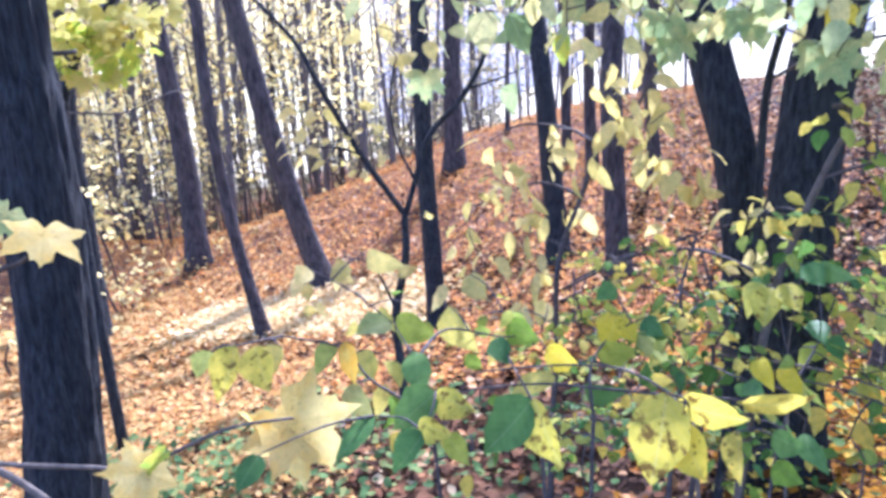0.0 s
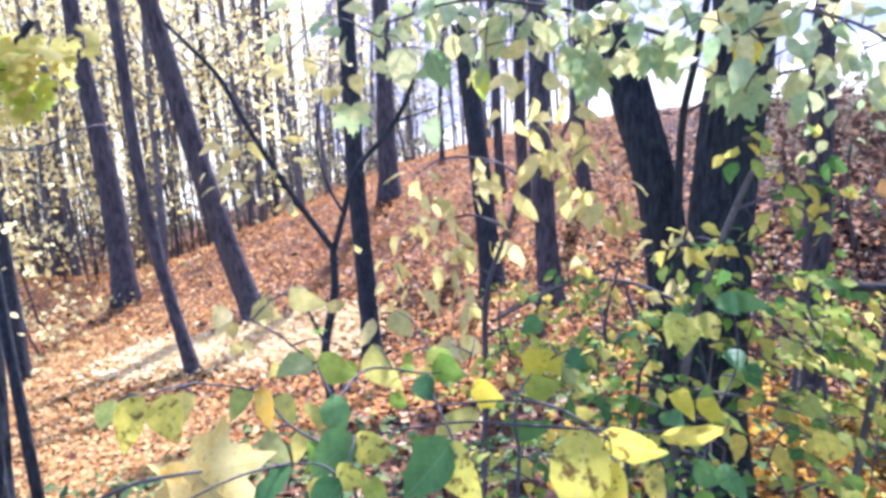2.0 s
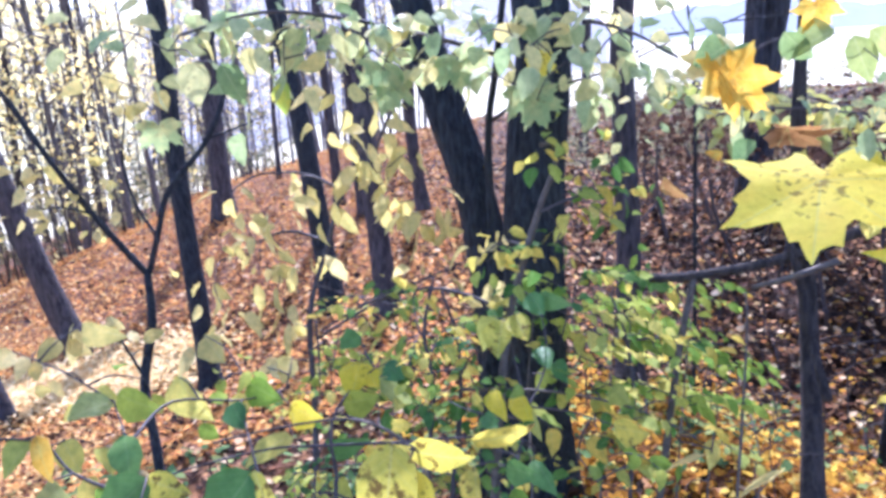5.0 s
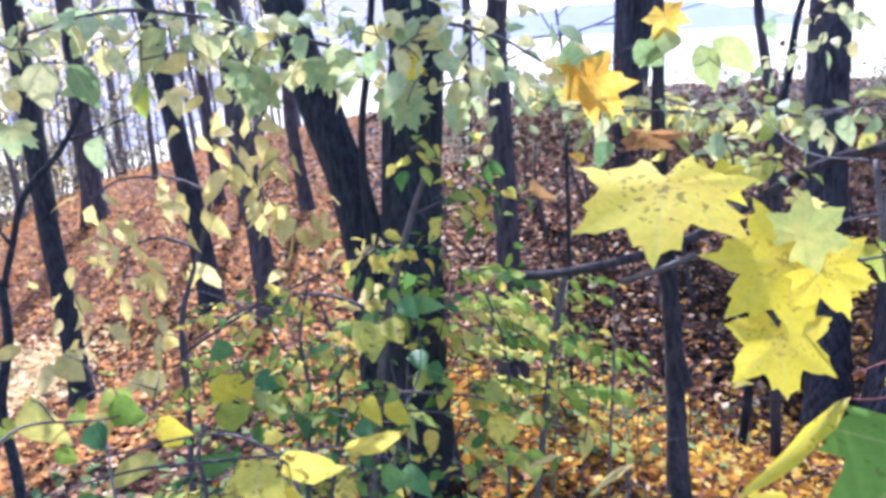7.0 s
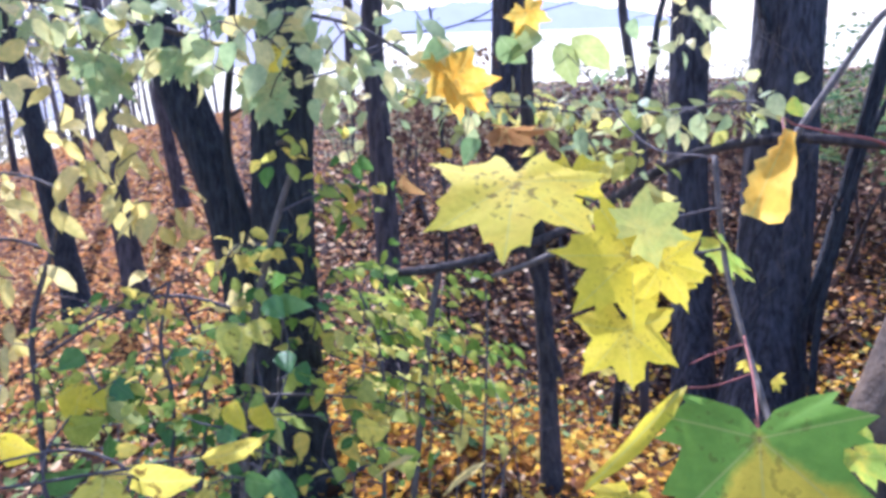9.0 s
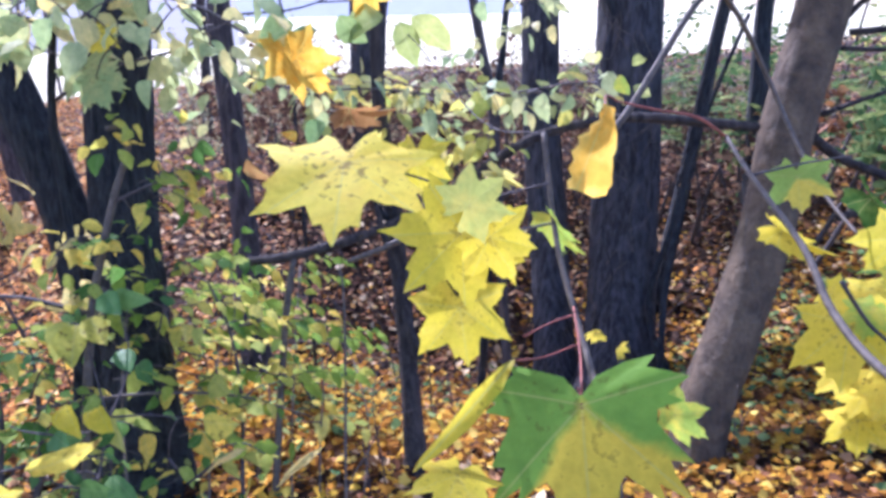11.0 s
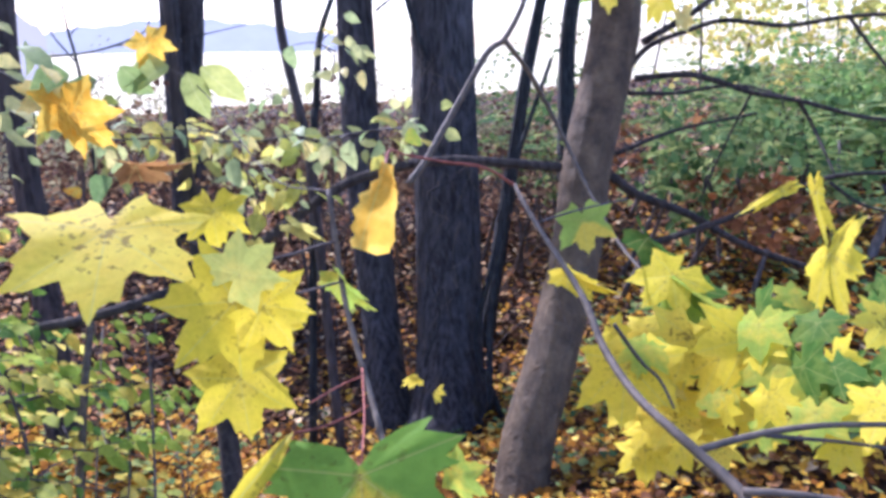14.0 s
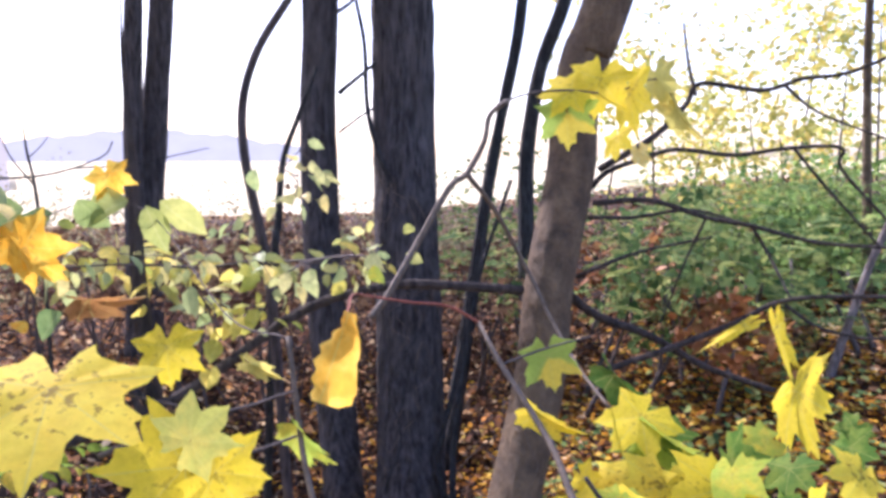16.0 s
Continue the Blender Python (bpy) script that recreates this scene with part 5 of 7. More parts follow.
for spot in ((-0.059, 1.908, 1.599), (0.073, 1.866, 1.528), (0.159, 1.912, 1.601), (0.256, 1.857, 1.555), (0.328, 1.798, 1.574), (0.401, 1.788, 1.521), (0.468, 1.722, 1.575), (0.536, 1.706, 1.475), (0.597, 1.688, 1.543), (0.649, 1.619, 1.491), (0.716, 1.593, 1.544), (0.711, 1.617, 1.453), (0.759, 1.521, 1.495), (0.828, 1.488, 1.534), (0.819, 1.492, 1.458), (0.861, 1.414, 1.476), (0.904, 1.389, 1.525), (0.939, 1.367, 1.450), (0.959, 1.295, 1.498), (0.226, 1.910, 1.467), (0.679, 1.660, 1.585), (0.516, 1.709, 1.596), (0.176, 1.809, 1.562), (0.259, 1.757, 1.514), (0.353, 1.749, 1.576), (0.450, 1.736, 1.481), (0.547, 1.667, 1.533), (0.717, 1.512, 1.566), (0.881, 1.442, 1.547), (0.969, 1.395, 1.488)):
    cluster(above, spot, 3, 0.09, 0.058, TOPS, droop=0.5)
for a, b, mat, v in (((0.114, 1.611, 1.517), (0.107, 1.579, 1.444), TOPS, 3), ((0.159, 1.612, 1.510), (0.186, 1.579, 1.443), DULLGREEN, 1), ((0.283, 1.656, 1.464), (0.275, 1.634, 1.416), LIME, 2), ((0.370, 1.648, 1.518), (0.317, 1.623, 1.497), PALE, 4),
                     ((0.834, 1.625, 1.499), (0.832, 1.601, 1.426), GOLD, 0), ((0.726, 1.613, 1.528), (0.776, 1.573, 1.536), PALE, 1)):
    leaf(above, a, b, mat, "ovate", 5, v, 1.1)
    twig_to(above, a, 0.0015)
for a, b, mat, v in (((0.484, 1.628, 1.479), (0.470, 1.576, 1.403), FADED, 1), ((0.634, 1.590, 1.487), (0.623, 1.538, 1.409), FADED, 2), ((0.785, 1.587, 1.412), (0.779, 1.538, 1.328), FADED, 0), ((0.818, 1.577, 1.476), (0.812, 1.555, 1.423), GOLD, 2),
                     ((0.500, 1.624, 1.451), (0.491, 1.570, 1.375), FADED, 1), ((0.777, 1.509, 1.395), (0.778, 1.456, 1.325), FADED, 0), ((0.645, 1.573, 1.486), (0.642, 1.529, 1.423), FADED, 3)):
    leaf(above, a, b, mat, "maple", (18, -25, 8)[v % 3], v, 0.78)
    twig_to(above, a, 0.0015)

# twigs of small leaves before the bright gap
gap = plant("sapling", (1.839, 1.413, 0.063), "slim sapling with small yellow-green leaves before the open field", "sapling")
branch(gap, rooted([(2.190, 1.811, 1.114), (2.193, 1.835, 1.246), (2.183, 1.866, 1.398), (2.164, 1.891, 1.586), (2.161, 1.886, 1.752), (2.185, 1.839, 1.914), (2.237, 1.748, 2.074), (2.276, 1.659, 2.211)]), 0.018, 0.013, BARK_GREY, "stem", label="bent grey stem", sides=10)
branch(gap, rooted([(2.242, 1.845, 1.182), (2.266, 1.845, 1.336), (2.288, 1.838, 1.548), (2.320, 1.799, 1.692), (2.356, 1.737, 1.871)]), 0.016, 0.008, BARK_DARK, "stem")
branch(gap, [(1.976, 1.607, 1.275), (1.653, 1.510, 1.292), (1.469, 1.544, 1.319), (1.291, 1.616, 1.328), (1.198, 1.678, 1.359)], 0.004, 0.002)
branch(gap, [(1.986, 1.593, 1.259), (1.836, 1.311, 1.305), (1.754, 1.091, 1.339), (1.708, 0.976, 1.325)], 0.004, 0.002)
for spot in ((1.338, 1.584, 1.340), (1.436, 1.572, 1.327), (1.567, 1.525, 1.312), (1.643, 1.522, 1.307), (1.579, 1.431, 1.232), (1.745, 1.418, 1.306), (1.714, 1.297, 1.281), (1.778, 1.532, 1.326), (1.965, 1.485, 1.455), (1.973, 1.477, 1.530), (1.772, 1.145, 1.295),
             (1.753, 1.090, 1.326), (1.149, 1.706, 1.347), (1.116, 1.713, 1.265), (1.523, 1.333, 1.180), (1.812, 1.506, 1.416), (1.260, 1.642, 1.384), (1.202, 1.680, 1.413)):
    cluster(gap, spot, 7, 0.06, 0.042, TOPS, droop=0.5)
for a, b, v in (((1.575, 1.155, 1.317), (1.550, 1.147, 1.277), 1), ((1.609, 1.115, 1.323), (1.594, 1.091, 1.272), 2), ((1.531, 0.889, 1.383), (1.521, 0.861, 1.343), 3), ((1.435, 1.302, 1.293), (1.420, 1.275, 1.232), 0), ((2.011, 1.691, 1.533), (2.001, 1.671, 1.475), 2),
                ((2.048, 1.507, 1.617), (2.059, 1.464, 1.597), 1), ((2.053, 1.502, 1.559), (2.053, 1.471, 1.526), 2), ((2.084, 1.465, 1.534), (2.068, 1.452, 1.485), 3), ((2.029, 1.527, 1.485), (2.002, 1.525, 1.453), 4), ((2.077, 1.471, 1.460), (2.062, 1.453, 1.411), 0)):
    leaf(gap, a, b, TOPS, "ovate", 0, v, 1.0)
    twig_to(gap, a, 0.0015)

for spot in ((1.599, 1.757, 1.315), (1.603, 1.626, 1.294), (1.654, 1.582, 1.276), (1.574, 1.509, 1.236), (1.819, 1.571, 1.272), (1.809, 1.434, 1.246), (1.852, 1.393, 1.266), (1.690, 1.397, 1.200), (1.605, 1.467, 1.171), (2.010, 1.366, 1.265), (1.971, 1.256, 1.277), (1.500, 1.826, 1.336),
             (1.425, 1.874, 1.355), (1.607, 1.869, 1.276), (1.627, 1.433, 1.121), (1.624, 1.726, 1.238), (1.725, 1.355, 1.169), (1.434, 1.988, 1.392), (1.461, 1.843, 1.280), (1.814, 1.846, 1.303), (2.004, 1.816, 1.303), (2.153, 1.354, 1.299)):
    cluster(gap, spot, 5, 0.07, 0.05, LEMON if RNG.random() < 0.7 else PALEGREEN, droop=0.2)
for a, c in (((1.635, 1.856, 1.320), (1.717, 1.658, 1.262)), ((1.647, 1.576, 1.219), (1.731, 1.483, 1.139)), ((1.819, 1.571, 1.272), (1.944, 1.436, 1.235)), ((1.987, 1.389, 1.249), (2.088, 1.265, 1.263)), ((1.782, 1.736, 1.264), (1.660, 1.823, 1.225)), ((1.788, 1.437, 1.172), (1.679, 1.513, 1.085)), ((1.469, 1.848, 1.352), (1.359, 1.910, 1.345)), ((1.515, 1.807, 1.262), (1.574, 1.638, 1.238))):
    spray(gap, a, c, 0.075, LEMON if RNG.random() < 0.7 else PALEGREEN)
brush = plant("brushwood", (2.171, 2.227, 0.825), "low tangle of thin bare grey twigs on the litter", "brushwood")
for k in range(90):
    q = Vector((2.568, 2.449, 0.899)) + Vector((RNG.gauss(0, 0.7), RNG.gauss(0, 0.6), 0))
    q.z = gz(q.x, q.y) - 0.03
    w = Vector((RNG.gauss(0, 0.25), RNG.gauss(0, 0.25), RNG.uniform(0.15, 0.5)))
    branch(brush, [tuple(q), tuple(q + w * 0.5 + Vector((0.03, 0.02, 0.03))), tuple(q + w)], 0.004, 0.0015, TWIG, "twig", 4, sides=5)

# maple sapling whose large leaves hang close by
maple = plant("maple_sapling", (0.899, 0.043, 1.097), "young maple with large yellow and green autumn leaves", "maple sapling")
branch(maple, rooted([(0.964, 0.000, 0.840), (0.952, 0.014, 0.963), (0.936, 0.034, 1.061), (0.938, 0.053, 1.104), (0.962, 0.086, 1.134), (1.001, 0.144, 1.145), (1.053, 0.221, 1.158), (1.100, 0.282, 1.186), (1.150, 0.336, 1.230), (1.264, 0.461, 1.281), (1.344, 0.542, 1.317)]), 0.0076, 0.0032, TWIG_GREY, "stem", sides=10)
branch(maple, [(1.387, 0.783, 1.289), (1.417, 0.770, 1.322), (1.444, 0.761, 1.358), (1.482, 0.752, 1.406), (1.556, 0.724, 1.512), (1.591, 0.706, 1.539), (1.624, 0.688, 1.598), (1.645, 0.687, 1.649), (1.659, 0.656, 1.677)], 0.0066, 0.005, TWIG_GREY, "limb")
branch(maple, [(1.591, 0.706, 1.537), (1.667, 0.688, 1.468), (1.739, 0.654, 1.349), (1.719, 0.581, 1.243), (1.658, 0.500, 1.175), (1.588, 0.413, 1.132)], 0.0055, 0.003, TWIG_GREY, "limb")
branch(maple, [(1.344, 0.542, 1.317), (1.282, 0.558, 1.351), (1.209, 0.582, 1.367), (1.147, 0.604, 1.383)], 0.0026, 0.0015, STALK, "twig", label="thin red twig")
branch(maple, [(1.147, 0.604, 1.383), (1.073, 0.571, 1.399), (0.990, 0.513, 1.394)], 0.0016, 0.0014, STALK, "stalk")
branch(maple, [(1.002, 0.139, 1.144), (1.036, 0.106, 1.152), (1.066, 0.072, 1.158), (1.097, 0.019, 1.165), (1.173, -0.111, 1.167)], 0.0038, 0.0024, TWIG_GREY, "limb")
branch(maple, [(0.955, 0.085, 1.142), (0.972, 0.051, 1.143), (0.997, 0.001, 1.138), (1.053, -0.118, 1.121)], 0.0038, 0.0022, TWIG_GREY, "limb")
branch(maple, [(1.051, 0.089, 1.153), (1.075, 0.057, 1.148), (1.108, 0.017, 1.140), (1.177, -0.098, 1.122)], 0.0024, 0.0014, TWIG, "limb")
branch(maple, [(1.130, 0.282, 1.205), (1.154, 0.256, 1.156), (1.155, 0.231, 1.137), (1.131, 0.204, 1.117)], 0.0028, 0.0018, TWIG, "twig")
branch(maple, [(1.264, 0.461, 1.281), (1.366, 0.439, 1.285), (1.487, 0.411, 1.284)], 0.0022, 0.0014, TWIG, "twig")
branch(maple, rooted([(0.823, 0.337, 0.890), (0.829, 0.376, 1.090), (0.861, 0.416, 1.116), (0.909, 0.481, 1.163), (0.946, 0.540, 1.227), (0.976, 0.580, 1.292), (0.995, 0.607, 1.357)]), 0.0042, 0.0035, TWIG_GREY, "limb", label="straight grey twig")
branch(maple, [(0.911, 0.489, 1.179), (0.834, 0.421, 1.169), (0.760, 0.363, 1.162)], 0.0012, 0.0011, STALK, "stalk")
branch(maple, [(0.908, 0.487, 1.171), (0.874, 0.492, 1.170), (0.835, 0.498, 1.164)], 0.001, 0.0008, STALK, "stalk")
branch(maple, [(0.957, 0.557, 1.257), (0.865, 0.551, 1.266), (0.787, 0.544, 1.281)], 0.0016, 0.0013, TWIG, "stalk")
branch(maple, [(0.976, 0.582, 1.299), (0.902, 0.624, 1.287), (0.844, 0.640, 1.311), (0.807, 0.661, 1.327), (0.756, 0.693, 1.342)], 0.0017, 0.0013, TWIG, "stalk")
branch(maple, [(0.897, 0.467, 1.146), (0.816, 0.453, 1.161), (0.757, 0.446, 1.179)], 0.001, 0.0009, STALK, "stalk")
branch(maple, [(0.995, 0.607, 1.355), (1.067, 0.792, 1.351), (1.171, 1.072, 1.469), (1.121, 1.159, 1.498), (1.048, 1.253, 1.452)], 0.0012, 0.0009, TWIG, "twig")
# the large leaves
BIG = "large yellow maple leaf with brown specks"
leaf(maple, (0.749, 0.692, 1.344), (0.682, 0.624, 1.296), GOLD, "broad", 4, 3, 1.1, BIG)
leaf(maple, (0.768, 0.513, 1.320), (0.796, 0.490, 1.351), CHARTREUSE, "broad", -6, 4, 0.92)
leaf(maple, (0.787, 0.544, 1.283), (0.715, 0.563, 1.226), YELLOW, "broad", 8, 0, 0.86, "large clear yellow maple leaf")
leaf(maple, (0.787, 0.504, 1.286), (0.830, 0.464, 1.274), YELLOW, "broad", -14, 2, 0.86)
leaf(maple, (0.790, 0.551, 1.196), (0.773, 0.518, 1.129), YELLOW, "broad", -8, 1, 0.84, "large clear yellow maple leaf")
leaf(maple, (0.760, 0.363, 1.162), (0.702, 0.305, 1.075), HALF, "maple", 0, 0, 1.0, "large maple leaf half green and half yellow")
leaf(maple, (0.757, 0.446, 1.179), (0.625, 0.420, 1.136), YELLOW, "sliver", -15, 1, 1.0)
leaf(maple, (0.651, 0.413, 1.116), (0.597, 0.386, 1.108), YELLOW, "broad", 10, 2, 0.75)
leaf(maple, (0.620, 0.579, 1.083), (0.564, 0.575, 1.076), STRAW, "sliver", 30, 1, 1.0)
leaf(maple, (0.568, 0.630, 1.085), (0.514, 0.625, 1.083), STRAW, "sliver", 30, 2, 1.0)
leaf(maple, (0.839, 0.314, 1.140), (0.838, 0.277, 1.126), LIME, "broad", 40, 1, 0.9)
leaf(maple, (0.972, 0.570, 1.255), (0.984, 0.534, 1.208), LIME, "folded", 20, 1, 1.0)
leaf(maple, (0.984, 0.505, 1.399), (0.942, 0.514, 1.306), AMBER, "hung", 0, 0, 1.0, "curled orange maple leaf hanging from a red twig")
leaf(maple, (1.184, 0.864, 1.241), (1.198, 0.814, 1.220), OLIVE, "folded", 0, 1, 1.0)
leaf(maple, (1.154, 1.032, 1.256), (1.133, 1.006, 1.194), YELLOW, "broad", 10, 2, 1.0)
leaf(maple, (1.546, 0.896, 0.824), (1.508, 0.921, 0.815), YELLOW, "maple", 62, 1, 0.8)
leaf(maple, (1.542, 0.836, 0.811), (1.519, 0.816, 0.793), GOLD, "maple", 50, 2, 0.8)
leaf(maple, (1.250, 0.672, 1.408), (1.256, 0.658, 1.378), LIME, "ovate", 0, 2, 1.0)
# the drooping orange leaf and its neighbours
leaf(maple, (1.024, 1.207, 1.424), (1.065, 1.136, 1.332), ORANGE, "broad", 34, 2, 0.66, "orange maple leaf drooping from its twig")
leaf(maple, (1.029, 1.264, 1.454), (0.950, 1.271, 1.426), STRAW, "broad", 34, 3, 0.8)
leaf(maple, (1.023, 1.232, 1.436), (1.019, 1.192, 1.356), ORANGE, "broad", -50, 1, 0.8)
leaf(maple, (1.088, 1.229, 1.477), (1.026, 1.265, 1.449), DULLGREEN, "ovate", 35, 1, 1.0)
leaf(maple, (1.088, 1.158, 1.500), (1.123, 1.133, 1.455), DULLGREEN, "ovate", 15, 3, 1.1)
leaf(maple, (1.037, 1.225, 1.485), (0.972, 1.250, 1.464), DULLGREEN, "ovate", 25, 2, 1.0)
leaf(maple, (1.161, 1.080, 1.488), (1.165, 1.048, 1.413), PALEGREEN, "ovate", 10, 1, 1.0)
leaf(maple, (1.180, 1.065, 1.496), (1.210, 1.012, 1.435), PALEGREEN, "ovate", 10, 5, 1.0)
leaf(maple, (1.146, 1.105, 1.497), (1.073, 1.143, 1.471), PALEGREEN, "ovate", 25, 2, 0.9)
leaf(maple, (1.128, 1.130, 1.539), (1.136, 1.112, 1.499), ORANGE, "broad", 0, 2, 1.0)
leaf(maple, (1.079, 1.128, 1.339), (1.128, 1.066, 1.326), BROWN, "folded", 30, 1, 1.1, "withered brown leaf")
leaf(maple, (1.085, 1.215, 1.306), (1.047, 1.232, 1.266), DULLGREEN, "ovate", 15, 2, 1.0)
leaf(maple, (1.063, 1.289, 1.264), (1.046, 1.305, 1.287), ORANGE, "ovate", 20, 2, 1.0)
leaf(maple, (1.027, 1.425, 1.217), (1.031, 1.387, 1.167), BROWN, "ovate", 50, 2, 0.9, "withered brown leaf")
# the clump beside the stem
leaf(maple, (1.470, 0.481, 1.245), (1.442, 0.453, 1.180), HALFLIME, "broad", 8, 1, 0.8)
leaf(maple, (1.374, 0.454, 1.182), (1.373, 0.374, 1.147), YELLOW, "folded", 20, 2, 0.92)
leaf(maple, (1.394, 0.299, 1.197), (1.330, 0.337, 1.145), YELLOW, "broad", 25, 1, 0.76)
leaf(maple, (1.505, 0.379, 1.220), (1.470, 0.285, 1.149), GREEN, "folded", 20, 0, 0.8)
leaf(maple, (1.412, 0.287, 1.172), (1.342, 0.298, 1.112), GREEN, "broad", 20, 2, 0.76)
leaf(maple, (1.414, 0.274, 1.167), (1.374, 0.152, 1.128), LIME, "folded", 25, 2, 0.8)
leaf(maple, (1.176, 0.280, 1.139), (1.092, 0.259, 1.056), YELLOW, "broad", 18, 1, 0.7)
leaf(maple, (1.292, 0.282, 1.145), (1.222, 0.286, 1.092), GOLD, "broad", 30, 3, 0.76)
leaf(maple, (1.285, 0.237, 1.149), (1.211, 0.235, 1.083), GOLD, "broad", -20, 1, 0.72)
leaf(maple, (1.269, 0.191, 1.133), (1.214, 0.207, 1.073), YELLOW, "broad", 25, 0, 0.68)
leaf(maple, (1.277, 0.163, 1.164), (1.192, 0.166, 1.098), YELLOW, "broad", -25, 2, 0.68)
leaf(maple, (1.247, 0.122, 1.150), (1.195, 0.125, 1.089), LIME, "broad", 20, 4, 0.68)
leaf(maple, (1.333, 0.221, 1.145), (1.301, 0.183, 1.100), LIME, "broad", 30, 3, 0.72)
leaf(maple, (1.383, 0.172, 1.162), (1.324, 0.113, 1.122), GREEN, "broad", 45, 2, 0.68)
leaf(maple, (1.395, 0.100, 1.162), (1.346, 0.103, 1.118), GREEN, "broad", 30, 1, 0.72)
leaf(maple, (1.234, 0.089, 1.160), (1.196, 0.056, 1.114), GREEN, "broad", 40, 0, 0.72)
leaf(maple, (1.461, 0.035, 1.183), (1.427, 0.012, 1.140), GREEN, "broad", 35, 3, 0.76)
leaf(maple, (1.252, -0.002, 1.185), (1.237, 0.009, 1.147), GREEN, "broad", 30, 1, 0.8)
leaf(maple, (1.728, 0.171, 1.282), (1.663, 0.133, 1.193), YELLOW, "edgewise", 30, 1, 1.04)
leaf(maple, (1.663, 0.130, 1.193), (1.573, 0.089, 1.089), YELLOW, "maple", 55, 3, 0.8)
leaf(maple, (1.691, 0.215, 1.286), (1.647, 0.281, 1.243), YELLOW, "edgewise", 25, 2, 1.04)
leaf(maple, (1.495, 0.143, 1.161), (1.454, 0.182, 1.157), LIME, "broad", 35, 2, 0.8)
leaf(maple, (1.186, -0.001, 1.154), (1.130, 0.010, 1.109), YELLOW, "broad", 20, 0, 0.72)
leaf(maple, (1.290, 0.063, 1.156), (1.247, 0.029, 1.124), YELLOW, "broad", 40, 2, 0.68)
leaf(maple, (1.195, 0.113, 1.130), (1.159, 0.083, 1.092), YELLOW, "broad", 25, 3, 0.68)
leaf(maple, (1.171, 0.061, 1.134), (1.121, 0.055, 1.099), LIME, "broad", 15, 1, 0.72)
leaf(maple, (1.198, 0.117, 1.091), (1.158, 0.108, 1.056), LIME, "broad", 35, 2, 0.64)
leaf(maple, (1.212, 0.166, 1.094), (1.180, 0.139, 1.064), YELLOW, "broad", 50, 1, 0.56)
leaf(maple, (1.331, 0.311, 1.126), (1.288, 0.324, 1.114), YELLOW, "maple", 20, 1, 0.8)
leaf(maple, (1.696, 0.346, 0.824), (1.670, 0.304, 0.798), ORANGE, "broad", 20, 1, 0.88)
leaf(maple, (1.680, 0.283, 0.764), (1.679, 0.228, 0.783), ORANGE, "broad", 40, 2, 0.72)
leaf(maple, (1.328, 0.039, 1.110), (1.298, -0.000, 1.088), LIME, "broad", 25, 2, 0.72)
leaf(maple, (1.564, 0.037, 1.178), (1.551, 0.062, 1.142), GREEN, "broad", 20, 2, 0.72)
leaf(maple, (1.161, 0.029, 1.107), (1.131, 0.038, 1.073), YELLOW, "broad", 20, 1, 0.72)
leaf(maple, (1.292, 0.270, 1.081), (1.226, 0.268, 1.043), OLIVE, "broad", 35, 2, 0.64)
leaf(maple, (1.287, 0.345, 1.133), (1.269, 0.304, 1.107), YELLOW, "broad", 30, 3, 0.64)
leaf(maple, (1.184, 0.207, 1.040), (1.148, 0.185, 1.029), YELLOW, "broad", 22, 4, 0.85)
leaf(maple, (1.274, 0.244, 1.053), (1.229, 0.230, 1.025), YELLOW, "broad", 28, 3, 0.85)
leaf(maple, (1.192, 0.263, 1.160), (1.147, 0.260, 1.135), LIME, "broad", 16, 2, 0.85)
leaf(maple, (1.239, 0.271, 1.024), (1.206, 0.241, 1.012), YELLOW, "broad", -11, 0, 0.85)
leaf(maple, (1.410, 0.172, 1.014), (1.367, 0.156, 0.991), YELLOW, "broad", 3, 0, 0.85)
leaf(maple, (1.452, 0.191, 1.096), (1.406, 0.171, 1.054), LIME, "broad", -15, 2, 0.85)
leaf(maple, (1.277, 0.042, 1.146), (1.235, 0.029, 1.121), GREEN, "broad", 14, 3, 0.85)
leaf(maple, (1.270, 0.149, 1.166), (1.227, 0.135, 1.137), YELLOW, "broad", 22, 4, 0.85)
leaf(maple, (1.319, 0.026, 1.112), (1.281, 0.002, 1.099), LIME, "broad", -16, 3, 0.85)
leaf(maple, (1.366, 0.258, 1.087), (1.318, 0.247, 1.049), YELLOW, "broad", -23, 0, 0.85)
leaf(maple, (1.238, 0.234, 1.045), (1.185, 0.248, 1.021), GOLD, "broad", 24, 4, 0.85)
leaf(maple, (1.317, 0.181, 1.136), (1.273, 0.171, 1.106), GOLD, "broad", -30, 0, 0.85)
leaf(maple, (1.318, 0.325, 1.007), (1.276, 0.306, 0.984), GOLD, "broad", -1, 1, 0.85)
leaf(maple, (1.264, 0.013, 1.221), (1.223, 0.023, 1.197), GOLD, "broad", -27, 2, 0.85)
leaf(maple, (1.171, 0.164, 1.059), (1.137, 0.138, 1.050), GOLD, "broad", -33, 4, 0.85)
leaf(maple, (1.292, 0.266, 1.104), (1.245, 0.271, 1.082), YELLOW, "broad", 0, 3, 0.85)
leaf(maple, (1.268, 0.060, 1.154), (1.226, 0.039, 1.129), GREEN, "broad", 1, 0, 0.85)
leaf(maple, (1.322, 0.087, 1.109), (1.279, 0.085, 1.086), LIME, "broad", -32, 0, 0.85)
leaf(maple, (1.315, 0.294, 1.004), (1.276, 0.273, 0.985), GOLD, "broad", 23, 4, 0.85)
leaf(maple, (1.301, 0.292, 0.956), (1.252, 0.272, 0.925), YELLOW, "broad", 0, 2, 0.85)
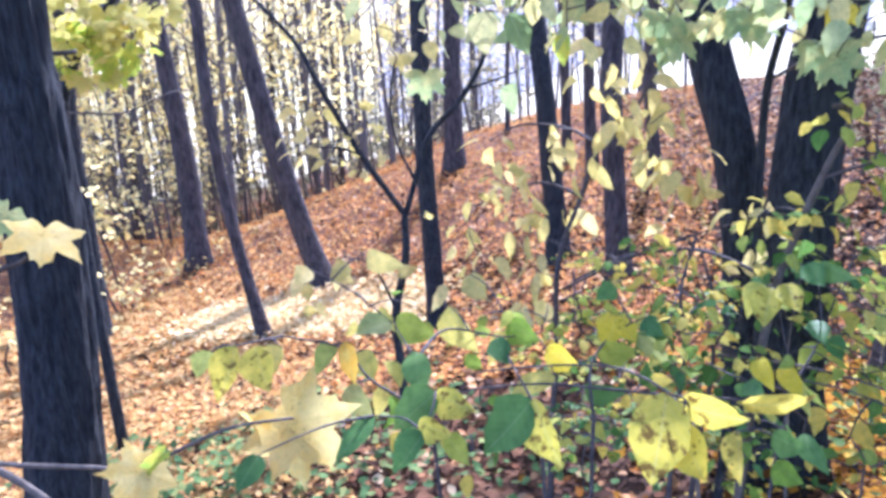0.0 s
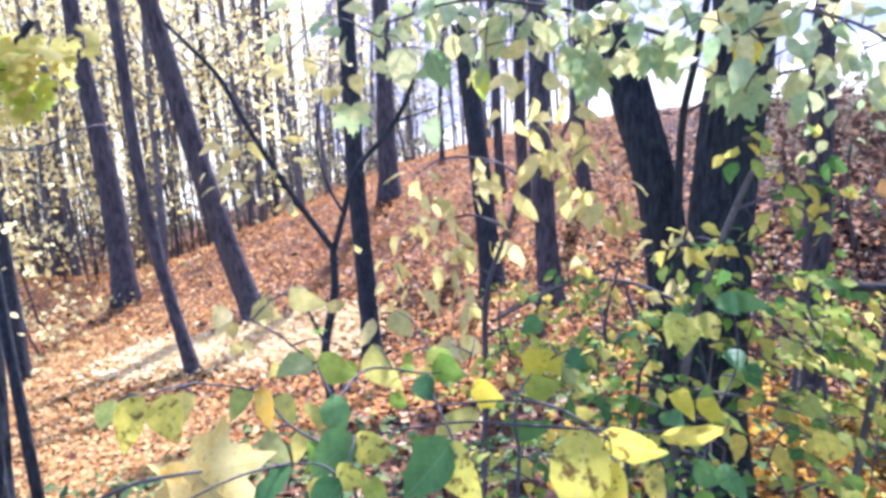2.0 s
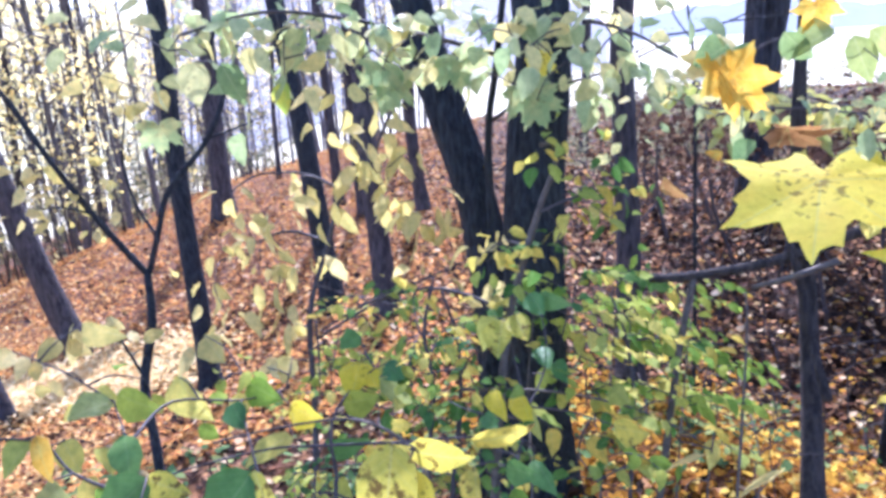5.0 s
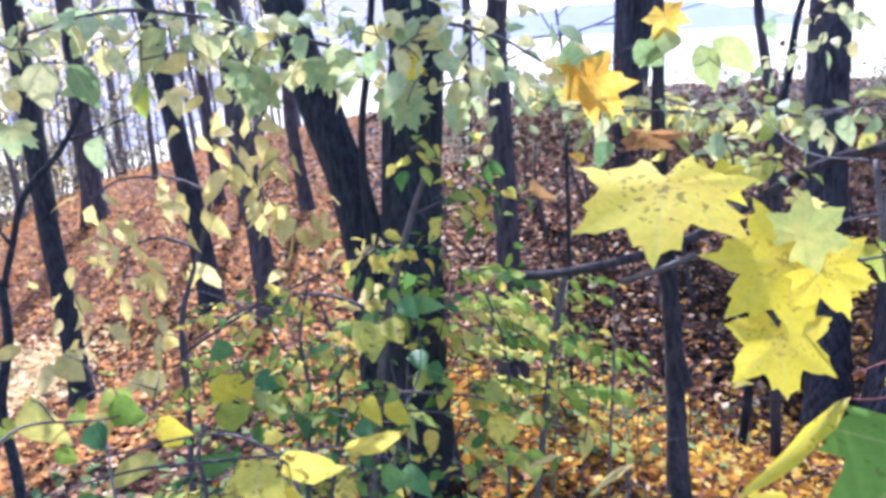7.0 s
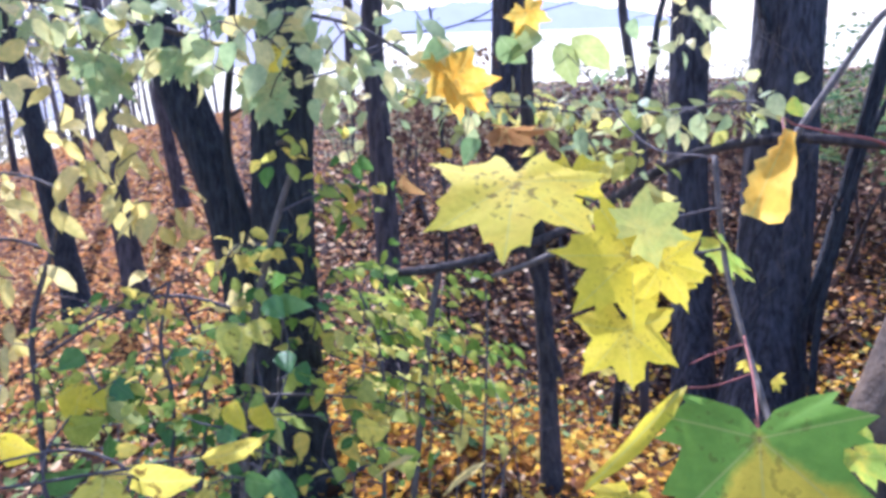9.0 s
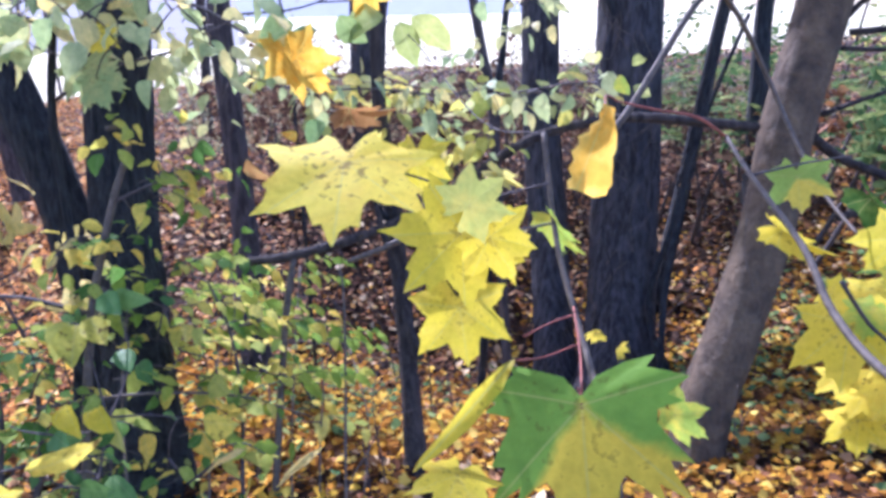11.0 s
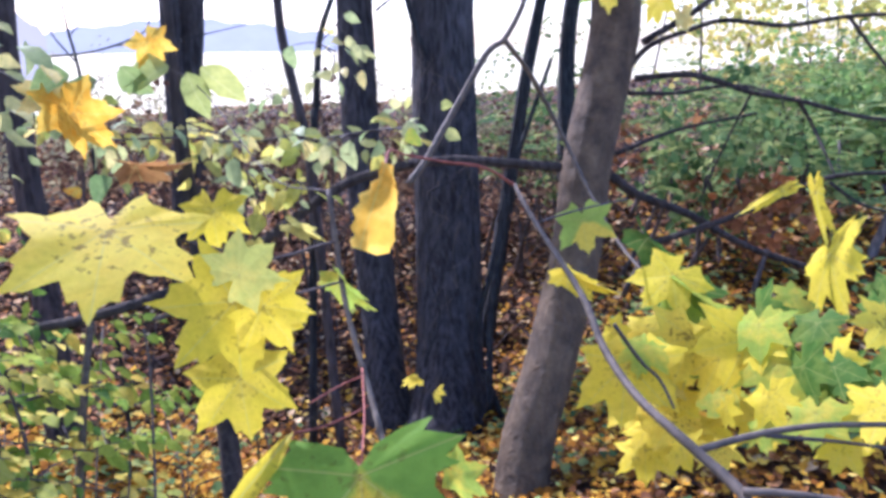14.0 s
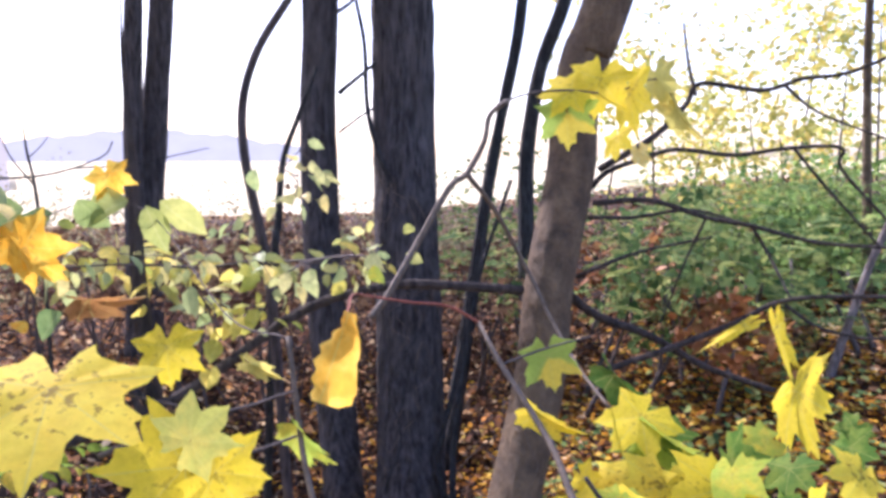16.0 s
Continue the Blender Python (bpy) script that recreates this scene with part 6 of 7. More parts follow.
leaf(maple, (1.343, 0.147, 1.029), (1.292, 0.165, 1.004), YELLOW, "broad", 17, 3, 0.85)
leaf(maple, (1.327, 0.258, 1.101), (1.296, 0.219, 1.083), GREEN, "broad", 25, 4, 0.85)
leaf(maple, (1.253, 0.202, 1.035), (1.218, 0.165, 1.017), YELLOW, "broad", -21, 2, 0.85)
leaf(maple, (1.403, 0.216, 1.020), (1.353, 0.220, 0.990), LIME, "broad", 24, 4, 0.85)
leaf(maple, (1.417, 0.022, 1.036), (1.372, 0.009, 1.011), GREEN, "broad", -21, 4, 0.85)
leaf(maple, (1.277, 0.151, 1.186), (1.232, 0.138, 1.148), LIME, "broad", 20, 4, 0.85)
# the leaves before the crooked tree
leaf(maple, (1.711, 0.557, 1.653), (1.688, 0.542, 1.559), HALFLIME, "broad", 5, 3, 0.71)
leaf(maple, (1.711, 0.550, 1.695), (1.673, 0.637, 1.684), YELLOW, "broad", 45, 1, 0.68)
leaf(maple, (1.748, 0.506, 1.717), (1.728, 0.521, 1.613), YELLOW, "broad", 15, 2, 0.71)
leaf(maple, (1.787, 0.463, 1.691), (1.761, 0.429, 1.557), YELLOW, "broad", 52, 0, 0.6)
leaf(maple, (1.818, 0.421, 1.721), (1.821, 0.396, 1.638), OLIVE, "broad", 40, 2, 0.68)
leaf(maple, (1.853, 0.386, 1.668), (1.841, 0.326, 1.563), OLIVE, "folded", 30, 3, 0.75)
leaf(maple, (1.775, 0.481, 1.606), (1.745, 0.475, 1.541), YELLOW, "broad", 45, 1, 0.68)
leaf(maple, (1.760, 0.432, 1.578), (1.763, 0.420, 1.526), STRAW, "broad", 45, 2, 0.6)
leaf(maple, (1.867, 0.407, 1.684), (1.855, 0.433, 1.733), OLIVE, "broad", 40, 1, 0.68)
branch(maple, [(1.653, 0.678, 1.669), (1.681, 0.618, 1.691), (1.711, 0.550, 1.695), (1.768, 0.487, 1.691), (1.818, 0.421, 1.718), (1.853, 0.386, 1.668)], 0.0025, 0.0014, TWIG, "twig")
branch(maple, [(1.711, 0.550, 1.695), (1.711, 0.555, 1.674), (1.711, 0.557, 1.653)], 0.0014, 0.001, STALK, "stalk")

# maple leaves by the big left tree
side = plant("maple_sapling", (-0.746, 1.180, 0.718), "maple sapling with lime and yellow leaves beside a big tree", "maple sapling")
branch(side, rooted([(-0.765, 1.088, 0.806), (-0.782, 1.194, 1.038), (-0.758, 1.240, 1.130), (-0.725, 1.265, 1.145), (-0.689, 1.291, 1.171)]), 0.007, 0.003, TWIG, "stem")
branch(side, [(-0.711, 1.042, 0.893), (-0.610, 0.988, 0.916), (-0.495, 0.937, 0.938), (-0.411, 0.873, 0.971), (-0.283, 0.859, 1.028), (-0.198, 0.863, 1.036)], 0.004, 0.002, TWIG_GREY)
branch(side, [(-0.743, 1.076, 0.874), (-0.677, 1.045, 0.859), (-0.610, 1.008, 0.840)], 0.007, 0.006, TWIG_GREY)
leaf(side, (-0.689, 1.295, 1.188), (-0.669, 1.227, 1.151), STRAW, "broad", 5, 1, 1.0)
leaf(side, (-0.787, 1.363, 1.209), (-0.802, 1.323, 1.179), FADED, "broad", 10, 2, 1.0)
leaf(side, (-0.365, 0.794, 1.014), (-0.391, 0.745, 0.997), STRAW, "broad", 10, 0, 0.85)
leaf(side, (-0.348, 0.808, 1.024), (-0.373, 0.787, 1.008), LIME, "folded", 20, 2, 1.0)
leaf(side, (-0.233, 0.985, 0.950), (-0.304, 0.941, 0.952), STRAW, "broad", 35, 1, 0.9)
leaf(side, (-0.229, 0.991, 0.959), (-0.160, 0.945, 0.918), STRAW, "broad", 30, 2, 1.0)
leaf(side, (-0.202, 1.007, 0.937), (-0.178, 1.028, 0.966), STRAW, "broad", 35, 3, 0.8)
leaf(side, (-0.276, 0.981, 0.943), (-0.297, 1.006, 0.979), STRAW, "folded", 30, 3, 1.2)

# ---- limbs and dead wood ----
fallen = plant("dead_branch", (1.390, 1.532, 0.950), "long dead branch caught across the stems, dark and crooked", "branch")
branch(fallen, [(1.140, 1.666, 0.910), (1.238, 1.615, 0.916), (1.390, 1.532, 0.950), (1.565, 1.480, 0.998), (1.740, 1.421, 1.093), (1.813, 1.362, 1.152), (1.928, 1.317, 1.188), (2.077, 1.211, 1.212), (2.206, 1.102, 1.201), (2.395, 0.978, 1.171)], 0.012, 0.016, BARK_DEAD)
branch(fallen, [(1.238, 1.615, 0.916), (1.188, 1.589, 0.783), (1.131, 1.543, 0.629), (1.062, 1.476, 0.466), (1.035, 1.462, 0.338)], 0.009, 0.01, TWIG_GREY, "prop")
branch(fallen, [(1.470, 1.390, 0.978), (1.387, 1.445, 0.936), (1.326, 1.506, 0.903)], 0.009, 0.006, TWIG_GREY)

left_limb = plant("bare_limbs", (-1.025, 2.059, 1.480), "thin bare limbs of a big dark tree", "branch")
branch(left_limb, [(-1.105, 2.220, 1.483), (-1.117, 2.124, 1.484), (-1.004, 2.136, 1.476), (-0.951, 2.138, 1.477)], 0.009, 0.006, TWIG_GREY)
branch(left_limb, [(-1.160, 2.046, 1.300), (-1.075, 2.093, 1.319), (-0.979, 2.183, 1.311), (-0.903, 2.268, 1.297), (-0.796, 2.364, 1.340), (-0.748, 2.432, 1.340)], 0.004, 0.002, TWIG)
branch(left_limb, [(-1.161, 2.040, 1.249), (-1.096, 2.091, 1.290), (-1.082, 2.112, 1.317)], 0.003, 0.002, TWIG)
branch(left_limb, [(-1.148, 1.970, 0.893), (-1.085, 1.986, 0.867), (-1.031, 2.071, 0.860)], 0.003, 0.002, TWIG)
branch(left_limb, [(-1.140, 1.896, 0.678), (-1.064, 1.932, 0.690), (-1.009, 2.024, 0.697)], 0.003, 0.002, TWIG)
top_left = plant("maple_sapling", (-1.204, 2.452, 0.526), "young maple with backlit lime-yellow leaves beside a dark tree", "maple sapling")
branch(top_left, rooted([(-1.172, 2.435, 0.447), (-1.222, 2.551, 0.861), (-1.244, 2.605, 1.223), (-1.205, 2.636, 1.404), (-1.131, 2.670, 1.527), (-1.027, 2.707, 1.665)]), 0.02, 0.012, BARK_DARK, "stem")
branch(top_left, [(-1.228, 2.619, 1.295), (-1.256, 2.555, 1.376), (-1.266, 2.497, 1.536)], 0.012, 0.006, BARK_DARK, "limb")
branch(top_left, [(-1.131, 2.670, 1.527), (-0.991, 2.671, 1.573), (-0.887, 2.654, 1.603)], 0.006, 0.003, BARK_DARK, "limb")
for spot in ((-1.180, 2.538, 1.582), (-1.124, 2.562, 1.605), (-1.086, 2.580, 1.560), (-1.021, 2.606, 1.574), (-0.959, 2.630, 1.562), (-0.917, 2.645, 1.569), (-1.112, 2.570, 1.492), (-1.049, 2.596, 1.497), (-0.993, 2.618, 1.502), (-1.199, 2.529, 1.419), (-1.150, 2.552, 1.442), (-1.090, 2.578, 1.437), (-1.213, 2.524, 1.516), (-1.024, 2.605, 1.450), (-1.209, 2.523, 1.618)):
    cluster(top_left, spot, 7, 0.07, 0.05, OLIVE if RNG.random() < 0.7 else LIME, "maple", droop=0.7)

right_limbs = plant("bare_limbs", (2.654, 0.754, 1.070), "dark tangled dead limbs round a crooked tree", "branch")
branch(right_limbs, [(2.563, 0.889, 1.135), (2.630, 0.820, 1.067), (2.716, 0.680, 1.003), (2.786, 0.518, 0.909), (2.855, 0.325, 0.845)], 0.017, 0.009, BARK_DEAD)
branch(right_limbs, [(2.613, 0.860, 1.462), (2.636, 0.806, 1.524), (2.671, 0.702, 1.567), (2.698, 0.608, 1.593), (2.783, 0.460, 1.576), (2.808, 0.307, 1.597), (2.822, 0.175, 1.596), (2.822, 0.172, 1.535), (2.872, 0.037, 1.374)], 0.009, 0.0045, BARK_DEAD)
branch(right_limbs, [(2.618, 0.843, 1.427), (2.721, 0.696, 1.435), (2.810, 0.542, 1.382), (2.834, 0.411, 1.360), (2.905, 0.227, 1.311), (2.917, 0.006, 1.307)], 0.011, 0.0055, BARK_DEAD)
branch(right_limbs, [(2.609, 0.857, 1.383), (2.750, 0.758, 1.377), (2.848, 0.604, 1.401), (2.876, 0.470, 1.372)], 0.008, 0.004, BARK_DEAD)
branch(right_limbs, [(2.578, 0.878, 1.197), (2.674, 0.784, 1.246), (2.758, 0.702, 1.276), (2.858, 0.533, 1.316)], 0.008, 0.004, BARK_DEAD)
branch(right_limbs, [(2.502, 0.769, 0.922), (2.639, 0.571, 1.003), (2.738, 0.430, 1.070), (2.776, 0.281, 1.152), (2.850, -0.004, 1.176)], 0.011, 0.0055, BARK_DEAD)
branch(right_limbs, [(2.627, 0.830, 1.532), (2.727, 0.686, 1.637), (2.843, 0.625, 1.737), (2.848, 0.584, 1.800), (2.886, 0.406, 1.774), (2.900, 0.298, 1.804), (2.911, 0.179, 1.815), (2.912, 0.040, 1.870)], 0.011, 0.0055, BARK_DEAD)
branch(right_limbs, [(2.848, 0.597, 1.762), (2.832, 0.621, 1.867), (2.811, 0.634, 1.986)], 0.007, 0.0035, BARK_DEAD)
branch(right_limbs, [(2.895, 0.344, 1.785), (2.913, 0.248, 1.702), (2.929, 0.053, 1.616)], 0.006, 0.003, BARK_DEAD)
branch(right_limbs, [(2.809, 0.300, 1.597), (2.818, 0.212, 1.486), (2.865, 0.061, 1.308)], 0.006, 0.003, BARK_DEAD)
branch(right_limbs, [(2.834, 0.411, 1.360), (2.884, 0.366, 1.270), (2.776, 0.281, 1.152)], 0.007, 0.0035, BARK_DEAD)
branch(right_limbs, [(2.772, 0.295, 1.134), (2.820, 0.206, 1.067), (2.874, 0.074, 1.039), (2.881, -0.038, 1.068)], 0.006, 0.003, BARK_DEAD)
branch(right_limbs, [(2.810, 0.542, 1.382), (2.828, 0.611, 1.223), (2.781, 0.664, 1.039)], 0.005, 0.0025, BARK_DEAD)

twin_limbs = plant("bare_limbs", (2.935, 1.996, 1.756), "thin bare limbs and vines between dark twin trees", "branch")
branch(twin_limbs, [(3.020, 1.884, 1.423), (2.965, 1.931, 1.590), (2.933, 1.964, 1.778), (2.923, 1.967, 2.031), (2.918, 2.005, 2.215)], 0.014, 0.0084, BARK_DARK)
branch(twin_limbs, [(3.027, 2.191, 1.852), (3.031, 2.098, 1.909), (3.037, 1.995, 1.971)], 0.012, 0.0072, BARK_DARK)
branch(twin_limbs, [(3.033, 2.200, 1.679), (3.054, 2.088, 1.752), (3.050, 2.007, 1.786)], 0.007, 0.0042, BARK_DARK)
branch(twin_limbs, [(2.995, 2.158, 2.197), (2.988, 2.075, 2.234), (2.972, 1.985, 2.313)], 0.01, 0.006, BARK_DARK)
branch(twin_limbs, [(2.751, 1.432, 0.095), (2.874, 1.506, 0.436), (2.999, 1.516, 0.839), (3.089, 1.486, 1.305), (3.101, 1.477, 1.496)], 0.016, 0.0096, BARK_DARK)
branch(twin_limbs, [(2.777, 1.385, 0.062), (2.868, 1.575, 0.324), (2.997, 1.571, 0.635), (3.168, 1.561, 1.046), (3.266, 1.456, 1.475)], 0.014, 0.0084, BARK_DARK)
branch(twin_limbs, [(2.694, 1.719, 0.240), (2.781, 1.696, 0.446), (2.805, 1.772, 0.649), (2.907, 1.703, 0.832)], 0.004, 0.0024, BARK_DARK)
branch(twin_limbs, [(2.872, 1.793, 0.946), (2.951, 1.653, 0.995), (2.935, 1.595, 0.769)], 0.004, 0.0024, BARK_DARK)
tree("thin dead dark tree with a crooked stem", [(3.473, 1.779, 0.812), (3.583, 1.736, 1.432), (3.610, 1.671, 1.831), (3.611, 1.616, 2.062), (3.592, 1.572, 2.284)], 0.035, 0.026, rough=0.28, seed=31, height=5, crown=0, limbs=2)
tree("thin dead dark tree leaning beside another", [(3.782, 1.612, 0.776), (3.845, 1.668, 1.510), (3.852, 1.602, 1.980), (3.853, 1.475, 2.317)], 0.045, 0.036, rough=0.24, seed=32, height=5.5, crown=0, limbs=2)
tree("pale grey leaning stem in the thicket", [(3.423, 0.214, 0.781), (3.464, 0.171, 0.949), (3.503, 0.114, 1.179), (3.523, 0.054, 1.365)], 0.015, 0.013, BARK_PALE_AND_HAZED, seed=33, height=2.6, crown=0, limbs=0)
tree("slim grey tree in the thicket", [(4.887, 0.184, 0.978), (4.917, 0.233, 1.799), (4.854, 0.249, 2.358)], 0.026, 0.02, BARK_SMOOTH, seed=34, height=6, crown=20)
tree("dark slim tree behind the furrowed trunk", [(-2.237, 4.668, -0.358), (-2.288, 4.851, 0.284), (-2.324, 4.948, 0.899), (-2.298, 4.996, 1.423)], 0.05, 0.04, seed=35, height=7)
tree("slim bare tree at the edge of the field", [(3.479, 6.620, 0.284), (3.566, 6.677, 1.084), (3.584, 6.674, 1.855)], 0.05, 0.04, BARK_GREY, crown=8, seed=36, height=7)
tree("thin dark tree near the mound crest", [(1.273, 6.225, 0.128), (1.262, 6.352, 0.946), (1.280, 6.372, 1.604)], 0.05, 0.045, BARK_GREY, crown=8, seed=38, height=8)
tree("thin dark tree near the mound crest", [(1.157, 6.775, 0.174), (1.157, 6.879, 0.912), (1.144, 6.905, 1.626)], 0.045, 0.04, BARK_GREY, crown=8, seed=39, height=8)
tree("thin dark tree near the mound crest", [(1.625, 5.661, 0.354), (1.596, 5.760, 0.973), (1.609, 5.780, 1.570)], 0.05, 0.045, BARK_GREY, crown=8, seed=40, height=8)
tree("very thin bare tree on the crest", [(0.827, 8.893, 0.394), (0.854, 8.950, 1.086), (0.917, 8.951, 1.694)], 0.03, 0.022, BARK_GREY, seed=41, height=6, crown=0)

# Added tree, hidden behind the slim stems; its unseen crown shades the ground.
tree("slim grey tree added by the field to shade the ground", [(6.928, 8.662, 0.134), (7.038, 8.695, 1.412), (7.051, 8.587, 2.881)], 0.07, 0.06, BARK_VEILED, crown=150, limbs=16, spread=0.6, seed=42, height=7.6, limb_low=5.8)

# ---- the wood behind ----
# Most trunks here take the pale bark, distance haze put into its colour.
protos = []
for k in range(10):
    rr = random.Random(50 + k)
    x, y = -9.5 + k * 1.3, 16.0 + (k % 3)
    z = gz(x, y)
    lean = (rr.uniform(-0.25, 0.25), rr.uniform(-0.2, 0.2))
    protos.append(tree("slim grey tree in the yellow wood beyond the mound", [(x, y, z), (x + lean[0] * 0.4, y + lean[1] * 0.4, z + 1.3), (x + lean[0], y + lean[1], z + 3.0)], rr.uniform(0.03, 0.062), rr.uniform(0.024, 0.038),
                       BARK_GREY if k in (0, 3) else BARK_PALE_AND_HAZED, seed=60 + k, height=rr.uniform(7, 10), crown=5, limbs=11, sides=9, spread=0.5, limb_low=-0.8, group="trees of the far wood"))
rr = random.Random(5)
spots = []
while len(spots) < 165:
    yaw = radians(rr.uniform(-14, 34))
    d = rr.uniform(7.5, 22)
    if yaw < radians(2) and d < 11 or d < 9.5:
        continue
    q = (-d * math.sin(yaw), d * math.cos(yaw))
    if all(math.hypot(q[0] - o[0], q[1] - o[1]) > 0.35 for o in spots):
        spots.append(q)
for q in spots:
    s = rr.uniform(0.75, 1.15) if q[0] < -1.2 else rr.uniform(0.5, 0.7)
    # Farther trunks draw only on the bark with haze in its colour.
    copy_thing(rr.choice(protos[:7] if q[0] < -1.2 and math.hypot(*q) < 13 else protos[7:]), pose(q[0], q[1], gz(*q) - 0.1, rr.gauss(0, 4), rr.gauss(0, 4), rr.uniform(0, 360)) @ Matrix.Scale(s, 4))
for k in range(5):
    yaw = radians(rr.uniform(-22, -13))
    d = rr.uniform(12, 22)
    q = (-d * math.sin(yaw), d * math.cos(yaw))
    copy_thing(rr.choice(protos[7:]), pose(q[0], q[1], gz(*q) - 0.05, rr.uniform(-3, 3), rr.uniform(-3, 3), rr.uniform(0, 360)))


def foliage(name, centres, per, spread, size, material, label, category, seed, kind=""):
    """Foliage of a thicket: a thing with stems and one mass of leaves."""
    rng = np.random.default_rng(seed)
    c0 = np.mean(np.array(centres), 0)
    base = (c0[0], c0[1], gz(c0[0], c0[1]))
    root = thing(name, base, label, category, "thickets", kind)
    b = np.array(base)
    part("foliage", mesh("foliage", *crown_data(rng, [np.array(c) - b for c in centres], per, spread, size), material), root)
    for c in centres:
        foot = (c[0] + rng.uniform(-0.2, 0.2), c[1] + rng.uniform(-0.2, 0.2), gz(c[0], c[1]) - 0.05)
        mid = ((c[0] + foot[0]) / 2 + rng.uniform(-0.1, 0.1), (c[1] + foot[1]) / 2, (c[2] + foot[2]) / 2)
        part("stem", tube("stem", [foot, mid, tuple(c)], 0.012, 0.005, TWIG, 6, 4, 0.1, base), root)
    return root


def frond_data(rng, centres, per, spread, length):
    """Arching fronds with paired leaflets, each hanging outwards from its centre."""
    verts, faces = [], []
    for c in centres:
        for _ in range(per):
            a = np.array(c) + rng.normal(0, spread, 3) * np.array((1, 1, 0.55))
            yaw, up = rng.uniform(0, 6.28), rng.uniform(-0.1, 0.7)
            way = np.array((math.cos(yaw), math.sin(yaw), up))
            side = np.array((-math.sin(yaw), math.cos(yaw), rng.uniform(-0.3, 0.3)))
            l = length * rng.uniform(0.6, 1.2)
            for k in range(10):
                s = (k + 1) / 11
                q = a + way * l * s + np.array((0, 0, -0.55 * l * s * s))
                w = l * 0.3 * math.sin(math.pi * min(1, 0.25 + s * 0.72))
                for g in (-1, 1):
                    tip = q + side * g * w + way * l * 0.1 + np.array((0, 0, -0.25 * w))
                    mid = (q + tip) / 2
                    n = len(verts)
                    verts += [q, mid + way * l * 0.035, tip, mid - way * l * 0.035]
                    faces.append((n, n + 1, n + 2, n + 3))
    return verts, faces


def fern(centres, per, spread, length, seed, label):
    rng = np.random.default_rng(seed)
    c0 = np.mean(np.array(centres), 0)
    base = np.array((c0[0], c0[1], gz(c0[0], c0[1])))
    root = thing("bush", base, label, "bush", "thickets")
    part("foliage", mesh("foliage", *frond_data(rng, [np.array(c) - base for c in centres], per, spread, length), BUSH, False), root)
    for c in centres:
        foot = (c[0] + rng.uniform(-0.2, 0.2), c[1] + rng.uniform(-0.2, 0.2), gz(c[0], c[1]) - 0.05)
        part("stem", tube("stem", [foot, ((c[0] + foot[0]) / 2 + 0.05, (c[1] + foot[1]) / 2, (c[2] + foot[2]) / 2), tuple(c)], 0.014, 0.006, TWIG, 6, 4, 0.1, base), root)


GREENERY = "dark green feathery thicket behind a crooked tree"
fern([(4.502, 1.358, 1.217), (4.166, 1.069, 1.127), (4.702, 1.004, 1.156)], 55, 0.2, 0.2, 301, GREENERY)
fern([(5.037, 0.893, 1.207), (5.276, 0.684, 1.235), (4.555, 0.680, 1.058)], 55, 0.22, 0.2, 302, GREENERY)
fern([(5.301, 0.474, 1.239), (5.319, 0.274, 1.276), (4.703, 0.327, 1.093)], 55, 0.22, 0.2, 303, GREENERY)
fern([(4.927, 0.046, 1.292), (4.518, -0.083, 1.126), (5.330, 0.004, 1.374)], 45, 0.22, 0.2, 304, GREENERY)
fern([(3.467, 0.837, 1.012), (3.749, 0.514, 1.047), (3.672, 0.228, 0.993)], 22, 0.14, 0.22, 305, "low green ferny growth on brown litter")
fern([(4.326, 2.192, 1.028), (4.037, 1.855, 0.954), (4.369, 2.391, 0.842)], 25, 0.16, 0.22, 306, "low green ferny growth between dark trees")

# backlit yellow thicket down in the hollow
rr = random.Random(9)
for k in range(44):
    yaw = radians(rr.uniform(13, 36) if k < 37 else rr.uniform(-6, 14))
    d = rr.uniform(9, 19)
    x, y = -d * math.sin(yaw), d * math.cos(yaw)
    z = gz(x, y)
    foliage("bush", [(x + rr.uniform(-0.9, 0.9), y + rr.uniform(-0.9, 0.9), z + rr.uniform(0.5, 4.4)) for _ in range(7)], rr.randint(60, 150), rr.uniform(0.35, 0.65), rr.uniform(0.045, 0.08), CROWN, "sunlit yellow bush in the wood beyond the gully", "bush", 100 + k)
for k, (c, per) in enumerate((([(-2.471, 5.674, -0.487), (-2.361, 6.275, -0.512), (-2.814, 6.112, -0.429)], 110), ([(-1.947, 6.933, -0.594), (-2.064, 6.569, -0.604), (-1.802, 7.489, -0.660)], 110), ([(-2.216, 5.190, -0.538), (-2.230, 4.771, -0.402), (-2.023, 5.510, -0.498)], 60),
                              ([(-2.718, 5.794, 0.361), (-2.671, 5.737, 0.014), (-2.769, 5.808, 0.581)], 90), ([(-2.358, 4.212, 0.196), (-2.267, 3.729, 0.045), (-2.419, 4.250, 0.459)], 110))):
    foliage("bush", c, per, 0.22, 0.05, CROWN, "low pale yellow bush in the shallow gully", "bush", 150 + k)
for k in range(11):
    yaw = radians(-2 + k * 2.3)
    d = 11.5 + (k % 3) * 1.6
    x, y = -d * math.sin(yaw), d * math.cos(yaw)
    foliage("bush", [(x + rr.uniform(-0.6, 0.6), y + rr.uniform(-0.5, 0.5), gz(x, y) + rr.uniform(0.15, 0.9)) for _ in range(6)], 90, 0.3, 0.07, EDGE, "pale dry brush on the ground falling away behind the mound", "bush", 170 + k)
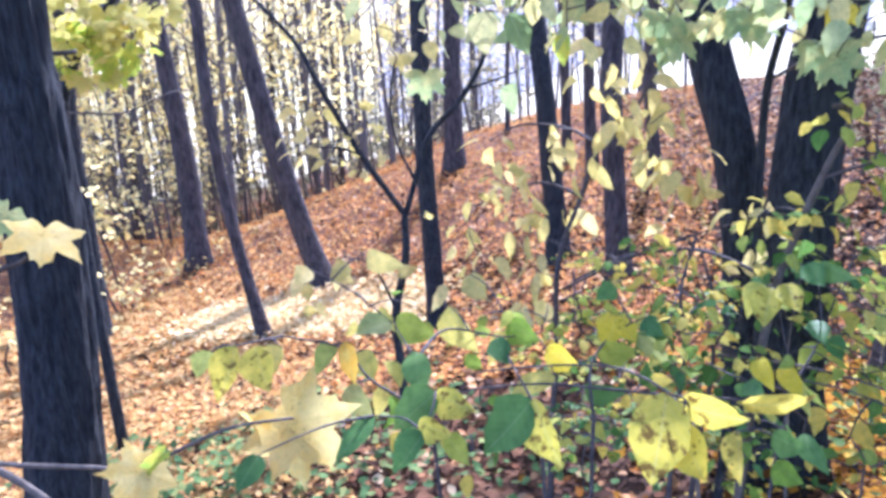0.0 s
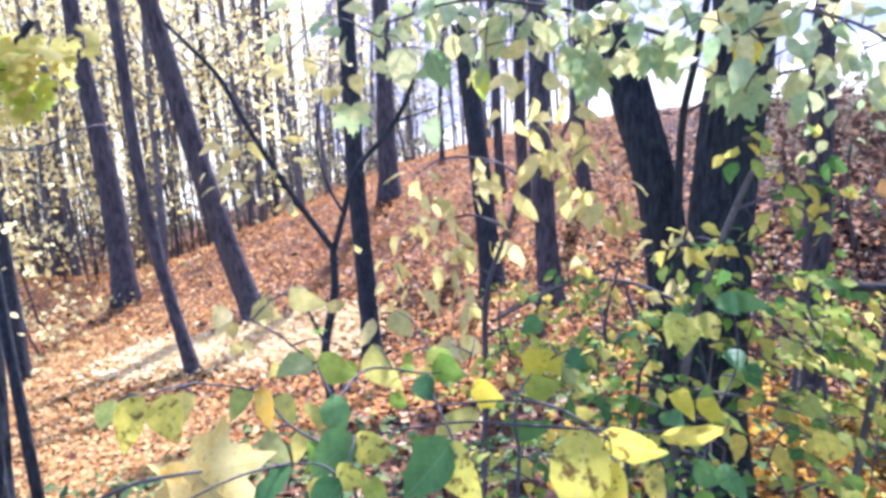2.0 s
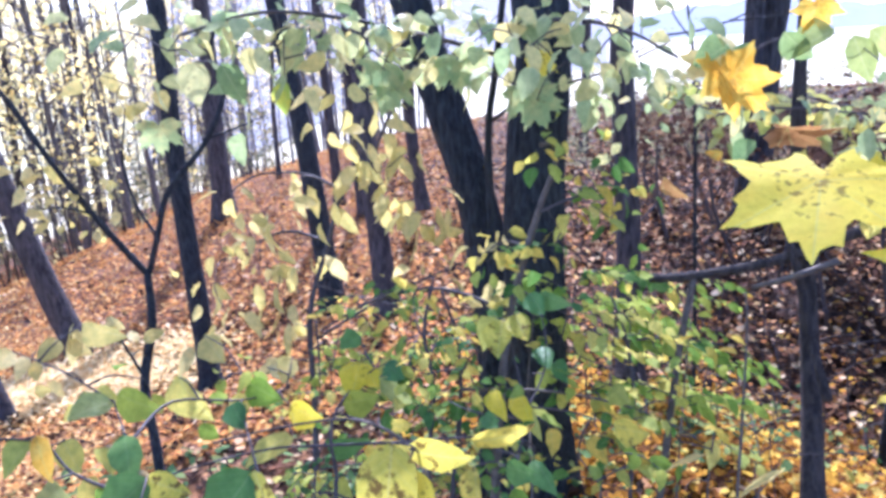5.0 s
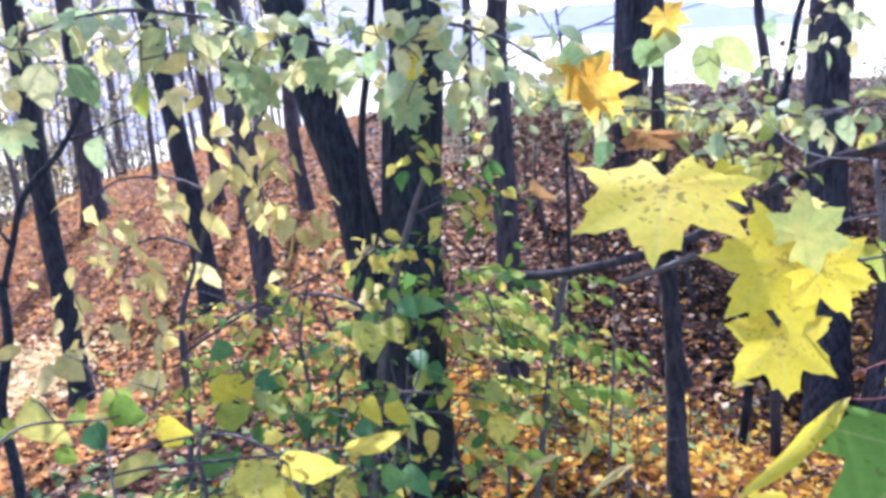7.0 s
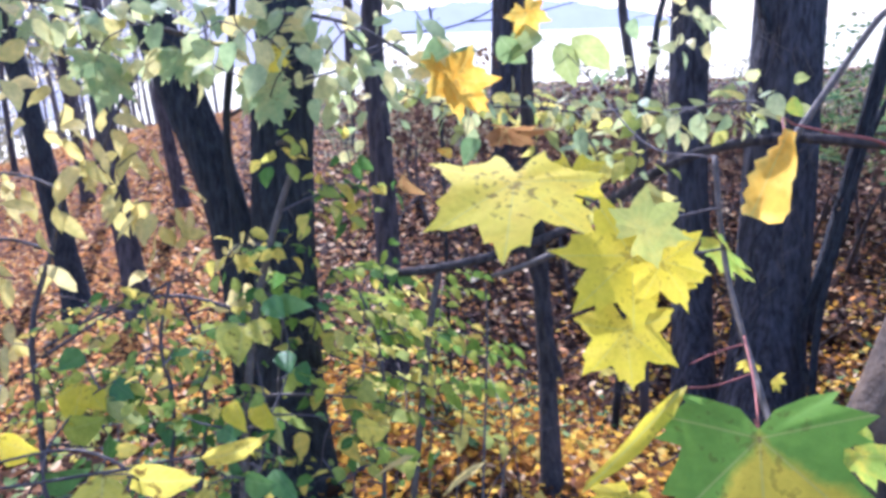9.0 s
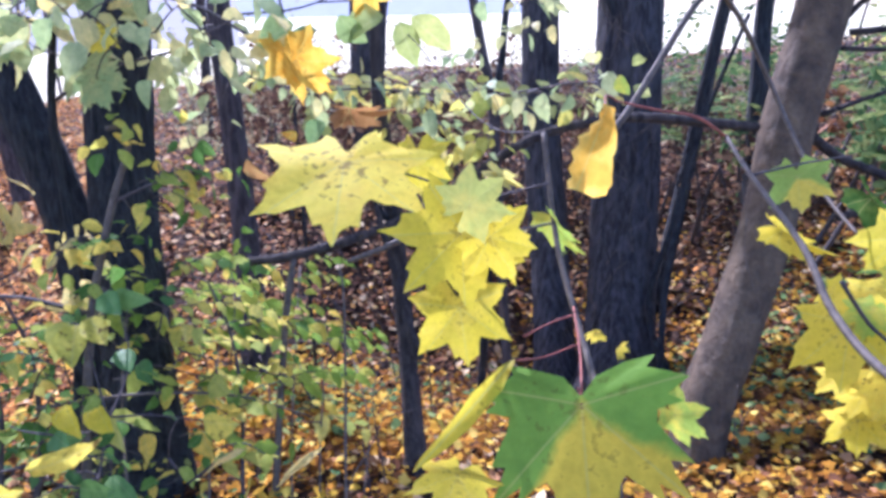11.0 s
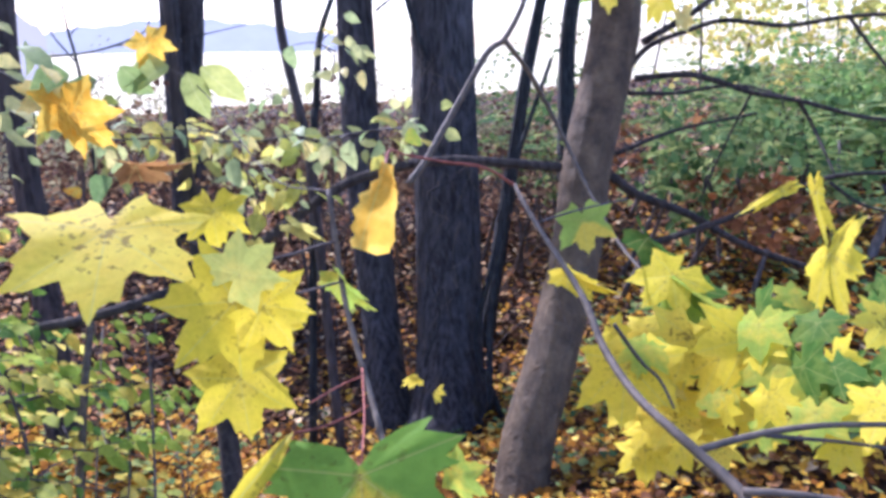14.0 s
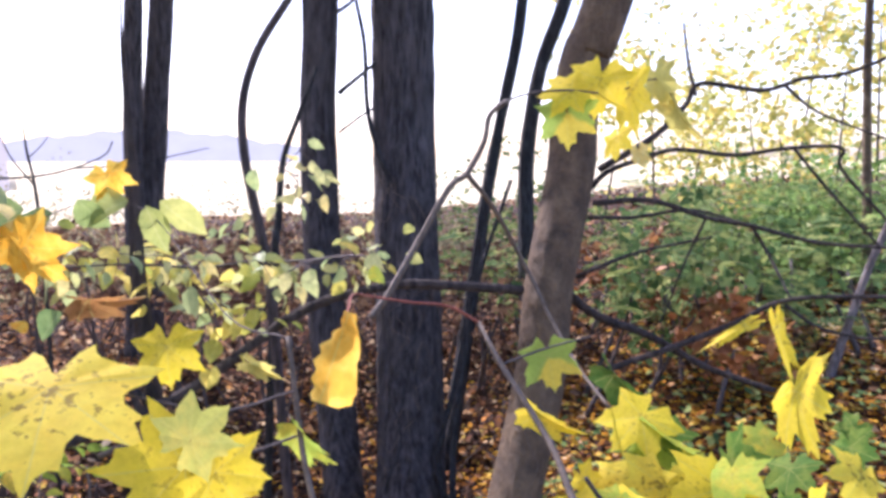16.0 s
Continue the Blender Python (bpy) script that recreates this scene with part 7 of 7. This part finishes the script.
# green and yellow growth beyond the crooked tree
THICKET = "green leafy thicket behind a crooked tree"
WITHERED = "rusty brown withered bush on the litter"
DRY = "dry grey-green brush along the field edge"
BRIGHT = "bright yellow-green bush at the edge of the field"
foliage("bush", [(4.321, 1.266, 1.198), (4.075, 1.015, 1.108), (4.610, 0.952, 1.132)], 110, 0.2, 0.034, BUSH, THICKET, "bush", 200)
foliage("bush", [(5.035, 0.891, 1.174), (5.276, 0.684, 1.235), (4.555, 0.680, 1.058)], 110, 0.24, 0.034, MEADOW, THICKET, "bush", 201)
foliage("bush", [(5.301, 0.474, 1.239), (5.319, 0.274, 1.276), (4.703, 0.327, 1.093)], 110, 0.24, 0.034, BUSH, THICKET, "bush", 202)
foliage("bush", [(4.927, 0.046, 1.292), (4.518, -0.083, 1.126), (5.330, 0.004, 1.374)], 300, 0.25, 0.034, MEADOW, THICKET, "bush", 203)
foliage("bush", [(3.576, 0.870, 1.089), (3.400, 0.707, 1.034), (3.428, 0.967, 1.005)], 150, 0.14, 0.05, BUSH, THICKET, "bush", 204)
foliage("bush", [(3.799, 1.113, 0.962), (3.385, 0.700, 0.946), (3.295, 0.530, 0.852)], 140, 0.1, 0.05, RUST, WITHERED, "bush", 205)
foliage("bush", [(3.846, 0.577, 1.078), (4.073, 0.451, 1.111), (3.892, 0.211, 1.101)], 80, 0.16, 0.05, BUSH, THICKET, "bush", 206)
foliage("bush", [(4.346, 2.164, 1.062), (3.919, 2.071, 0.952), (3.844, 1.756, 0.868)], 70, 0.15, 0.05, BUSH, THICKET, "bush", 207)
foliage("bush", [(6.493, 1.866, 2.411), (6.473, 2.034, 2.108), (7.144, 1.558, 1.852)], 350, 0.3, 0.062, HANGING, BRIGHT, "bush", 208)
foliage("bush", [(7.185, 1.261, 2.172), (7.253, 0.991, 1.797), (7.221, 0.732, 2.545)], 350, 0.4, 0.062, HANGING, BRIGHT, "bush", 209)
foliage("bush", [(6.777, 0.482, 2.224), (6.258, 0.259, 2.451), (6.813, 0.320, 1.893)], 370, 0.35, 0.062, HANGING, BRIGHT, "bush", 210)
foliage("bush", [(7.690, 1.421, 1.513), (7.579, 1.896, 1.407), (7.777, 0.869, 1.515)], 370, 0.35, 0.062, HANGING, BRIGHT, "bush", 211)
foliage("bush", [(5.820, 1.015, 1.189), (5.661, 0.742, 1.171), (5.887, 0.574, 1.206)], 260, 0.17, 0.05, MEADOW, "bright green leafy growth at the edge of the thicket", "bush", 230)
foliage("bush", [(5.701, 0.393, 1.195), (5.509, 0.242, 1.173), (5.968, 1.270, 1.148)], 260, 0.17, 0.05, MEADOW, "bright green leafy growth at the edge of the thicket", "bush", 231)
foliage("bush", [(5.177, 0.579, 1.168), (5.045, 0.769, 1.137), (4.998, 0.331, 1.146)], 260, 0.17, 0.05, MEADOW, "bright green leafy growth at the edge of the thicket", "bush", 232)
foliage("bush", [(6.227, 4.562, 0.882), (6.323, 5.223, 0.813), (6.077, 3.927, 0.951)], 500, 0.22, 0.032, EDGE, DRY, "bush", 212)
foliage("bush", [(5.496, 6.043, 0.840), (5.088, 6.370, 0.856), (5.897, 5.675, 0.825)], 500, 0.22, 0.032, EDGE, DRY, "bush", 213)
foliage("bush", [(4.679, 6.654, 0.849), (4.280, 6.900, 0.869), (3.853, 7.129, 0.894)], 500, 0.22, 0.032, EDGE, DRY, "bush", 214)
foliage("bush", [(4.949, 7.012, 0.694), (4.429, 7.339, 0.712), (3.889, 7.625, 0.706)], 500, 0.22, 0.032, EDGE, DRY, "bush", 215)
foliage("bush", [(6.356, 3.494, 1.002), (6.112, 2.910, 1.091), (6.273, 2.569, 1.095)], 300, 0.25, 0.05, BUSH, THICKET, "bush", 216)

for k in range(9):
    yaw = radians(-30 - 4.2 * k)
    d = 6.6 + 0.5 * (k % 3)
    x, y = -d * math.sin(yaw), d * math.cos(yaw)
    foliage("bush", [(x + 0.35 * math.cos(2.1 * i + k), y + 0.35 * math.sin(2.1 * i + k), gz(x, y) + 0.12 + 0.07 * i) for i in range(4)], 150, 0.16, 0.045, EDGE, DRY, "bush", 240 + k)
rr = random.Random(21)
for k, (c, mat) in enumerate((([(2.607, 3.935, 1.002), (2.595, 3.471, 1.010), (2.820, 4.031, 0.922)], BRUSH), ([(3.104, 3.338, 0.956), (3.530, 3.497, 0.924), (2.899, 2.970, 0.897)], BRUSH), ([(3.106, 2.789, 0.941), (3.665, 3.077, 0.906), (3.858, 3.449, 0.852)], BRUSH), ([(3.880, 2.826, 0.898), (3.629, 2.471, 0.833), (4.235, 3.018, 0.857)], BRUSH),
                              ([(3.265, 4.213, 0.867), (3.655, 4.171, 0.840), (4.117, 4.030, 0.794)], BRUSH), ([(3.100, 4.793, 0.861), (2.686, 4.790, 0.895), (4.448, 3.695, 0.800)], BRUSH), ([(3.902, 2.061, 0.830), (3.625, 1.706, 0.793), (4.501, 2.247, 0.865)], BRUSH))):
    foliage("bush", c, 230, 0.13, 0.042, mat, "tangled brown withered brush on the level ground", "bush", 400 + k)
    for _ in range(10):
        q = Vector(c[k % 3]) + Vector((rr.gauss(0, 0.4), rr.gauss(0, 0.4), 0))
        q.z = gz(q.x, q.y) - 0.03
        w = Vector((rr.gauss(0, 0.3), rr.gauss(0, 0.3), rr.uniform(0.3, 0.8)))
        branch(brush, [tuple(q), tuple(q + w * 0.5 + Vector((0.03, 0.02, 0.03))), tuple(q + w)], 0.006, 0.002, TWIG, "twig", 4, sides=5)

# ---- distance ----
# A glowing backdrop sheet; haze and far sunlight are put into its colour.
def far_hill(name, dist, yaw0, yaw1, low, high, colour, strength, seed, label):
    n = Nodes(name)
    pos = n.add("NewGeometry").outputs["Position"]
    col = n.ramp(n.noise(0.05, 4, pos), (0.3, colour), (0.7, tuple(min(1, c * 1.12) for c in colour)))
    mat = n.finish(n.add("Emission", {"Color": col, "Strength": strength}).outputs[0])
    rng = np.random.default_rng(seed)
    steps = 90
    ph = rng.uniform(0, 6, 4)
    verts, faces = [], []
    for i in range(steps + 1):
        s = i / steps
        yaw = radians(yaw0 + (yaw1 - yaw0) * s)
        h = high * math.sin(math.pi * min(1, s * 1.0)) ** 0.5 * (0.8 + 0.2 * math.sin(5 * s + ph[0])) + 0.04 * high * math.sin(40 * s + ph[1]) + 0.03 * high * math.sin(97 * s + ph[2])
        for z, back in ((low, 0), (h * 0.6, 20), (h, 60)):
            d = dist + back
            verts.append((-d * math.sin(yaw), d * math.cos(yaw), 1.5 + z))
    for i in range(steps):
        for k in range(2):
            a = i * 3 + k
            faces.append((a, a + 3, a + 4, a + 1))
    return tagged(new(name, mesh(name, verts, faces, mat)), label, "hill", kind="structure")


far_hill("backdrop_hill", 600, -50, -24, -20, 22, (0.68, 0.75, 0.88), 0.4, 4, "glowing backdrop of a wooded hill, haze in its pale blue")
far_hill("backdrop_valley", 70, -29, 4, -16, 20, (0.9, 0.9, 0.97), 0.32, 6, "glowing backdrop of the far valley side, haze in its colour")
far_hill("backdrop_valley", 74, -3, 60, -16, 22, (1.0, 0.88, 0.56), 0.6, 7, "glowing backdrop of far woods, haze and sun in their colour")

# pale dry vines on the dark twin trees
vines = plant("vines", (2.649, 1.555, -0.032), "thin dry grey vines clinging to dark trunks", "vine")
for k in range(22):
    a = Vector((2.858, 1.708, 0.599)) + Vector((RNG.gauss(0, 0.055), RNG.gauss(0, 0.055), RNG.uniform(-0.8, 0.9)))
    pts = [a]
    for s in range(4):
        pts.append(pts[-1] + Vector((RNG.gauss(0, 0.05), RNG.gauss(0, 0.04), RNG.uniform(-0.12, 0.16))))
    branch(vines, [tuple(q) for q in pts], 0.0018, 0.001, TWIG_GREY, "stem", 4, sides=5)
strands = plant("vines", (2.089, 0.840, 0.426), "thin pale dry strands hanging round a crooked tree", "vine")
for k in range(12):
    a = Vector((2.141, 0.865, 0.540)) + Vector((RNG.gauss(0, 0.09), RNG.gauss(0, 0.04), RNG.uniform(-0.3, 0.45)))
    pts = [a]
    for s in range(4):
        pts.append(pts[-1] + Vector((RNG.gauss(0, 0.03), RNG.gauss(0, 0.02), -RNG.uniform(0.05, 0.13))))
    branch(strands, [tuple(q) for q in pts], 0.0016, 0.0009, TWIG_GREY, "stem", 4, sides=5)
far_twigs = plant("bare_limbs", (1.626, 2.220, 1.332), "thin bare dark twigs before the open field", "branch")
branch(far_twigs, rooted([(1.630, 2.180, 1.095), (1.643, 2.208, 1.315), (1.640, 2.222, 1.484), (1.628, 2.231, 1.584), (1.621, 2.233, 1.663)]), 0.007, 0.003, BARK_DARK, "stem")
for pts, r in (([(1.525, 2.287, 1.506), (1.647, 2.219, 1.514), (1.732, 2.168, 1.537), (1.817, 2.136, 1.576), (1.849, 2.137, 1.620)], 0.004), ([(1.640, 2.222, 1.484), (1.592, 2.252, 1.567), (1.569, 2.263, 1.636)], 0.003), ([(1.732, 2.168, 1.537), (1.875, 2.094, 1.546), (1.995, 2.027, 1.576), (2.089, 1.974, 1.600)], 0.003),
               ([(1.630, 2.230, 1.567), (1.664, 2.210, 1.609), (1.684, 2.197, 1.643)], 0.002)):
    branch(far_twigs, pts, r, r * 0.5, BARK_DARK)
